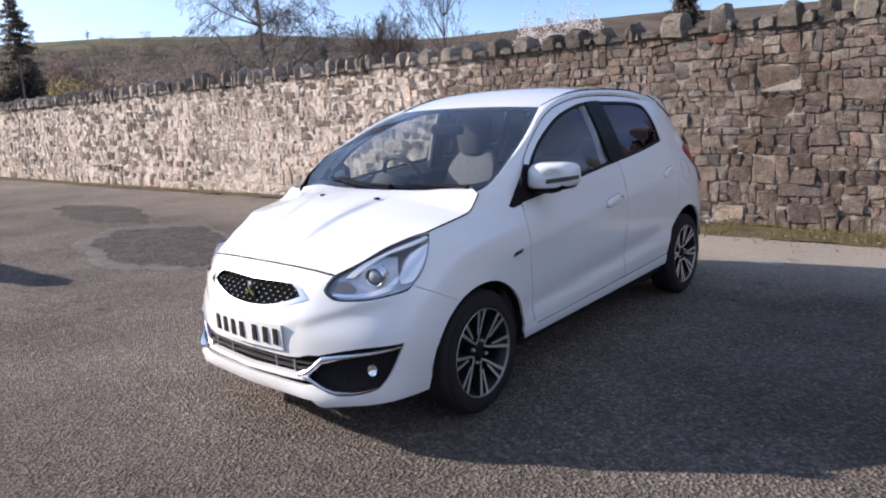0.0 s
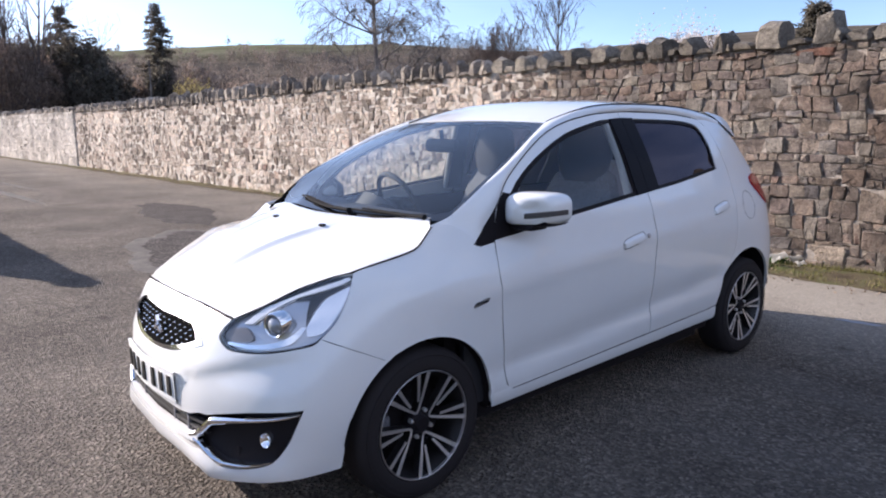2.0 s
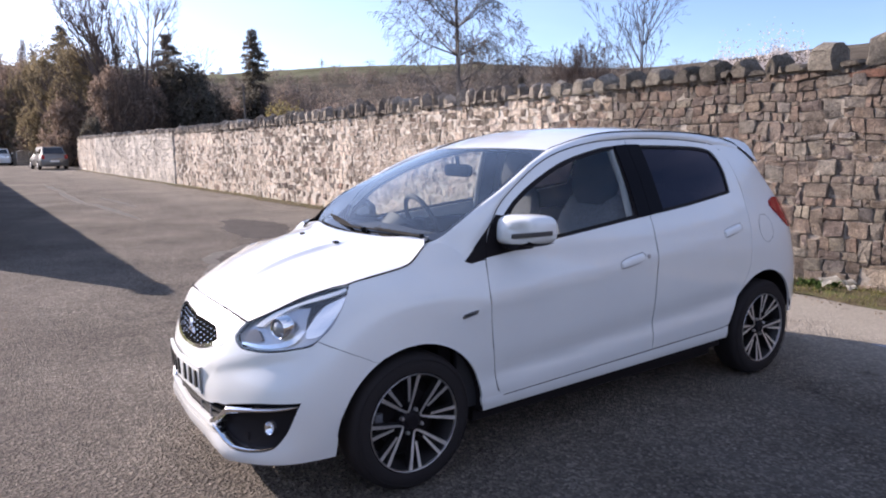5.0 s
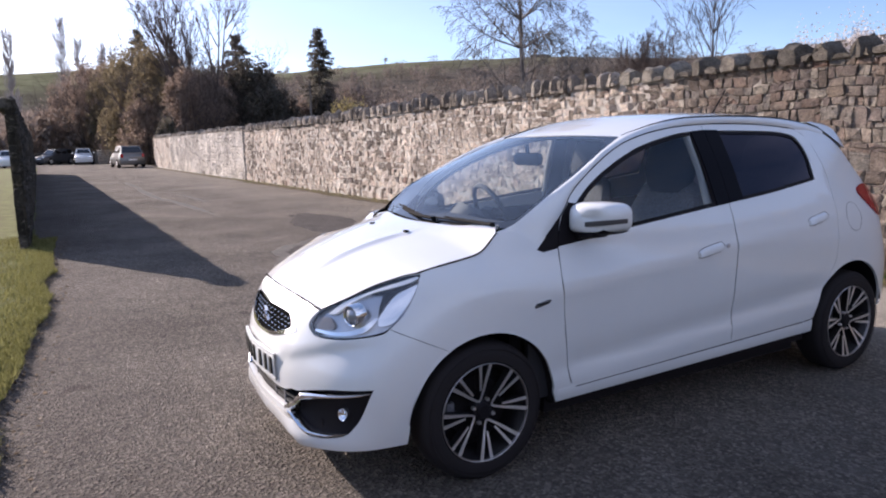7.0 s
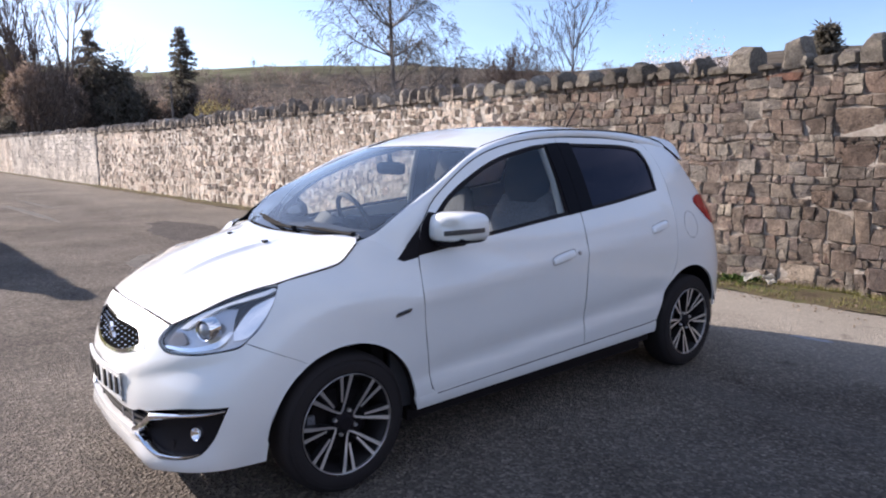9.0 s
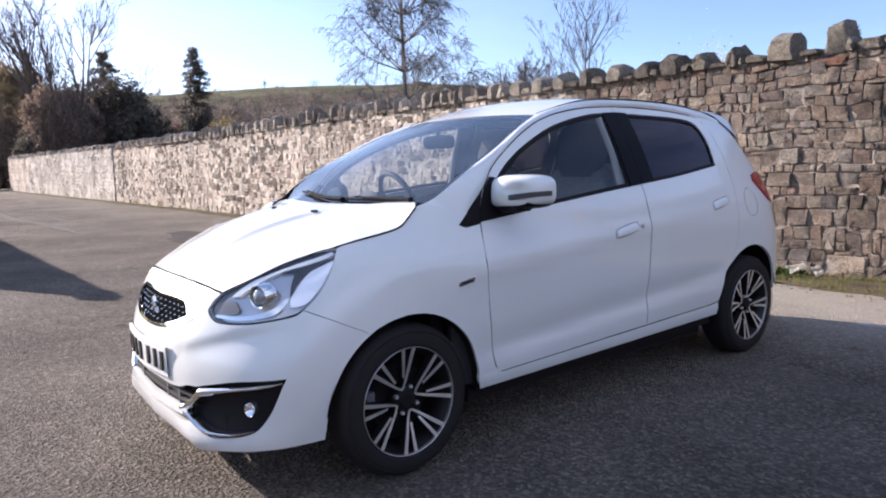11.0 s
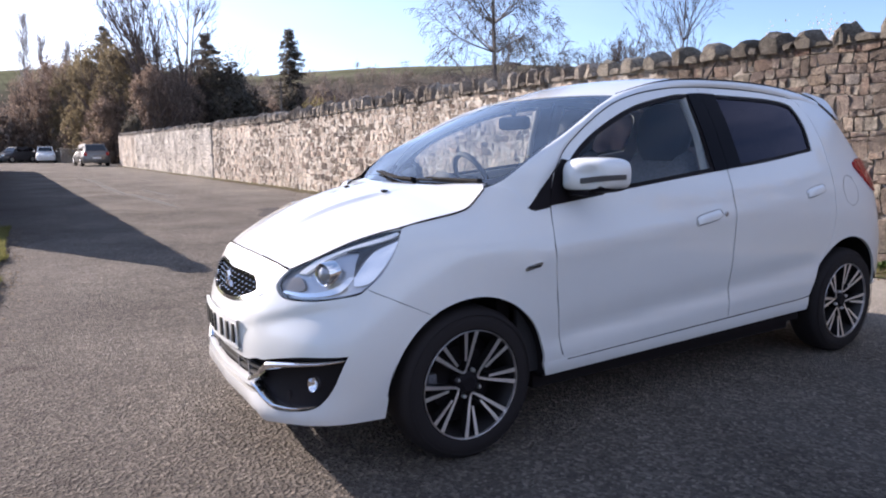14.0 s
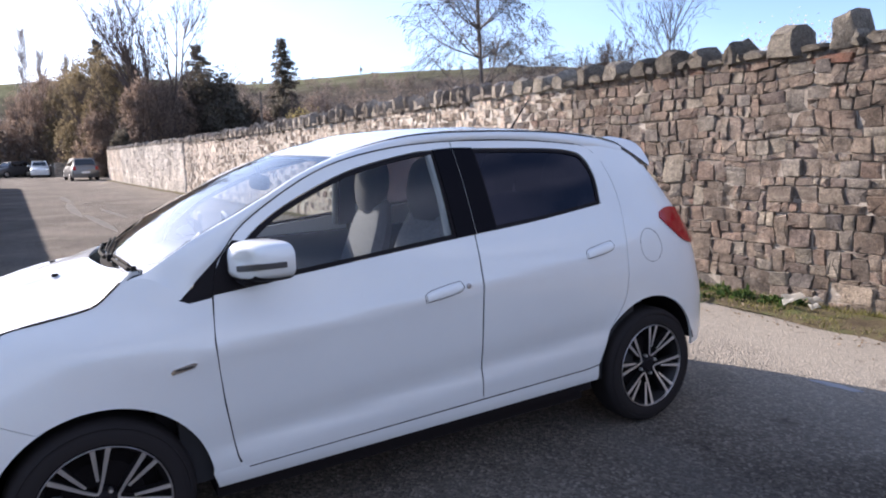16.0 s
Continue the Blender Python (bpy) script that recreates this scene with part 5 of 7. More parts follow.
        smoke = rounded([(1.97, 0.664), (2.09, 0.682), (2.36, 0.690), (2.56, 0.660), (2.45, 0.646), (2.12, 0.646)], step=0.05, bend=range(6))
        sheet("smoky_indicator", set_back(0.009), [smoke], SMOKY, lamp, (0.1, 0.03), edge=0.01, flip=sg < 0, label="smoky grey indicator window")
        m = look((-1.698 if sg > 0 else -1.66, -sg * (0.626 if sg > 0 else 0.66), 0.714 if sg > 0 else 0.688), (-2.7, -sg * 0.95, 0.68)) @ pose(0, 0, 0, -90)
        bm = bmesh.new()
        add_lathe(bm, [(0.033, 0.008), (0.035, 0.016), (0.039, 0.019), (0.042, 0.014), (0.042, -0.03)], 28, m)
        part("projector_ring", bm, CHROME, lamp, "chrome projector ring")
        bm = bmesh.new()
        add_lathe(bm, [(0.0001, 0.026), (0.012, 0.024), (0.023, 0.017), (0.031, 0.006), (0.032, -0.01)], 24, m)
        part("projector_lens", bm, LAMP_GLASS, lamp, "dark glassy projector lens")
    # wing badge
    for sg in (1, -1):
        bm = bmesh.new()
        loop = rounded([(-0.994, 0.678), (-0.925, 0.690), (-0.914, 0.704), (-0.926, 0.708), (-0.990, 0.697), (-1.0, 0.686)], step=0.015, bend=(2, 3, 5, 0))
        rows = [[(x, sg * y, z) for x, y, z in on_flank(loop, l)] for l in (-0.002, 0.003)]
        vs = add_loft(bm, rows, closed=True)
        bm.faces.new(vs[-1])
        bmesh.ops.recalc_face_normals(bm, faces=bm.faces)
        badge = part("wing_badge", bm, CHROME, car, "small chrome-framed dark badge")
        bm = bmesh.new()
        c = np.mean(loop, 0)
        rows = [[(x, sg * y, z) for x, y, z in on_flank([tuple(c + (np.array(p) - c) * (0.72, 0.38)) for p in loop], l)] for l in (0.0, 0.0045)]
        vs = add_loft(bm, rows, closed=True)
        bm.faces.new(vs[-1])
        bmesh.ops.recalc_face_normals(bm, faces=bm.faces)
        part("badge_face", bm, BLACK_GLOSS, badge)


def car_mirrors(car):
    for sg in (1, -1):
        # rounded shell, fuller in front, flat glass behind
        bm = bmesh.new()
        rows = []
        n = 28
        depth = [(-0.088, 0.30), (-0.086, 0.55), (-0.080, 0.75), (-0.067, 0.89), (-0.042, 0.97), (-0.010, 1.0), (0.025, 1.0), (0.044, 0.97)]
        for a, f in depth:
            ring = []
            for k in range(n):
                t = math.tau * k / n
                c, s = math.cos(t), math.sin(t)
                w = 0.108 * math.copysign(abs(c) ** 0.50, c)
                h = (0.074 if s > 0 else 0.058) * math.copysign(abs(s) ** 0.55, s) * (1 - 0.16 * c * (s > 0))
                ring.append((-0.690 + a + 0.035 * w / 0.108 * (1 if w > 0 else 0.4), sg * (-0.858 - w * f), 1.018 + h * f + 0.008 * c))
            rows.append(ring)
        vs = add_loft(bm, rows, closed=True)
        bm.faces.new(vs[0])
        bmesh.ops.recalc_face_normals(bm, faces=bm.faces)
        mirror = part("door_mirror", bm, PAINT, car, "white door mirror with a slim indicator")
        # shade on the shell's underside, laid on as a black strip
        bm = bmesh.new()
        low = [k for k in range(n) if math.sin(math.tau * k / n) < -0.62]
        add_loft(bm, [[(q[k][0], q[k][1] * 1.002, q[k][2] - 0.0035) for k in low] for q in rows[2:]])
        part("mirror_underside", bm, BLACK_TRIM, mirror, "underside shade of the mirror shell, laid on in black")
        bm = bmesh.new()
        bm.faces.new([bm.verts.new((x - 0.006, y, z)) for x, y, z in rows[-1]])
        add_loft(bm, [rows[-1], [(x - 0.03, y, z) for x, y, z in rows[-1]]], closed=True)
        part("mirror_glass", bm, CHROME, mirror, "mirror glass")
        bm = bmesh.new()
        rows2 = []
        for dz, push in ((-0.011, -0.004), (-0.009, 0.003), (0.009, 0.003), (0.011, -0.004)):
            row = []
            for q in list(np.linspace(0.08, 0.97, 12)) + [1.0, 1.0, 1.0]:
                k = len(row)
                a = np.interp(q, [f for _, f in depth[:6]], [a for a, _ in depth[:6]]) if q > 0.30 else -0.088
                a += max(0, k - 12) * 0.012
                row.append((-0.690 + a + 0.035 * q - push * (1.2 - q), sg * (-0.858 - 0.108 * q - push * q), 1.004 + dz + 0.014 * q))
            rows2.append(row)
        add_loft(bm, rows2)
        bmesh.ops.recalc_face_normals(bm, faces=bm.faces)
        part("mirror_indicator", bm, INDICATOR, mirror, "slim dark indicator lens")
        bm = bmesh.new()
        add_box(bm, (-0.765, sg * -0.84 - 0.055, 0.948), (-0.675, sg * -0.84 + 0.055, 0.970), 0.010)
        add_tube(bm, [(-0.735, sg * -0.755, 0.950), (-0.725, sg * -0.80, 0.962), (-0.71, sg * -0.86, 0.975)], 0.022, 10)
        part("mirror_base", bm, BLACK_TRIM, mirror, "black mirror foot")


def wheel_at(name, x, z, sg, turn, car):
    """An alloy wheel: tyre, barrel, four U-shaped spoke groups, nuts, hub cap, disc."""
    place = pose(x, 0, z)
    y0 = -0.805
    flip = Matrix.Diagonal((1, sg, 1, 1))
    wheel = new(name, None)
    wheel.parent = car
    bm = bmesh.new()
    prof = [(0.201, 0.012), (0.209, 0.002), (0.225, -0.001), (0.250, 0.002), (0.270, 0.012), (0.280, 0.024), (0.2845, 0.040), (0.286, 0.085), (0.2845, 0.13), (0.280, 0.146), (0.265, 0.165), (0.225, 0.172), (0.204, 0.16)]
    add_lathe(bm, [(r, y0 + a) for r, a in prof], 72, flip @ place, close=True)
    for r in (0.241, 0.258):
        add_lathe(bm, [(r - 0.001, y0 + 0.002), (r, y0 + 0.0003), (r + 0.0015, y0 + 0.0003), (r + 0.0025, y0 + 0.004)], 72, flip @ place)
    bmesh.ops.recalc_face_normals(bm, faces=bm.faces)
    part("tyre", bm, RUBBER, wheel, "black low-profile tyre")
    bm = bmesh.new()
    add_lathe(bm, [(0.2025, y0 + 0.010), (0.203, y0 + 0.003), (0.2015, y0 + 0.001), (0.1988, y0 + 0.002), (0.197, y0 + 0.012)], 72, flip @ place)
    part("rim_lip", bm, LIP, wheel, "machined rim lip")
    bm = bmesh.new()
    add_lathe(bm, [(0.197, y0 + 0.012), (0.190, y0 + 0.03), (0.178, y0 + 0.06), (0.176, y0 + 0.15)], 60, flip @ place)
    part("rim_barrel", bm, DARK_ALLOY, wheel)
    bm = bmesh.new()
    add_lathe(bm, [(0.0001, y0 + 0.090), (0.128, y0 + 0.090), (0.130, y0 + 0.098), (0.150, y0 + 0.12), (0.176, y0 + 0.13)], 48, flip @ place)
    part("brake_disc", bm, UNDER, wheel)
    if x < 0:
        bm = bmesh.new()
        add_box(bm, (x - 0.150, y0 + 0.064, z - 0.002), (x - 0.112, y0 + 0.088, z + 0.048), 0.008)
        bmesh.ops.transform(bm, matrix=flip, verts=bm.verts)
        bmesh.ops.recalc_face_normals(bm, faces=bm.faces)
        part("brake_caliper", bm, CLOTH, wheel, "grey metal brake caliper")
    bm = bmesh.new()
    add_lathe(bm, [(0.0001, y0 + 0.018), (0.026, y0 + 0.018), (0.030, y0 + 0.022), (0.032, y0 + 0.028), (0.044, y0 + 0.032), (0.050, y0 + 0.040), (0.054, y0 + 0.07)], 40, flip @ place)
    part("hub", bm, BLACK_TRIM, wheel, "dark hub with centre cap")
    for k in range(4):
        a = radians(turn + 45 + 90 * k)
        bm = bmesh.new()
        m = flip @ Matrix.Translation((x + 0.050 * math.cos(a), y0 + 0.022, z + 0.050 * math.sin(a)))
        add_lathe(bm, [(0.0001, -0.002), (0.006, -0.002), (0.008, 0.002), (0.009, 0.016)], 6, m)
        part("wheel_nut", bm, ALLOY, wheel)

    def spoke(path, w0, w1, mat, name):
        pts = [np.array(p) for p in path]
        bm = bmesh.new()
        n = len(pts)
        rows = [[], [], [], [], [], [], [], []]
        for i, p in enumerate(pts):
            d = pts[min(i + 1, n - 1)] - pts[max(i - 1, 0)]
            d /= np.linalg.norm(d)
            side = np.array([-d[1], d[0]])
            rr = np.linalg.norm(p)
            w = np.interp(rr, [0.06, 0.2], [w0, w1])
            dep = y0 + np.interp(rr, [0.05, 0.12, 0.2], [0.030, 0.018, 0.006])
            for row, (k, dy) in zip(rows, ((1.10, 0.035), (0.98, 0.0035), (0.98, 0.003), (0.90, 0.0), (-0.90, 0.0), (-0.98, 0.003), (-0.98, 0.0035), (-1.10, 0.035))):
                q = p + side * w * k
                row.append(flip @ Vector((x + q[0], dep + dy, z + q[1])))
        add_loft(bm, rows[2:6])
        bmesh.ops.recalc_face_normals(bm, faces=bm.faces)
        face = part(name, bm, mat, wheel)
        bm = bmesh.new()
        add_loft(bm, rows[:2])
        add_loft(bm, rows[6:])
        bmesh.ops.recalc_face_normals(bm, faces=bm.faces)
        part("spoke_flank", bm, DARK_ALLOY, face, "black painted spoke flanks")

    def polar(r, deg):
        return (r * math.cos(radians(deg)), r * math.sin(radians(deg)))

    for k in range(4):
        c = turn + 90 * k
        u = rounded([polar(0.1975, c - 28.5), polar(0.15, c - 26.5), polar(0.105, c - 23.5), polar(0.068, c - 17), polar(0.045, c), polar(0.068, c + 17), polar(0.105, c + 23.5), polar(0.15, c + 26.5), polar(0.1975, c + 28.5)], closed=False, step=0.012, bend=range(1, 8))
        spoke(u, 0.0050, 0.0086, ALLOY, "forked_spoke")
        for e in (-15.0, 15.0):
            spoke([polar(0.1975, c + e), polar(0.16, c + e * 0.98), polar(0.125, c + e * 0.93), polar(0.088, c + e * 0.84)], 0.0042, 0.0082, ALLOY, "short_spoke")
    return wheel


def car_inside(car):
    bm = bmesh.new()
    add_box(bm, (-1.45, -0.58, 0.19), (1.62, 0.58, 0.26), 0.01)
    add_box(bm, (-1.82, -0.55, 0.180), (-1.5, 0.60, 0.30), 0.01)
    add_box(bm, (-0.86, -0.70, 0.165), (0.86, 0.70, 0.25), 0.01)
    part("floor_pan", bm, UNDER, car)
    bm = bmesh.new()
    add_box(bm, (-1.72, -0.52, 0.26), (-1.02, 0.52, 0.70), 0.01)
    add_box(bm, (-1.04, -0.70, 0.24), (-0.98, 0.70, 0.93), 0.0)
    part("engine_bulkhead", bm, UNDER, car)
    for x, (cx, cz, r) in ((-1.215, ARCH_F), (1.2, ARCH_R)):
        for sg in (1, -1):
            bm = bmesh.new()
            prof = arc(cx, cz, r + 0.004, *((-4, 176) if x < 0 else (12, 186)), 28)
            add_loft(bm, [[(a, sg * -0.792, b) for a, b in prof], [(a, sg * -0.52, b) for a, b in prof]])
            bm.faces.new([bm.verts.new((a, sg * -0.52, b)) for a, b in prof])
            part("wheel_liner", bm, UNDER, car)
    # inner skins under the side windows, in door-lining grey
    for sg in (1, -1):
        bm = bmesh.new()
        add_box(bm, (-0.98, sg * -0.735 - 0.015, 0.26), (1.15, sg * -0.735 + 0.015, 0.93), 0.01)
        part("door_lining", bm, DASH, car)
        bm = bmesh.new()
        add_loft(bm, [[(0.16, sg * -0.745, 0.95), (0.155, sg * -0.66, 1.18), (0.15, sg * -0.58, 1.36)], [(0.27, sg * -0.735, 0.95), (0.26, sg * -0.65, 1.18), (0.25, sg * -0.57, 1.36)]])
        bm2 = bmesh.new()
        add_tube(bm2, [(0.132, sg * -0.725, 0.96), (0.129, sg * -0.655, 1.18), (0.125, sg * -0.565, 1.36)], 0.017, 8)
        part("belt_pillar_trim", bm2, PALE_CLOTH, car, "pale pillar trim")
        part("belt_pillar_inner", bm, DASH, car)
    # dashboard
    bm = bmesh.new()
    prof = [(-0.98, 0.90), (-0.90, 0.945), (-0.72, 0.955), (-0.62, 0.93), (-0.58, 0.86), (-0.60, 0.70), (-0.66, 0.55)]
    add_loft(bm, [[(x + 0.05 * (abs(y) / 0.7) ** 2, y, z) for x, z in prof] for y in np.linspace(-0.70, 0.70, 13)])
    part("dashboard", bm, DASH, car, "dark grey dashboard")
    bm = bmesh.new()
    add_loft(bm, [[(-0.72, y, 0.955), (-0.66, y, 0.955 + 0.055 * (1 - ((y - 0.36) / 0.17) ** 2)), (-0.58, y, 0.93 + 0.045 * (1 - ((y - 0.36) / 0.17) ** 2)), (-0.57, y, 0.88)] for y in np.linspace(0.20, 0.52, 9)])
    part("dial_hood", bm, PLASTIC, car)
    # steering wheel, on the right
    bm = bmesh.new()
    m = Matrix.Translation((-0.46, 0.36, 0.925)) @ pose(0, 0, 0, 0, -24, 0)
    ring = [m @ Vector((0, 0.185 * math.cos(a), 0.185 * math.sin(a))) for a in np.linspace(0, math.tau, 36, endpoint=False)]
    add_tube(bm, ring, 0.015, 8, True)
    add_box(bm, (-0.03, -0.07, -0.06), (0.015, 0.07, 0.05), 0.015, m)
    for p, q in (((0, 0.06, 0), (0, 0.18, 0.01)), ((0, -0.06, 0), (0, -0.18, 0.01)), ((0, 0, -0.05), (0, 0, -0.18))):
        add_tube(bm, [m @ Vector(p), m @ Vector(q)], 0.014, 6)
    part("steering_wheel", bm, PLASTIC, car, "dark steering wheel")
    # seats
    for y, x, wide in ((-0.35, 0.08, 0.25), (0.35, 0.08, 0.25), (0.0, 0.85, 0.60)):
        bm = bmesh.new()
        back = []
        for z, xx, half, thick in ((0.42, 0.02, 0.90, 0.14), (0.60, 0.05, 1.0, 0.15), (0.80, 0.10, 1.0, 0.14), (0.98, 0.16, 0.92, 0.12), (1.08, 0.19, 0.76, 0.09), (1.115, 0.205, 0.5, 0.05)):
            h = half * wide
            back.append([(x + xx + dx * thick, y + k * h, z) for k, dx in ((-1, 0.1), (-0.93, -0.32), (-0.6, -0.46), (0, -0.36), (0.6, -0.46), (0.93, -0.32), (1, 0.1), (0.85, 0.5), (-0.85, 0.5))])
        vs = add_loft(bm, back, closed=True)
        bm.faces.new(vs[-1])
        add_box(bm, (x - 0.50, y - wide, 0.34), (x + 0.06, y + wide, 0.52), 0.05)
        bmesh.ops.recalc_face_normals(bm, faces=bm.faces)
        seat = part("seat" if wide < 0.5 else "rear_bench", bm, CLOTH, car, "grey cloth front seat" if wide < 0.5 else "grey cloth rear bench")
        for yy in ((y,) if wide < 0.5 else (-0.33, 0.33)):
            bm = bmesh.new()
            rows = []
            for z, k in ((1.055, 0.70), (1.10, 0.95), (1.18, 1.08), (1.26, 1.02), (1.31, 0.84), (1.335, 0.5)):
                rows.append([(x + (0.175 if wide < 0.5 else 0.225) + 0.075 * k * math.cos(t) + 0.1 * (z - 1.135), yy + 0.150 * k * math.copysign(abs(math.sin(t)) ** 0.7, math.sin(t)), z) for t in np.linspace(0, math.tau, 18, endpoint=False)])
            vs = add_loft(bm, rows, closed=True)
            bm.faces.new(vs[0])
            bm.faces.new(vs[-1])
            for d in (-0.05, 0.05):
                add_tube(bm, [(x + 0.19, yy + d, 1.06), (x + 0.19, yy + d, 1.15)], 0.006, 6)
            bmesh.ops.recalc_face_normals(bm, faces=bm.faces)
            part("headrest", bm, SHADED_CLOTH if wide < 0.5 else CLOTH, seat, "egg-shaped headrest with cabin shade in its cloth colour" if wide < 0.5 else "")
    # rear-view mirror and headlining
    bm = bmesh.new()
    add_box(bm, (-0.450, -0.120, 1.214), (-0.405, 0.120, 1.280), 0.026)
    add_tube(bm, [(-0.42, 0, 1.27), (-0.43, 0, 1.322)], 0.012, 6)
    part("rear_view_mirror", bm, MATT_BLACK, car)
    bm = bmesh.new()
    rows = [[(x, y, z + 0.020 * (1 - (y / 0.5) ** 2)) for y in np.linspace(-0.5, 0.5, 9)] for x, z in ((-0.27, 1.322), (0.0, 1.385), (0.4, 1.41), (0.8, 1.405), (1.2, 1.36))]
    add_loft(bm, rows)
    part("headlining", bm, PALE_CLOTH, car)
    # rear cabin wall: tailgate lining with the back window's opening closed dark
    bm = bmesh.new()
    add_loft(bm, [[(1.42, y, 0.6) for y in np.linspace(-0.62, 0.62, 5)], [(1.40, y, 1.0) for y in np.linspace(-0.60, 0.60, 5)], [(1.26, y, 1.36) for y in np.linspace(-0.48, 0.48, 5)]])
    part("tailgate_lining", bm, DASH, car)


def car_wipers(car):
    for y0, y1, up in ((0.40, -0.16, 0.026), (-0.13, -0.63, 0.010)):
        z = lambda y: 0.983 + 0.020 * abs(y)
        ys, u = np.linspace(y0, y1, 12), np.linspace(0, 1, 12)
        bm = bmesh.new()
        add_tube(bm, [(-1.075 + 0.05 * abs(y) + up * (1 - k), y, z(y) + up * (1 - k)) for y, k in zip(ys, u)], 0.0052, 6)
        wiper = part("wiper", bm, WIPER_BLACK, car, "black windscreen wiper")
        bm = bmesh.new()
        add_tube(bm, [(-1.083 + 0.05 * abs(y) + up * (1 - k), y, z(y) + 0.011 + 1.1 * up * (1 - k)) for y, k in zip(ys[2:9], u[2:9])], 0.0040, 6)
        part("blade_spine", bm, WIPER_BLACK, wiper)
        bm = bmesh.new()
        add_tube(bm, [(-1.105 + 0.05 * abs(y) + 0.9 * up * (1 - k), y, z(y) + 0.012 + 0.8 * up * (1 - k)) for y, k in zip(ys[4:], u[4:])], [0.0045 + 0.0035 * k for k in u[4:]], 8)
        part("wiper_arm", bm, WIPER_BLACK, wiper)
        bm = bmesh.new()
        add_lathe(bm, [(0.0001, -0.010), (0.007, -0.008), (0.010, -0.002), (0.010, 0.02)], 14, pose(-1.085 + 0.05 * abs(y1), y1 + 0.02, z(y1) + 0.010, -90))
        part("wiper_pivot", bm, WIPER_BLACK, wiper)


def hatchback():
    car = new("hatchback_car", None)
    tagged(car, "white five-door hatchback car parked on the asphalt lane", "car")
    car_body(car)
    car_mirrors(car)
    for x, z in ((-1.222, 0.281), (1.222, 0.286)):
        for sg in (1, -1):
            wheel_at("wheel", x, z, sg, 21.5 if x < 0 else 65, car)
    car_inside(car)
    car_wipers(car)
    for ob in car.children_recursive:  # the far side sits a little narrower and further back
        if ob.type == "MESH":
            co = np.empty(len(ob.data.vertices) * 3)
            ob.data.vertices.foreach_get("co", co)
            co = co.reshape(-1, 3)
            narrow = np.interp(co[:, 0], [-1.95, -1.45, -1.0], [0.985, 0.972, 0.955]) - 0.06 * np.clip((co[:, 2] - 0.68) / 0.08, 0, 1) * np.clip((-1.2 - co[:, 0]) / 0.2, 0, 1) - 0.05 * np.interp(co[:, 0], [-1.85, -1.68, -1.5, -1.3], [0, 1, 1, 0]) * np.clip((co[:, 2] - 0.66) / 0.06, 0, 1)
            co[:, 2] -= 0.022 * np.clip((co[:, 1] - 0.40) / 0.2, 0, 1) * np.interp(co[:, 0], [-1.5, -1.2, -1.03, -0.88], [0, 1, 1, 0]) * np.clip((co[:, 2] - 0.8) / 0.1, 0, 1)
            co[:, 1] = np.where(co[:, 1] > 0, co[:, 1] * narrow, co[:, 1])
            co[:, 0] += 0.06 * np.maximum(co[:, 1], 0) + 0.08 * np.maximum(co[:, 1], 0) ** 2
            ob.data.vertices.foreach_set("co", co.ravel())
    return car


hatchback()

# ---- trees: tapered limbs grown branch by branch ----
class Twigs:
    """Gathers many thin tubes and small leaves into one mesh."""

    def __init__(self):
        self.v, self.f = [], []

    def tube(self, pts, rad, sides=4):
        base = len(self.v)
        n = len(pts)
        side = None
        for i, p in enumerate(pts):
            d = (pts[min(i + 1, n - 1)] - pts[max(i - 1, 0)]).normalized()
            side = d.orthogonal().normalized() if side is None else (side - d * side.dot(d)).normalized()
            up = d.cross(side)
            for k in range(sides):
                a = k * math.tau / sides
                self.v.append(p + (side * math.cos(a) + up * math.sin(a)) * rad[i])
        for i in range(n - 1):
            for k in range(sides):
                a, b = base + i * sides + k, base + i * sides + (k + 1) % sides
                self.f.append((a, b, b + sides, a + sides))

    def leaf(self, p, d, long, wide):
        d = d.normalized()
        s = d.orthogonal().normalized()
        s = Matrix.Rotation(random.uniform(0, math.tau), 3, d) @ s
        b = len(self.v)
        self.v += [p, p + d * long * 0.5 + s * wide, p + d * long, p + d * long * 0.5 - s * wide]
        self.f.append((b, b + 1, b + 2))
        self.f.append((b, b + 2, b + 3))

    def mesh(self, name, mat, parent=None, label=""):
        return mesh_of(name, self.v, self.f, mat, parent, label)


def leaf_cloud(name, at, way, long, wide, mat, parent=None, label=""):
    """Many small folded leaves or twig ends, each its own island, at given places and directions."""
    rng = np.random.default_rng(len(at) + 7)
    way = way / np.linalg.norm(way, axis=1, keepdims=True)
    other = rng.normal(size=at.shape)
    side = np.cross(way, other)
    side /= np.linalg.norm(side, axis=1, keepdims=True)
    fold = np.cross(way, side) * (wide * 0.5)[:, None]
    mid = at + way * (long * 0.5)[:, None]
    quad = np.stack([at, mid + side * wide[:, None] + fold, at + way * long[:, None], mid - side * wide[:, None] + fold], axis=1).reshape(-1, 3)
    n = len(at)
    me = bpy.data.meshes.new(name)
    me.vertices.add(4 * n)
    me.vertices.foreach_set("co", quad.astype(np.float32).ravel())
    b = np.arange(n)[:, None] * 4
    tri = np.concatenate([b + np.array([[0, 1, 2]]), b + np.array([[0, 2, 3]])], axis=1).reshape(-1)
    me.loops.add(6 * n)
    me.loops.foreach_set("vertex_index", tri.astype(np.int32))
    me.polygons.add(2 * n)
    me.polygons.foreach_set("loop_start", np.arange(0, 6 * n, 3, dtype=np.int32))
    me.update(calc_edges=True)
    me.materials.append(mat)
    ob = new(name, me)
    if parent is not None:
        ob.parent = parent
    if label:
        tagged(ob, label)
    return ob


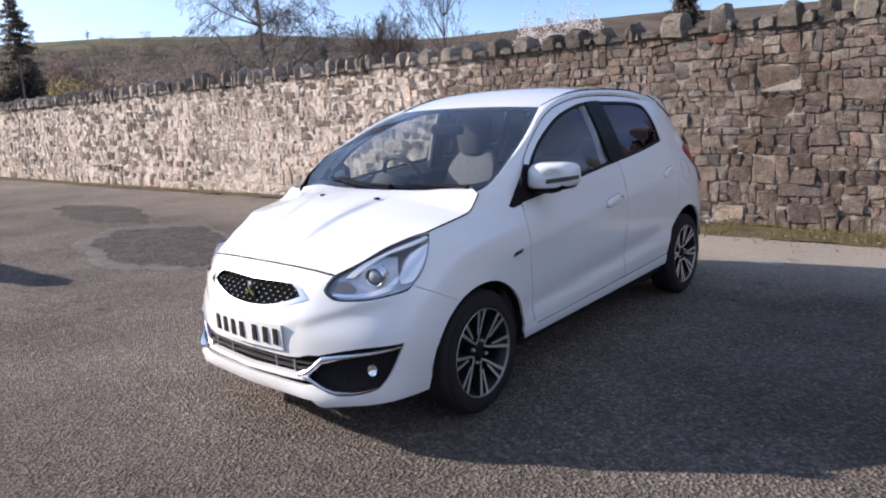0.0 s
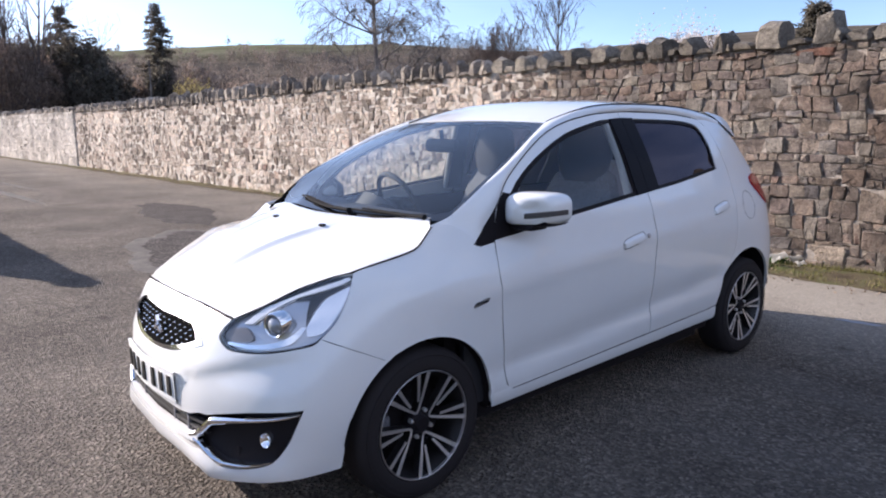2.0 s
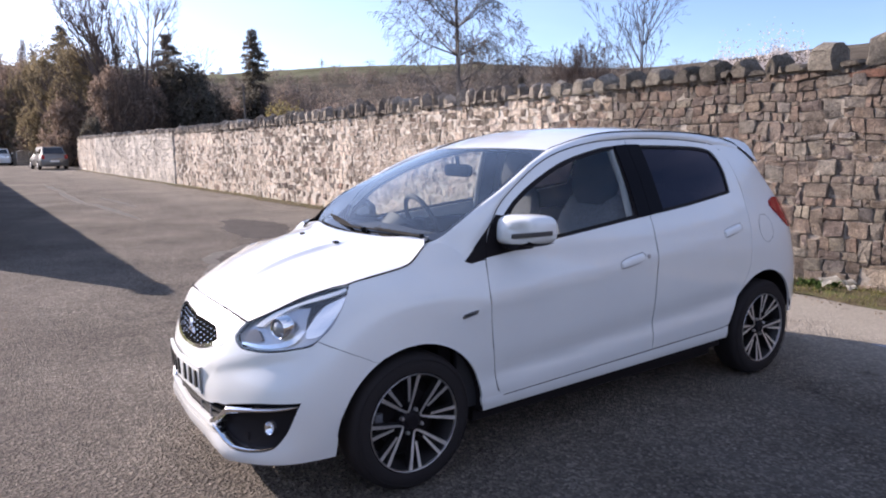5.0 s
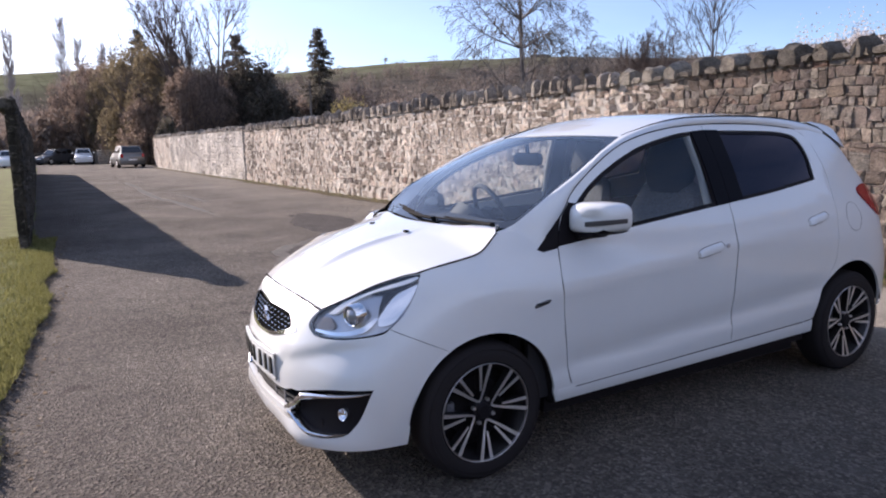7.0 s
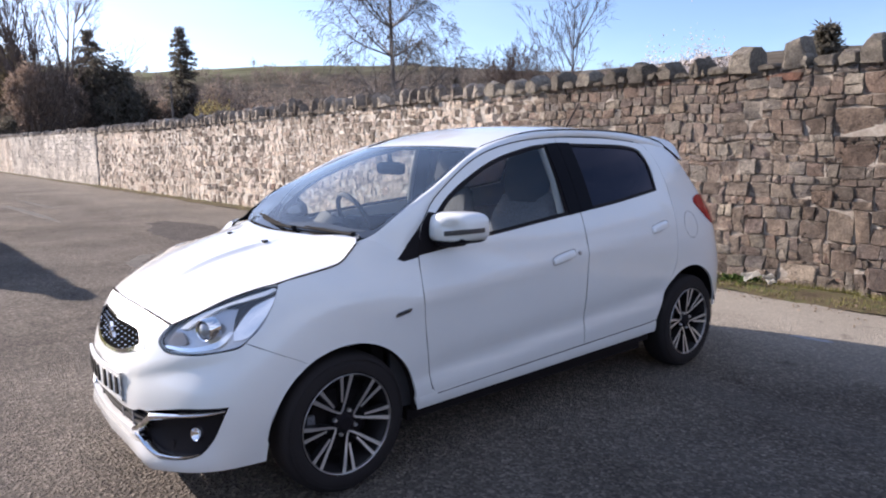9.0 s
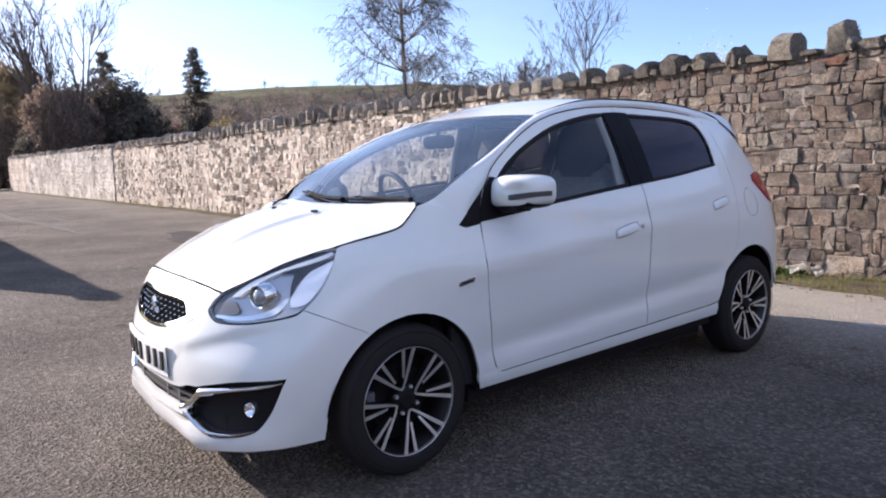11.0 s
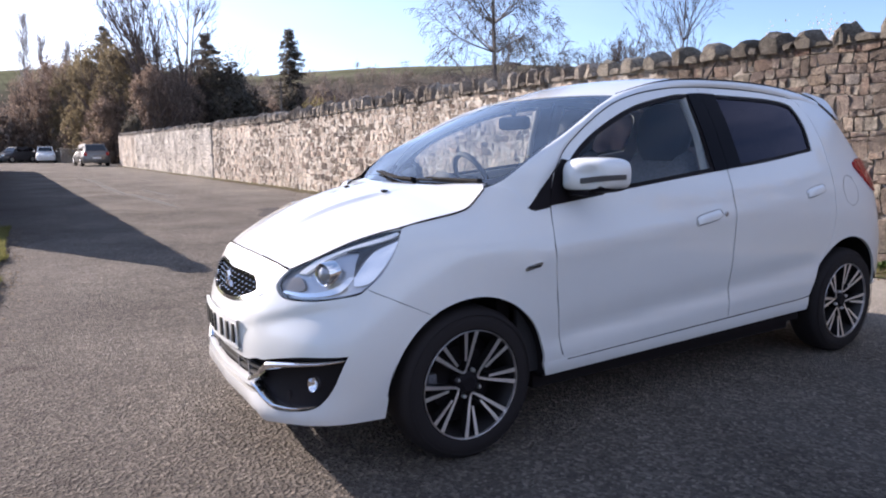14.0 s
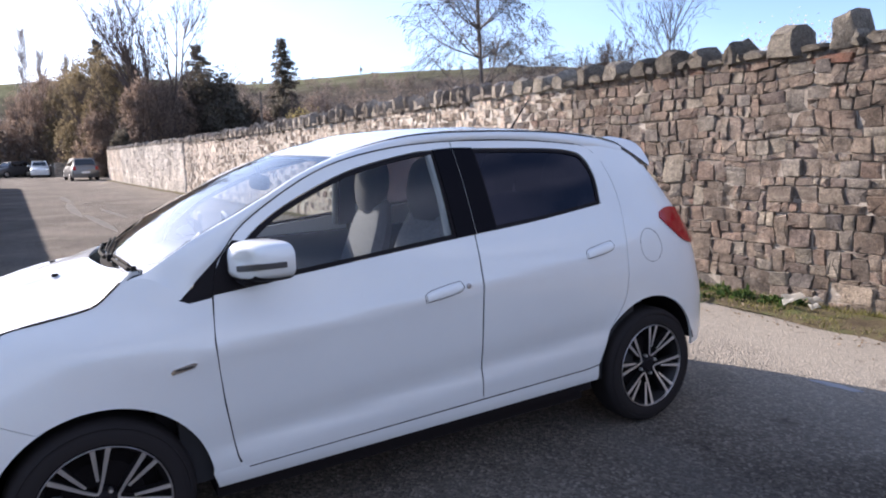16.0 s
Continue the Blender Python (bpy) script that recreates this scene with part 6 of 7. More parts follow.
def unit():
    while True:
        v = Vector((random.uniform(-1, 1), random.uniform(-1, 1), random.uniform(-1, 1)))
        if 0.05 < v.length < 1:
            return v.normalized()


def grow(tw, p, d, length, radius, level, spec):
    """One limb and, by spec, its side limbs."""
    n = spec["steps"][level]
    pts, rad = [p.copy()], [radius]
    d = d.normalized()
    kids = []
    for i in range(n):
        d = (d + unit() * spec["wander"][level] + Vector((0, 0, spec["lift"][level]))).normalized()
        p = p + d * (length / n)
        pts.append(p.copy())
        t = (i + 1) / n
        rad.append(max(radius * (1 - 0.82 * t), spec["thin"]))
        if level + 1 < len(spec["steps"]) and t >= spec["bare"][level]:
            kids.append((p.copy(), d.copy(), t))
    tw.tube(pts, rad, 6 if level == 0 else (4 if level < 3 else 3))
    if level + 1 >= len(spec["steps"]):
        return
    for _ in range(spec["kids"][level]):
        q, e, t = random.choice(kids)
        side = (e.orthogonal().normalized())
        side = Matrix.Rotation(random.uniform(0, math.tau), 3, e) @ side
        fan = radians(random.uniform(*spec["fan"][level]))
        out = e * math.cos(fan) + side * math.sin(fan)
        grow(tw, q, out, length * spec["short"][level] * random.uniform(0.65, 1.15) * (1.15 - 0.55 * t), radius * spec.get("taper", 0.48) * (1.2 - 0.6 * t), level + 1, spec)


def spot(az, r):
    x, y = EYE_X + r * math.sin(radians(az)), EYE_Y + r * math.cos(radians(az))
    return Vector((x, y, land_height(x, y) - 0.05))


BIRCH = dict(taper=0.36, steps=(10, 6, 5, 6), wander=(0.025, 0.15, 0.22, 0.14), lift=(0.10, 0.08, -0.02, -0.28), bare=(0.18, 0.2, 0.1, 0), kids=(70, 14, 11), fan=((45, 78), (30, 65), (20, 60)), short=(0.28, 0.50, 0.62), thin=0.0095)
BUSHY = dict(steps=(6, 7, 6, 4), wander=(0.03, 0.11, 0.16, 0.2), lift=(0.08, 0.12, 0.08, 0.03), bare=(0.30, 0.2, 0.2, 0), kids=(12, 9, 5), fan=((15, 42), (22, 48), (25, 55)), short=(0.75, 0.50, 0.45), thin=0.008)
FANNED = dict(taper=0.40, steps=(8, 7, 6, 4), wander=(0.02, 0.06, 0.12, 0.18), lift=(0.08, 0.09, 0.06, 0.04), bare=(0.42, 0.25, 0.2, 0), kids=(20, 9, 5), fan=((20, 48), (22, 45), (25, 50)), short=(0.60, 0.42, 0.45), thin=0.008)
UPSWEPT = dict(spread=0.50, steps=(8, 8, 6, 4), wander=(0.035, 0.07, 0.12, 0.2), lift=(0.045, 0.09, 0.08, 0.03), bare=(0.25, 0.25, 0.2, 0), kids=(8, 8, 5), fan=((16, 40), (18, 45), (25, 50)), short=(0.60, 0.42, 0.42), thin=0.013)
POPLAR = dict(steps=(44, 6, 5), wander=(0.02, 0.07, 0.14), lift=(0.12, 0.26, 0.18), bare=(0.12, 0.1, 0), kids=(100, 14), fan=((28, 55), (18, 40)), short=(0.17, 0.5), thin=0.015)
SHRUB = dict(steps=(5, 5, 4), wander=(0.12, 0.2, 0.25), lift=(0.08, 0.05, 0.02), bare=(0.2, 0.15, 0), kids=(8, 6), fan=((18, 55), (25, 60)), short=(0.6, 0.55), thin=0.007)


def bare_tree(az, r, height, spec, bark, label, trunk_r=0.16, stems=1, trunk_share=1.0, name="bare_tree", twigs=None):
    base = spot(az, r)
    tree = new(name, None)
    tree.location = base
    tagged(tree, label, "tree")
    trunk, crown = Twigs(), Twigs()
    for k in range(stems):
        lean = unit() * (0.012 if stems == 1 else spec.get("spread", 0.42))
        d = Vector((lean.x, lean.y, 1)).normalized()
        n = spec["steps"][0]
        start = Vector((0, 0, 0)) + Vector((lean.x, lean.y, 0)) * (0 if stems == 1 or "spread" in spec else 0.5)
        only = dict(spec)
        grow(crown, start, d, height * trunk_share * random.uniform(0.86, 1.0) if stems > 1 else height * trunk_share, trunk_r * (1 if stems == 1 else 0.6), 0, only)
    trunk.tube([Vector((0, 0, -0.3)), Vector((0, 0, 0.4)), Vector((0.02, 0, height * 0.14))], [trunk_r * 1.35, trunk_r * 1.12, trunk_r * 0.98], 10)
    trunk.mesh("trunk", bark, tree)
    crown.mesh("crown", twigs or (TWIG if bark is BARK else BIRCH_BARK), tree)
    return tree


def conifer(az, r, height, width, label, dense=1.0):
    base = spot(az, r)
    tree = new("conifer_tree", None)
    tree.location = base
    tagged(tree, label, "tree")
    trunk = Twigs()
    trunk.tube([Vector((0, 0, -0.3)), Vector((0, 0, height * 0.5)), Vector((0, 0, height * 0.98))], [0.22, 0.13, 0.02], 8)
    c = trunk
    rng = np.random.default_rng(int(height * 100 + az * 7))
    at, way = [], []
    z = height * 0.05
    while z < height * 0.985:
        t = z / height
        reach = width * (1 - t) ** 0.8 * random.uniform(0.5, 1.1) + 0.16
        for _ in range(random.randint(4, 7)):
            a = random.uniform(0, math.tau)
            out = reach * random.uniform(0.5, 1.15)
            d = Vector((math.cos(a), math.sin(a), 0))
            pts = [Vector((0, 0, z)) + d * out * s + Vector((0, 0, -0.22 * out * s + 0.24 * out * s * s)) for s in (0, 0.5, 1)]
            c.tube(pts, [0.03, 0.02, 0.008], 3)
            n = int(out * 46 * dense) + 14
            s = rng.random(n) ** 0.7
            p = np.array(pts[0])[None] * (1 - s)[:, None] + np.array(pts[2])[None] * s[:, None] + np.array([0, 0, -0.10 * out]) * s[:, None] + rng.normal(size=(n, 3)) * 0.06
            at.append(p)
            way.append(np.array(d)[None] * 0.7 + rng.normal(size=(n, 3)) * 0.5 + np.array([0, 0, -0.15]))
        z += random.uniform(0.14, 0.28) * (0.6 + height / 22)
    at, way = np.concatenate(at), np.concatenate(way)
    crown = leaf_cloud("crown", at, way, rng.uniform(0.12, 0.32, len(at)), rng.uniform(0.02, 0.05, len(at)), NEEDLES, tree)
    c.mesh("trunk", BARK, tree)
    return tree


def leafy(name, az, r, height, width, mat, label, count=2600, leaf=0.20, spec=SHRUB, stems=7, category="tree", slim=0.3):
    """A bushy tree or shrub: forked stems and a ragged crown of small leaf tufts with gaps."""
    tree = new(name, None)
    tree.location = spot(az, r)
    tagged(tree, label, category)
    tw = Twigs()
    for _ in range(stems):
        lean = unit()
        grow(tw, Vector((lean.x * width * 0.15, lean.y * width * 0.15, -0.1)), Vector((lean.x * 0.5, lean.y * 0.5, 1)), height * random.uniform(0.6, 0.9), 0.07, 0, spec)
    tw.mesh("stem_tangle", TWIG, tree)
    rng = np.random.default_rng(int(az * 131 + r * 17 + 5000))
    n = 130
    lump = np.stack([rng.normal(0, 0.45, n) * width, rng.normal(0, 0.45, n) * width, height * rng.uniform(0.06, 0.92, n)], axis=1)
    size = rng.uniform(0.3, 1.0, n) * (0.45 + 0.14 * width)
    k = rng.integers(0, n, count)
    out = rng.normal(size=(count, 3))
    out /= np.linalg.norm(out, axis=1, keepdims=True)
    at = lump[k] + out * np.array([1.0, 1.0, 1.7]) * (size[k] * rng.random(count) ** 0.7 * np.where(rng.random(count) < 0.25, 2.0, 1.0))[:, None]
    limit = width * (1.08 - 0.6 * np.clip(at[:, 2] / height, 0, 1) ** 2)
    keep = (np.hypot(at[:, 0], at[:, 1]) < limit) & (at[:, 2] > 0.02)
    at = at[keep]
    way = rng.normal(size=at.shape) + np.array([0, 0, 0.4 if slim > 0.2 else 1.1])
    leaf_cloud("crown", at, way, leaf * rng.uniform(0.5, 1.3, len(at)), leaf * slim * rng.uniform(0.7, 1.3, len(at)), mat, tree)
    return tree


def trees():
    random.seed(11)
    bare_tree(36.2, 45, 17.0, BIRCH, BIRCH_BARK, "tall bare birch with fine drooping twigs behind the wall", 0.19, name="birch_tree")
    random.seed(5)
    bare_tree(45.6, 48, 9.4, BUSHY, BARK, "bushy bare tree with many thin upright stems", 0.09, 7, 0.60)
    random.seed(23)
    bare_tree(50.2, 44, 11.5, FANNED, BARK, "slender bare tree with limbs fanned upward behind the stone wall", 0.085, 1, 0.80)
    random.seed(31)
    bare_tree(11.7, 60, 12.6, UPSWEPT, BARK, "large bare tree with long upswept limbs among evergreens", 0.30, 8, 0.92)
    random.seed(61)
    for az, r, h in ((2.1, 110, 16.5), (3.2, 112, 14.2), (-1.2, 108, 14.6), (4.6, 114, 13.6), (5.4, 104, 12.6)):
        bare_tree(az, r, h, POPLAR, BIRCH_BARK, "tall feathery leafless poplar beyond the lane", 0.16, name="poplar_tree", twigs=PALE_TWIG)
    random.seed(41)
    conifer(20.1, 70, 12.2, 3.7, "tall narrow dark conifer standing alone", 1.3)
    conifer(14.0, 65, 10.9, 4.0, "dark conifer with a pointed top", 1.3)
    conifer(16.2, 67, 7.4, 2.6, "small pointed dark conifer beside the evergreens", 1.3)
    conifer(7.2, 74, 12.4, 4.4, "tall ragged dark conifer in the thicket", 1.3)
    conifer(8.9, 74, 9.6, 4.2, "dark conifer half hidden in the thicket", 1.0)
    conifer(5.6, 84, 9.4, 4.2, "broad dark conifer at the thicket edge", 1.0)
    conifer(41.0, 62, 7.3, 1.3, "small conifer on the slope beyond the wall", 0.9)
    conifer(67.9, 26, 5.1, 1.5, "dark bushy conifer top above the wall coping", 1.6)
    random.seed(51)
    dark, brown = "dense dark evergreen mass", "brown leafless thicket shrub"
    for az, r, h, w in ((14.9, 63, 8.8, 2.9), (12.9, 64, 8.2, 2.6), (17.0, 66, 6.4, 2.1), (20.2, 68, 6.6, 1.9), (15.6, 60, 5.6, 2.4)):
        leafy("evergreen_shrub", az, r, h, w, NEEDLES, dark, 15000, 0.26)
    for az, r, h, w in ((6.6, 70, 10.6, 3.2), (5.2, 76, 9.4, 3.0), (8.3, 64, 9.2, 2.9), (9.8, 62, 7.6, 2.5)):
        leafy("olive_shrub", az, r, h, w, OLIVE, "broad olive-brown tree with early foliage", 22000, 0.30, stems=10, slim=0.14)
    for az, r, h, w in ((3.1, 80, 9.6, 3.2), (10.6, 58, 7.2, 2.8), (0.8, 82, 4.6, 2.6), (-1.4, 84, 3.2, 2.6), (2.0, 88, 8.2, 2.9), (11.8, 60, 6.8, 2.6), (18.3, 68, 5.0, 2.4), (4.4, 84, 10.0, 3.2), (-3.4, 80, 3.2, 3.0), (5.8, 74, 5.4, 2.8), (7.4, 62, 5.0, 2.5), (-5.4, 78, 3.4, 3.0)):
        leafy("russet_shrub", az, r, h, w, RUSSET, brown, 17000, 0.34, stems=12, slim=0.11)
    leafy("russet_shrub", 22.9, 66, 6.6, 2.3, RUSSET, "round bare brown tree on the slope", 9000, 0.30, stems=12, slim=0.09)
    leafy("russet_shrub", 25.5, 70, 5.4, 2.8, RUSSET, brown, 9000, 0.32, stems=10, slim=0.1)
    leafy("russet_shrub", 28.8, 72, 5.2, 2.8, RUSSET, brown, 9000, 0.32, stems=10, slim=0.1)
    leafy("yellow_shrub", 22.4, 40, 3.9, 1.6, STRAW, "straw-yellow shrub behind the wall", 5000, 0.13, category="shrub")
    leafy("blossom_shrub", 56.8, 27.5, 4.55, 1.3, BLOSSOM, "pale pink blossoming shrub behind the wall", 12000, 0.09, stems=3, category="shrub")
    leafy("blossom_shrub", 60.0, 27, 4.85, 1.5, BLOSSOM, "pale pink blossoming shrub behind the wall", 15000, 0.09, stems=3, category="shrub")
    leafy("ivy_mass", 8.6, 52, 3.3, 0.9, NEEDLES, "dark ivy grown over the wall end", 7000, 0.15, category="ivy")


def far_woods():
    """Brown winter woods on the slope below the ridge and a few trees along the crest."""
    rng = np.random.default_rng(77)
    random.seed(77)
    tw, at, way, size = Twigs(), [], [], []

    def clump(p, h, n, leaf):
        at.append(np.array(p)[None] + np.stack([rng.normal(0, 0.27, n) * h, rng.normal(0, 0.27, n) * h, h * rng.uniform(0.02, 0.95, n) ** 0.8], axis=1))
        way.append(rng.normal(size=(n, 3)) + np.array([0, 0, 1.2]))
        size.append(rng.uniform(0.5, 1.4, n) * leaf)

    for _ in range(1100):
        az, r = random.uniform(-8, 62), 78 + 270 * random.random() ** 1.2
        p = spot(az, r)
        if (p.z > 27 and random.random() < 0.95) or (az < 3.5 and p.z > 7):
            continue
        h = random.uniform(2.5, 5.5)
        d = Vector((random.uniform(-0.1, 0.1), random.uniform(-0.1, 0.1), 1))
        tw.tube([p, p + d * h * 0.7], [0.10, 0.03], 3)
        clump(p, h, 190, 0.6)
    for _ in range(16):
        az, r = random.uniform(12, 42), random.uniform(396, 412)
        p = spot(az, r)
        h = random.choice((2.2, 3.0, 3.6, 7.0))
        tw.tube([p, p + Vector((0, 0, h))], [0.25, 0.1], 4)
        clump(p + Vector((0, 0, h * 0.35)), min(h, 3.6) * 0.75, 160, 0.6)
    wood = new("far_woods", None)
    tagged(wood, "brown leafless woods on the far hillside", "woods", kind="stuff")
    tw.mesh("stems", TWIG, wood)
    at, way, size = np.concatenate(at), np.concatenate(way), np.concatenate(size)
    leaf_cloud("twig_crowns", at, way, size, size * 0.16, WOODS, wood)
    # a thicket behind the camera, which the windows mirror
    random.seed(78)
    tw, lf = Twigs(), Twigs()
    for k in range(60):
        az, r = random.uniform(120, 262), random.uniform(24, 34)
        p = spot(az, r)
        h = random.uniform(3.5, 6.5)
        tw.tube([p, p + Vector((random.uniform(-0.6, 0.6), random.uniform(-0.6, 0.6), h))], [0.12, 0.03], 4)
        for _ in range(260):
            q = p + Vector((random.gauss(0, 0.26) * h, random.gauss(0, 0.26) * h, h * random.uniform(0.05, 1.0)))
            lf.leaf(q, unit(), random.uniform(0.3, 0.6), 0.10)
    belt = new("hedgerow_trees", None)
    tagged(belt, "brown hedgerow trees across the lane", "hedgerow", kind="stuff")
    tw.mesh("stems", TWIG, belt)
    lf.mesh("twig_crowns", OLIVE, belt)


def barn():
    p = spot(37.4, 398)
    shed = new("barn", None)
    shed.location = p
    tagged(shed, "small dark barn on the far ridge", "barn")
    bm = bmesh.new()
    add_box(bm, (-4.5, -3, -1), (4.5, 3, 2.2))
    part("wall", bm, BARK, shed, smooth=False)
    bm = bmesh.new()
    add_loft(bm, [[(x, -3.4, 2.0), (x, 0, 3.4), (x, 3.4, 2.0), (x, 0, 3.1)] for x in (-4.8, 4.8)], closed=True)
    part("roof", bm, PLASTIC, shed, smooth=False)


def end_wall(name, label, ax, ay, bx, by, tall, mat):
    """A low rubble wall across the far end of the lane, with uneven stones and a rough top."""
    rng = random.Random(int(ax * 10 + ay))
    a, b = Vector((ax, ay, 0)), Vector((bx, by, 0))
    along = (b - a).normalized()
    out = Vector((along.y, -along.x, 0))
    long = (b - a).length
    wall = new(name, None)
    tagged(wall, label, "wall")
    bm = bmesh.new()
    rows = []
    for k in range(int(long / 0.5) + 2):
        c = a + along * min(k * 0.5, long)
        t = tall + rng.uniform(-0.05, 0.05)
        rows.append([c + out * 0.2 + Vector((0, 0, -0.2)), c + out * 0.2 + Vector((0, 0, t)), c - out * 0.2 + Vector((0, 0, t)), c - out * 0.2 + Vector((0, 0, -0.2))])
    add_loft(bm, rows, closed=True)
    part("core", bm, MORTAR, wall, smooth=False)
    verts, faces, z = [], [], 0.0
    while z < tall - 0.05:
        h, y = rng.uniform(0.14, 0.26), 0.0
        while y < long:
            w = rng.uniform(0.22, 0.5)
            base = len(verts)
            top = min(z + h, tall + 0.06)
            for d, e in ((0.19, 0.0), (0.25 + rng.uniform(0, 0.05), 0.03)):
                verts += [a + along * yy + out * d + Vector((0, 0, zz)) for yy, zz in ((y + e, z + e), (y + w - e, z + e), (y + w - e, top - e), (y + e, top - e))]
            faces += [(base + 4, base + 5, base + 6, base + 7)] + [(base + i, base + (i + 1) % 4, base + 4 + (i + 1) % 4, base + 4 + i) for i in range(4)]
            y += w + 0.02
        z += h + 0.015
    mesh_of("stones", verts, faces, mat, wall)


def pole():
    bm = bmesh.new()
    p = spot(19.4, 36)
    add_tube(bm, [p, p + Vector((0, 0, 4.4))], [0.06, 0.045], 8)
    tagged(part("utility_pole", bm, BARK), "thin wooden pole behind the wall", "pole")


def grass_blades(name, label, count, place, tall, mat=None, seed=3):
    random.seed(seed)
    tw = Twigs()
    for _ in range(count):
        x, y, z = place()
        h = random.uniform(*tall)
        lean = Vector((random.gauss(0, 0.35), random.gauss(0, 0.35), 1)).normalized()
        s = Matrix.Rotation(random.uniform(0, math.tau), 3, "Z") @ Vector((1, 0, 0)) * random.uniform(0.002, 0.0045)
        p = Vector((x, y, z - 0.01))
        b = len(tw.v)
        bend = lean + Vector((lean.x, lean.y, -0.1)) * 0.6
        tw.v += [p - s, p + s, p + lean * h * 0.6 + s * 0.7, p + lean * h * 0.6 - s * 0.7, p + lean * h * 0.6 + bend * h * 0.45]
        tw.f += [(b, b + 1, b + 2, b + 3), (b + 3, b + 2, b + 4)]
    ob = tw.mesh(name, mat or GRASS)
    tagged(ob, label, "grass", kind="stuff")


def grasses():
    def left():
        y = random.uniform(0.0, 9.5)
        x = lane_left(y) + 0.05 - abs(random.gauss(0, 0.5)) * random.choice((0.25, 1.0, 1.4))
        return x, y, 0.035

    def foot():
        y = random.uniform(-3.8, 2.6) if random.random() < 0.75 else random.uniform(2.6, 26)
        t = random.random() ** 0.7
        x = lane_right(y) + 0.02 + (4.08 - lane_right(y)) * t
        if fbm(x, y, 1.3, 9.0) < -0.12 - (0.25 if y < 1.5 else -0.28):
            x = 4.0 + random.uniform(0, 0.06)
        return x, y, 0.02

    grass_blades("lawn_grass", "bright sunlit lawn grass beside the lane", 26000, left, (0.03, 0.075))
    grass_blades("wall_foot_grass", "rough grass along the foot of the wall", 11000, foot, (0.02, 0.08), seed=4)
    random.seed(9)
    tw = Twigs()
    for _ in range(26):
        c = Vector((random.uniform(3.62, 4.0), random.uniform(0.15, 1.6), 0.02))
        for _ in range(38):
            d = (unit() + Vector((0, 0, 0.9))).normalized()
            tw.leaf(c + unit() * 0.05, d, random.uniform(0.03, 0.085), random.uniform(0.009, 0.02))
    tagged(tw.mesh("wall_foot_weeds", WEEDS), "dark green weeds at the foot of the wall", "weeds", kind="stuff")


def leaf_litter():
    """Dry leaf scraps and grit blown against the lawn edge and the foot of the wall."""
    rng = np.random.default_rng(33)
    ys = np.concatenate([rng.uniform(-2.5, 9.0, 800), rng.uniform(-3.5, 22.0, 2000)])
    xs = np.array([lane_left(y) + abs(rng.normal(0, 0.12)) for y in ys[:800]] + [lane_right(y) + 0.1 - abs(rng.normal(0, 0.22)) + (rng.random() < 0.3) * rng.uniform(0, 0.4) for y in ys[800:]])
    at = np.column_stack([xs, ys, np.where(xs > 3.5, 0.045, 0.006)])
    way = rng.normal(size=at.shape) * np.array([1, 1, 0.06])
    long = rng.uniform(0.010, 0.034, len(at))
    tagged(leaf_cloud("leaf_litter", at, way, long, long * 0.35, LEAF_LITTER), "dry brown leaf scraps along the lane edges", "leaf litter", kind="stuff")


def litter():
    random.seed(14)
    white = foliage("white_litter", (0.78, 0.77, 0.75), (0.84, 0.83, 0.81), 0.5)
    for x, y, s, turn in ((3.86, 0.14, 0.10, 100), (3.88, -0.02, 0.075, 70), (3.70, 0.08, 0.05, 130), (3.68, -0.14, 0.05, 80)):
        bm = bmesh.new()
        m = pose(x, y, 0.11 if x > 3 else 0.012, 34 if x > 3 else 4, 18 if x > 3 else 5, turn)
        rows = [[m @ Vector((s * (u - 0.5) * 1.6, s * (v - 0.5), 0.008 * math.sin(u * 5 + v * 3) + 0.010 * v)) for u in np.linspace(0, 1, 6)] for v in np.linspace(0, 1, 5)]
        add_loft(bm, rows)
        low = [[p - Vector((0, 0, 0.004)) for p in row] for row in rows]
        add_loft(bm, low)
        tagged(part("litter_scrap", bm, white), "crumpled white litter scrap on the wall-foot grass", "litter", "scraps by the wall")


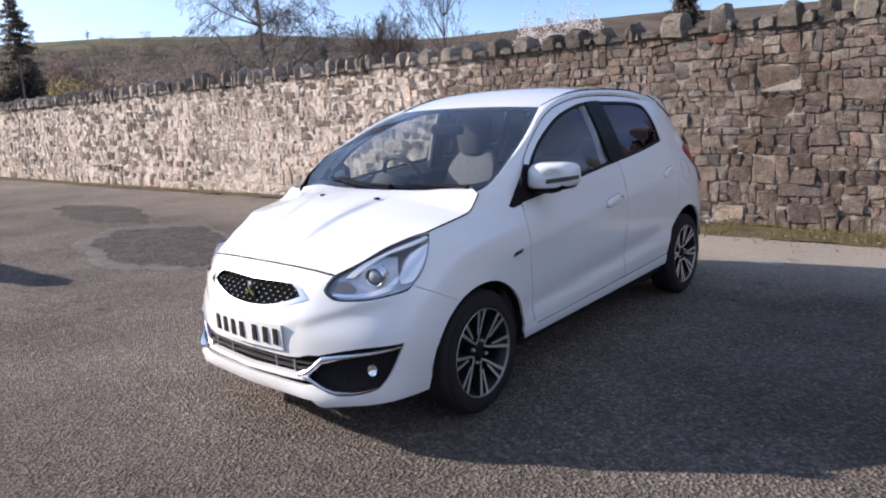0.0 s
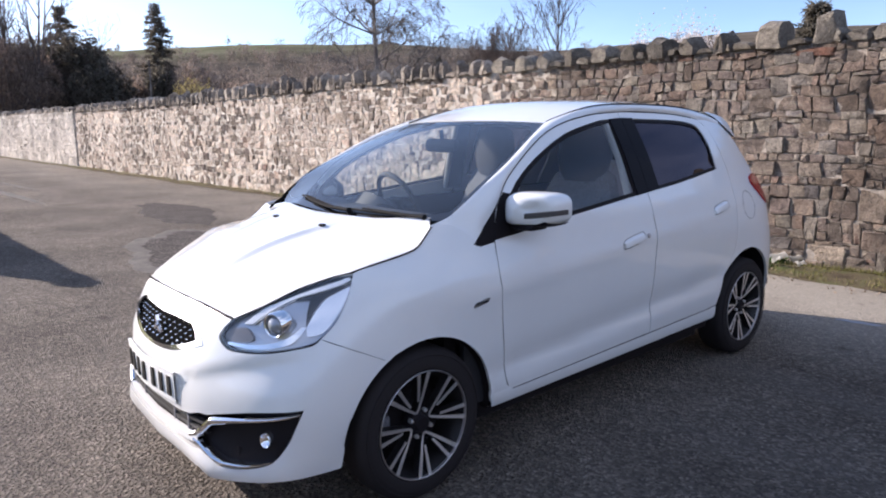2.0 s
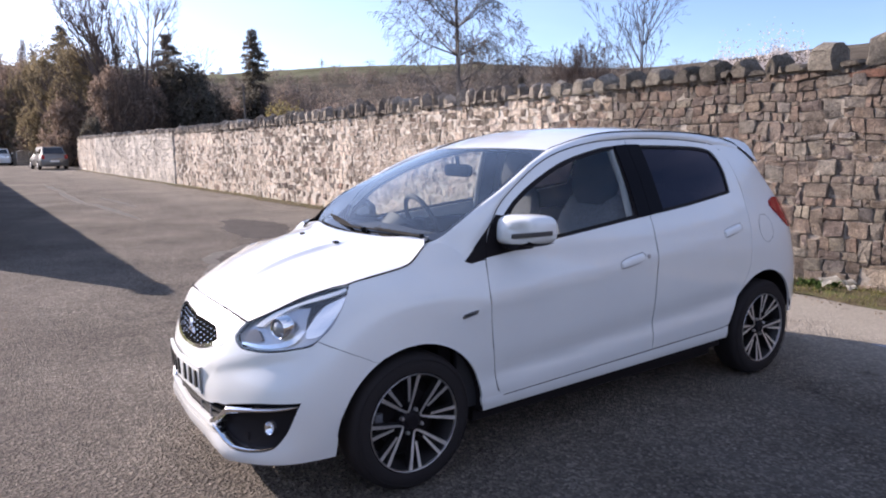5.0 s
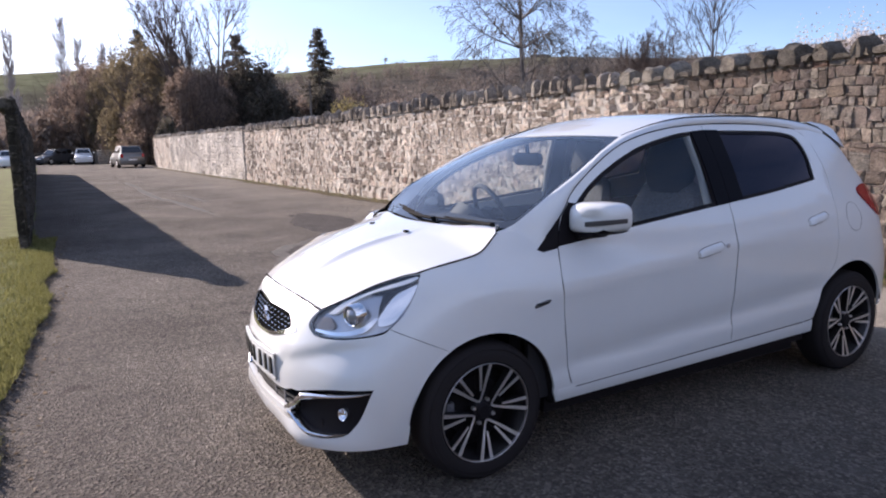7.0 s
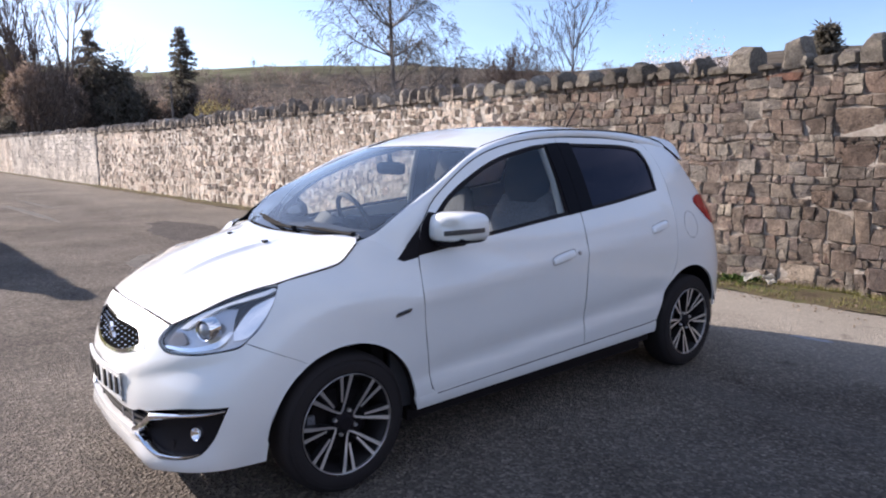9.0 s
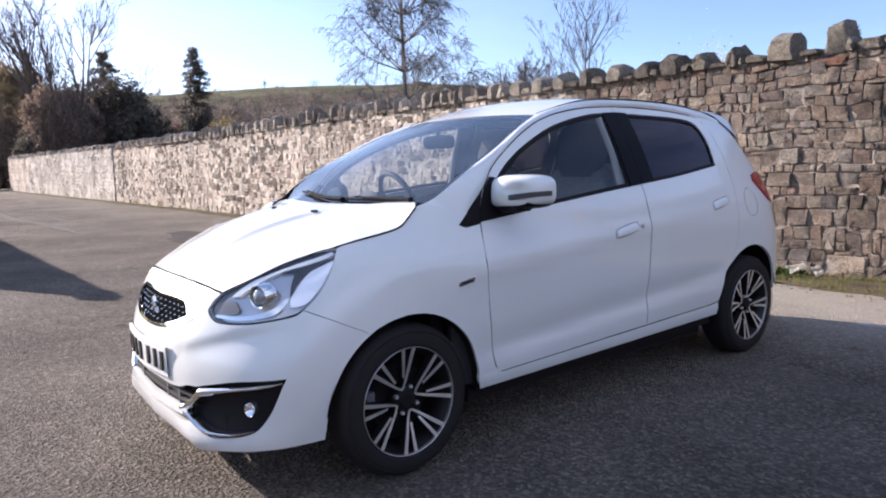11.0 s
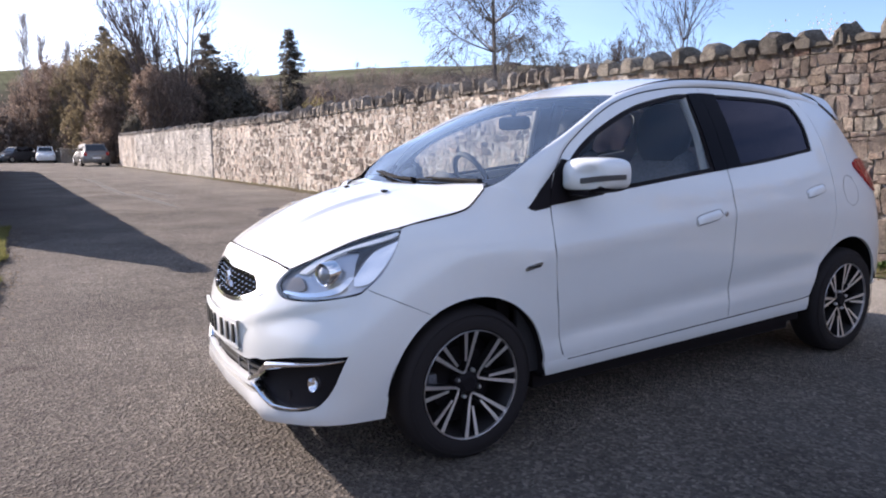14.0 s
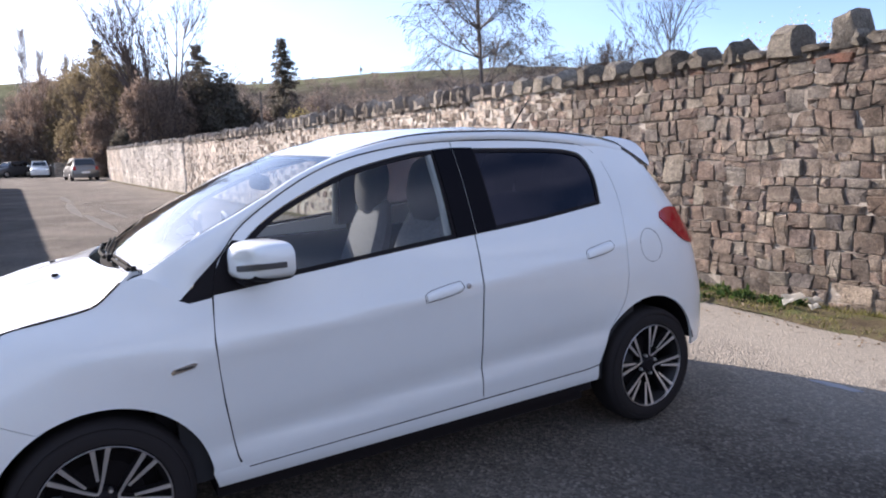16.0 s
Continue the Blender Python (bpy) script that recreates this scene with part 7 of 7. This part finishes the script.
def parked_car(name, x, y, turn, paint, label, small=False):
    """A simple but full estate car seen from far off: body, cabin, panes, lamps, wheels."""
    car = new(name, None)
    tagged(car, label, "car")
    car.matrix_world = pose(x, y, 0, 0, 0, turn)
    L, W, H = (2.15, 0.86, 1.50) if not small else (1.72, 0.75, 1.42)

    def ring(xx, zs, ws):
        left = [(xx, -w, z) for z, w in zip(zs, ws)]
        return left + [(a, -b, c) for a, b, c in left[::-1]]

    bm = bmesh.new()
    prof = [(-L, 0.55, 0.80), (-L * 0.97, 0.72, 0.93), (-L * 0.6, 0.86, 0.99), (-L * 0.42, 0.95, 1.0), (0, 0.97, 1.0), (L * 0.7, 0.98, 0.99), (L * 0.95, 0.96, 0.95), (L, 0.72, 0.90)]
    rows = [ring(xx, (0.22, 0.34, 0.62 if top > 0.7 else 0.5, top), (W * k * 0.93, W * k, W * k, W * k * 0.90)) for xx, top, k in prof]
    vs = add_loft(bm, rows, closed=True)
    bm.faces.new(vs[0])
    bm.faces.new(vs[-1])
    bmesh.ops.recalc_face_normals(bm, faces=bm.faces)
    bmesh.ops.bevel(bm, geom=bm.edges[:], offset=0.012, segments=1, affect="EDGES")
    part("body", bm, paint, car)
    bm = bmesh.new()
    rows = [[(xx, y0, z) for y0, z in ((-w0, 0.94), (-w1, top), (w1, top), (w0, 0.94))] for xx, top, w0, w1 in ((-L * 0.44, 0.96, W * 0.86, W * 0.80), (-L * 0.18, H * 0.965, W * 0.88, W * 0.70), (L * 0.2, H, W * 0.88, W * 0.70), (L * 0.75, H * 0.975, W * 0.87, W * 0.68), (L * 0.955, 1.0, W * 0.85, W * 0.78))]
    vs = add_loft(bm, rows)
    bm.faces.new(vs[0])
    bm.faces.new(vs[-1])
    bmesh.ops.recalc_face_normals(bm, faces=bm.faces)
    bmesh.ops.bevel(bm, geom=bm.edges[:], offset=0.02, segments=2, affect="EDGES")
    part("cabin", bm, paint, car)
    for sg in (-1, 1):
        for x0, x1 in ((-L * 0.26, L * 0.08), (L * 0.12, L * 0.42), (L * 0.46, L * 0.74)):
            bm = bmesh.new()
            q = [(x0 + (0.13 if x0 < 0 else 0) * k, sg * (W * (0.875 + (0.70 - 0.875) * k) + 0.012), 0.97 + k * (H * 0.93 - 0.97)) for k in (0.05, 0.95)]
            p = [(x1, sg * (W * (0.875 + (0.70 - 0.875) * k) + 0.012), 0.97 + k * (H * 0.93 - 0.97)) for k in (0.05, 0.95)]
            add_loft(bm, [q, p])
            part("side_window", bm, BLACK_GLOSS, car)
        for xx in (-L * 0.62, L * 0.60):
            bm = bmesh.new()
            add_lathe(bm, [(0.0001, -0.02), (0.17, -0.02), (0.19, 0.0), (0.29, 0.0), (0.31, 0.03), (0.31, 0.17), (0.29, 0.19)], 28, Matrix.Diagonal((1, -sg, 1, 1)) @ pose(xx, -W - 0.01, 0.31))
            wheel = part("wheel", bm, RUBBER, car)
            bm = bmesh.new()
            add_lathe(bm, [(0.0001, -0.025), (0.16, -0.025), (0.18, -0.012)], 20, Matrix.Diagonal((1, -sg, 1, 1)) @ pose(xx, -W - 0.01, 0.31))
            part("hub_cap", bm, ALLOY, wheel)
        bm = bmesh.new()
        add_box(bm, (L - 0.05, sg * W * 0.78 - 0.09, 0.70), (L + 0.015, sg * W * 0.78 + 0.09, 0.95), 0.015)
        part("tail_lamp", bm, RED_LENS, car)
        bm = bmesh.new()
        add_box(bm, (-L - 0.01, sg * W * 0.66 - 0.15, 0.60), (-L + 0.12, sg * W * 0.66 + 0.15, 0.72), 0.02)
        part("headlamp", bm, LAMP_SILVER, car)
        bm = bmesh.new()
        add_box(bm, (-L * 0.36, sg * (W + 0.10) - 0.08, 0.95), (-L * 0.32, sg * (W + 0.10) + 0.08, 1.07), 0.02)
        part("door_mirror", bm, paint, car)
    for xx0, z0, xx1, z1 in ((L * 0.945, 1.03, L * 0.785, H * 0.94), (-L * 0.43, 0.99, -L * 0.205, H * 0.93)):
        bm = bmesh.new()
        e = 0.016 if xx0 > 0 else -0.016
        add_loft(bm, [[(xx0 + e, -W * 0.72, z0), (xx0 + e, W * 0.72, z0)], [(xx1 + e, -W * 0.60, z1), (xx1 + e, W * 0.60, z1)]])
        part("screen", bm, BLACK_GLOSS, car)
    for xx in (L - 0.02, -L - 0.005):
        bm = bmesh.new()
        add_box(bm, (xx, -0.26, 0.50), (xx + 0.03, 0.26, 0.61), 0.004)
        part("number_plate", bm, PLATE, car)
    return car


def parked_cars():
    silver = material("silver_paint", (0.16, 0.157, 0.152), 0.32, 0.4, 0.3)
    parked_car("estate_car", 2.72, 51.4, -86, silver, "silver estate car parked tail outward by the wall end")
    end_wall("garden_wall", "low pale stone garden wall beyond the parked cars", 1.75, 66.5, 4.6, 68.0, 1.15, STONE_PALE)
    end_wall("boundary_wall", "low dark stone wall across the end of the lane", -9.0, 75.0, 2.2, 74.0, 0.95, STONE_DARK)
    parked_car("small_car", -4.6, 62, 80, PAINT, "white car parked beyond the lawn", True)
    parked_car("small_car", 0.80, 67.5, 88, PAINT, "small white car standing far down the lane", True)
    parked_car("small_car", -1.35, 71.2, 40, material("dark_grey_paint", (0.07, 0.07, 0.075), 0.3, 0.3, 0.4), "dark grey car parked askew by the far wall", True)


trees()
far_woods()
barn()
pole()
grasses()
litter()
leaf_litter()
parked_cars()

# ---- rubble walls: mortared core, stones proud of the joints, rough coping ----
def wall_top(y):
    return float(np.interp(y, [-8, -1, 0, 2, 6, 9, 13, 19, 30, 50], [2.06, 2.045, 2.04, 2.035, 1.995, 1.965, 1.91, 1.875, 1.90, 1.98]))


def pack(y0, y1, top, tall, wide, rng):
    """Rough courses: beds of varied height, stones of varied length, some split in thin layers, some rising through two beds."""
    out, z, skip = [], 0.0, []
    while z < top - 0.03:
        h = rng.uniform(*tall) * (1.7 if z < 0.75 else 1.0)
        if top - z - h < 0.05:
            h = top - z
        y, later = y0, []
        while y < y1 - 0.02:
            inside_tall = [b for a, b in skip if a - 1e-6 <= y < b - 1e-6]
            if inside_tall:
                y = inside_tall[0]
                continue
            stop = min([a for a, b in skip if a > y] + [y1])
            w = min(rng.uniform(*wide) * (0.55 + 3.0 * h), stop - y)
            if stop - y - w < 0.06:
                w = stop - y
            kind = rng.random()
            if kind < 0.16 and h > 0.09:
                cut = h * rng.uniform(0.35, 0.65)
                half = w * rng.uniform(0.35, 0.65)
                if w > 0.22 and rng.random() < 0.6:
                    out += [(y, y + w, z, z + cut), (y, y + half, z + cut, z + h), (y + half, y + w, z + cut, z + h)]
                else:
                    out += [(y, y + w, z, z + cut), (y, y + w, z + cut, z + h)]
            elif kind < 0.24 and w < 0.32 and z + h < top - 0.15:
                up = min(rng.uniform(0.06, 0.14), top - z - h)
                out.append((y, y + w, z, z + h + up))
                later.append((y, y + w, z + h + up))
            else:
                out.append((y, y + w, z, z + h))
            y += w
        z += h
        # stones that rise into the next bed leave a seat above them
        skip = [(a, b) for a, b, _ in later]
        if later:
            nxt = max(t for *_, t in later) - z
            out += [(a, b, t, z + nxt) for a, b, t in later if z + nxt - t > 0.03]
            fill, y = [], y0
            for a, b, _ in sorted(later):
                if a - y > 0.03:
                    fill.append((y, a))
                y = b
            if y1 - y > 0.03:
                fill.append((y, y1))
            for a, b in fill:
                while b - a > 0.02:
                    w = min(rng.uniform(*wide) * (0.5 + 2.5 * nxt), b - a)
                    if b - a - w < 0.06:
                        w = b - a
                    out.append((a, a + w, z, z + nxt))
                    a += w
            z += nxt
            skip = []
    return out


def with_blocks(beds, y0, y1, count, size, rng):
    """Sets larger squarish blocks among the courses and cuts the stones round them."""
    placed = []
    for _ in range(count * 6):
        if len(placed) == count:
            break
        w, h = rng.uniform(0.20, 0.40) * size, rng.uniform(0.15, 0.27) * size
        a, c = rng.uniform(y0, y1 - w), rng.uniform(0.05, 1.0) ** 1.2 * 1.55
        if all(a > q + 0.06 or a + w < p - 0.06 or c > s + 0.05 or c + h < r - 0.05 for p, q, r, s in placed):
            placed.append((a, a + w, c, c + h))
    for p, q, r, s in placed:
        cut = []
        for a, b, c, d in beds:
            if b <= p or a >= q or d <= r or c >= s:
                cut.append((a, b, c, d))
                continue
            m, n = max(a, p), min(b, q)
            cut += [(a, p, c, d), (q, b, c, d), (m, n, c, r), (m, n, s, d)]
        beds = [k for k in cut if k[1] - k[0] > 0.016 and k[3] - k[2] > 0.014]
    return beds + placed


def warp(y, z):
    return (y + 0.035 * noise.noise((y * 2.4, z * 2.4, 1.3)) + 0.014 * noise.noise((y * 9, z * 9, 7.7)), z + 0.035 * noise.noise((y * 2.1, z * 2.1, 5.1)) + 0.012 * noise.noise((y * 9, z * 9, 2.2)))


def stone_mesh(y0, y1, z0, z1, rng, joint, proud):
    """A rough stone face in wall coordinates (out, along, up): 8-sided, edges worn, front uneven."""
    a, b = min(y1 - y0, 0.5), min(z1 - z0, 0.5)
    cut = [(a * rng.uniform(0.02, 0.12), b * rng.uniform(0.03, 0.17)) for _ in range(4)]
    ring = [(y0 + cut[0][0], z0), (y1 - cut[1][0], z0), (y1, z0 + cut[1][1]), (y1, z1 - cut[2][1]), (y1 - cut[2][0], z1), (y0 + cut[3][0], z1), (y0, z1 - cut[3][1]), (y0, z0 + cut[0][1])]
    ring = [(y + rng.uniform(-0.04, 0.04) * a, z + rng.uniform(-0.05, 0.05) * b) for y, z in ring]
    my, mz = (y0 + y1) / 2, (z0 + z1) / 2
    outer = []
    for y, z in ring:
        y, z = warp(y, z)
        dy, dz = y - my, z - mz
        l = math.hypot(dy, dz) or 1
        outer.append((y - dy / l * joint * 0.75, z - dz / l * joint * 0.75))
    tilt = (rng.uniform(-0.12, 0.12), rng.uniform(-0.17, 0.17))
    f = lambda y, z: proud + tilt[0] * (y - my) + tilt[1] * (z - mz)
    v = [(-0.05, y, z) for y, z in outer]
    v += [(f(y, z) * 0.62 + rng.uniform(-0.005, 0.005), y, z) for y, z in outer]
    v += [(f(y, z) + rng.uniform(-0.008, 0.006), my + (y - my) * rng.uniform(0.87, 0.98), mz + (z - mz) * rng.uniform(0.83, 0.97)) for y, z in outer]
    v.append((f(my, mz) + rng.uniform(-0.004, 0.010), my + rng.uniform(-0.2, 0.2) * a, mz + rng.uniform(-0.2, 0.2) * b))
    faces = []
    for k in range(8):
        n = (k + 1) % 8
        faces += [(k, n, 8 + n, 8 + k), (8 + k, 8 + n, 16 + n, 16 + k), (16 + k, 16 + n, 24)]
    return v, faces


def joined(name, pieces, place, mat, parent):
    verts, faces = [], []
    for v, f in pieces:
        b = len(verts)
        verts += [place(*p) for p in v]
        faces += [tuple(b + i for i in q) for q in f]
    ob = mesh_of(name, verts, faces, mat, parent, smooth=32)
    return tagged(ob, kind="stuff")


def coping_mesh(y0, y1, h, deep, rng):
    """An upright rough stone: an uneven cross-section run across the wall."""
    w = y1 - y0
    base = [(0.0, -0.05), (1.0, -0.05), (1.02, 0.45), (0.93, 0.80), (0.70, 0.98), (0.36, 1.0), (0.08, 0.84), (-0.02, 0.45)]
    sec = [(y0 + w * (a + rng.uniform(-0.09, 0.09)), h * (b + (rng.uniform(-0.15, 0.08) if b > 0 else 0))) for a, b in base]
    my = (y0 + y1) / 2
    v = []
    for x, k in ((-0.045 + rng.uniform(-0.03, 0.03), 0.74), (0.0, 0.93), (deep * 0.35, rng.uniform(0.95, 1.08)), (deep * 0.7, rng.uniform(0.9, 1.08)), (deep, 0.80)):
        for y, z in sec:
            v.append((x + rng.uniform(-0.02, 0.02), my + (y - my) * k + rng.uniform(-0.012, 0.012), z * (k if z > 0 else 1) + rng.uniform(-0.012, 0.012)))
    f = []
    for i in range(4):
        for k in range(8):
            n = (k + 1) % 8
            f.append((i * 8 + k, i * 8 + n, i * 8 + 8 + n, i * 8 + 8 + k))
    f += [tuple(range(7, -1, -1)), tuple(range(32, 40))]
    return v, f


def core(name, x0, x1, y0, y1, top, mat):
    ys = np.arange(y0, y1 + 0.01, 0.5)
    verts, faces = [], []
    for y in ys:
        t = top(y) + 0.015 * noise.noise((y * 2, 0, 3))
        verts += [(x0, y, -0.1), (x0, y, t), (x1, y, t), (x1, y, -0.1)]
    for i in range(len(ys) - 1):
        for k in range(3):
            a = i * 4 + k
            faces.append((a, a + 4, a + 5, a + 1))
    faces += [(0, 1, 2, 3), tuple(len(verts) - 4 + k for k in (3, 2, 1, 0))]
    return tagged(mesh_of(name, verts, faces, mat), kind="structure")


def east_wall():
    rng = random.Random(8)
    wall = core("wall_east", 4.098, 4.50, -8.0, 48.0, wall_top, LANE_MORTAR)
    at = lambda out, y, z: (4.098 - out, y, z)
    singles, rest, pale, white = [], [], [], []
    for y0, y1, tall, wide in ((-8.0, -2.4, (0.08, 0.19), (0.15, 0.42)), (-2.4, 3.0, (0.038, 0.102), (0.08, 0.27)), (3.0, 10.0, (0.045, 0.115), (0.09, 0.25)), (10.0, 24.0, (0.06, 0.15), (0.11, 0.28)), (24.0, 41.0, (0.07, 0.16), (0.12, 0.30)), (41.0, 48.0, (0.09, 0.20), (0.12, 0.30))):
        beds = pack(y0, y1, wall_top((y0 + y1) / 2), tall, wide, rng)
        if y1 <= 24.0:
            beds = with_blocks(beds, y0, y1, int((y1 - y0) * (2.8 if y1 <= 3.0 else 2.0)), 1.0 if y1 <= 3.0 else 0.75, rng)
        for a, b, c, d in beds:
            if d > wall_top(a) + 0.02:
                d = wall_top(a)
            if d - c < 0.012:
                continue
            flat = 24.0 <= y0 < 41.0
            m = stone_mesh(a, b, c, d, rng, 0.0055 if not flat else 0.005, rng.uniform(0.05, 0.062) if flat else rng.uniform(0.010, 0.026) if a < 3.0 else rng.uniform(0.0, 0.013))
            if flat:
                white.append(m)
            elif -1.95 < a < 2.2:
                singles.append(m)
            elif a > 3.5:
                (pale if rng.random() < 0.58 + 0.012 * a + 0.55 * fbm(a, c, 0.35, 12.0) else rest).append(m)
            else:
                rest.append(m)
    slab = stone_mesh(-0.13, 0.32, 1.915, 2.01, rng, 0.004, 0.024)
    mesh_of("stone", [at(*p) for p in slab[0]], slab[1], STONE_RED, wall, "long brick-red sandstone slab below the coping")
    random.Random(3).shuffle(singles)
    singles.sort(key=lambda m: -(m[0][10][1] - m[0][8][1]) * (m[0][12][2] - m[0][8][2]))
    for v, f in singles[:290]:
        mesh_of("stone", [at(*p) for p in v], f, STONE, wall, smooth=32)
    joined("small_stones", rest + singles[290:], at, STONE_JOINED, wall)
    joined("weathered_stones", pale, at, STONE_PALE, wall)
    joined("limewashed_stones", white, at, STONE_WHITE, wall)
    # coping
    y, tall, many = -7.9, True, []
    upright = [(-0.13, 0.20, 0.30), (0.30, 0.29, 0.255), (0.87, 0.13, 0.20), (1.20, 0.20, 0.19), (1.50, 0.26, 0.20), (1.86, 0.22, 0.175), (2.24, 0.24, 0.20)]
    while y < 47.5:
        near = y < 4.0
        if near:
            w = rng.choice([0.13, 0.16, 0.19, 0.23]) if tall else rng.choice([0.13, 0.17, 0.22, 0.28])
        elif y < 24:
            w = rng.choice([0.055, 0.07, 0.10, 0.13]) if tall else rng.choice([0.10, 0.16, 0.24])
        else:
            w = rng.choice([0.10, 0.16, 0.24])
        nxt = [u for u in upright if u[0] > y - 0.005]
        tight = near and -0.45 < y < 2.45 and bool(nxt)
        if tight and nxt[0][0] - y < 0.015:
            tall, w = True, nxt[0][1]
        elif tight:
            tall, w = False, min(w, nxt[0][0] - y)
        peak = float(np.interp(y, [-2, -0.4, 0.8, 4, 8, 11, 16, 25, 47], [0.31, 0.28, 0.20, 0.20, 0.28, 0.28, 0.25, 0.20, 0.17]))
        h = peak * (rng.uniform(0.80, 1.12) if tall else rng.uniform(0.16, 0.46) if near else rng.uniform(0.08, 0.34))
        if tight and tall:
            h = nxt[0][2]
        m = coping_mesh(y, y + w * 0.93, h, rng.uniform(0.36, 0.44) if not tall else rng.uniform(0.26, 0.36) if near else rng.uniform(0.13, 0.22), rng)
        t = wall_top(y) - 0.005
        m = ([(a, b, c + t) for a, b, c in m[0]], m[1])
        here = lambda out, yy, z: (4.085 + out, yy, z)
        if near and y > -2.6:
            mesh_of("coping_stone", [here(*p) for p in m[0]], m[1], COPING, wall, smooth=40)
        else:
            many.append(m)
        y += w
        tall = not tall if rng.random() < (0.94 if near else 0.84) else tall
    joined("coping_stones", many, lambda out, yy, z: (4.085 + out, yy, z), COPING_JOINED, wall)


def lane_wall():
    """The wall on the lane's other side, its end by the lawn."""
    rng = random.Random(18)
    top = lambda y: 1.93
    wall = core("wall_west", -3.01, -2.90, 8.0, 44.0, top, STONE_DARK)
    stones = []
    for a, b, c, d in pack(8.0, 44.0, 1.93, (0.10, 0.20), (0.12, 0.30), rng):
        stones.append(stone_mesh(a, b, c, min(d, 1.95), rng, 0.010, rng.uniform(0.006, 0.04)))
    joined("lane_face_stones", stones, lambda out, y, z: (-2.90 + out, y, z), STONE_DARK, wall)
    end = []
    for a, b, c, d in pack(0.0, 0.11, 1.93, (0.12, 0.22), (0.2, 0.4), rng):
        end.append(stone_mesh(a, b, c, min(d, 1.95), rng, 0.012, rng.uniform(0.02, 0.06)))
    joined("end_stones", end, lambda out, y, z: (-3.01 + y, 8.0 - out, z), STONE_DARK, wall)
    y, cap = 7.95, []
    while y < 43.5:
        w = rng.choice([0.16, 0.22, 0.30])
        m = coping_mesh(y, y + w * 0.97, rng.uniform(0.08, 0.16), 0.15, rng)
        cap.append(([(a, b, c + 1.925) for a, b, c in m[0]], m[1]))
        y += w
    joined("coping_stones", cap, lambda out, yy, z: (-3.03 + out, yy, z), STONE_DARK, wall)


east_wall()
lane_wall()
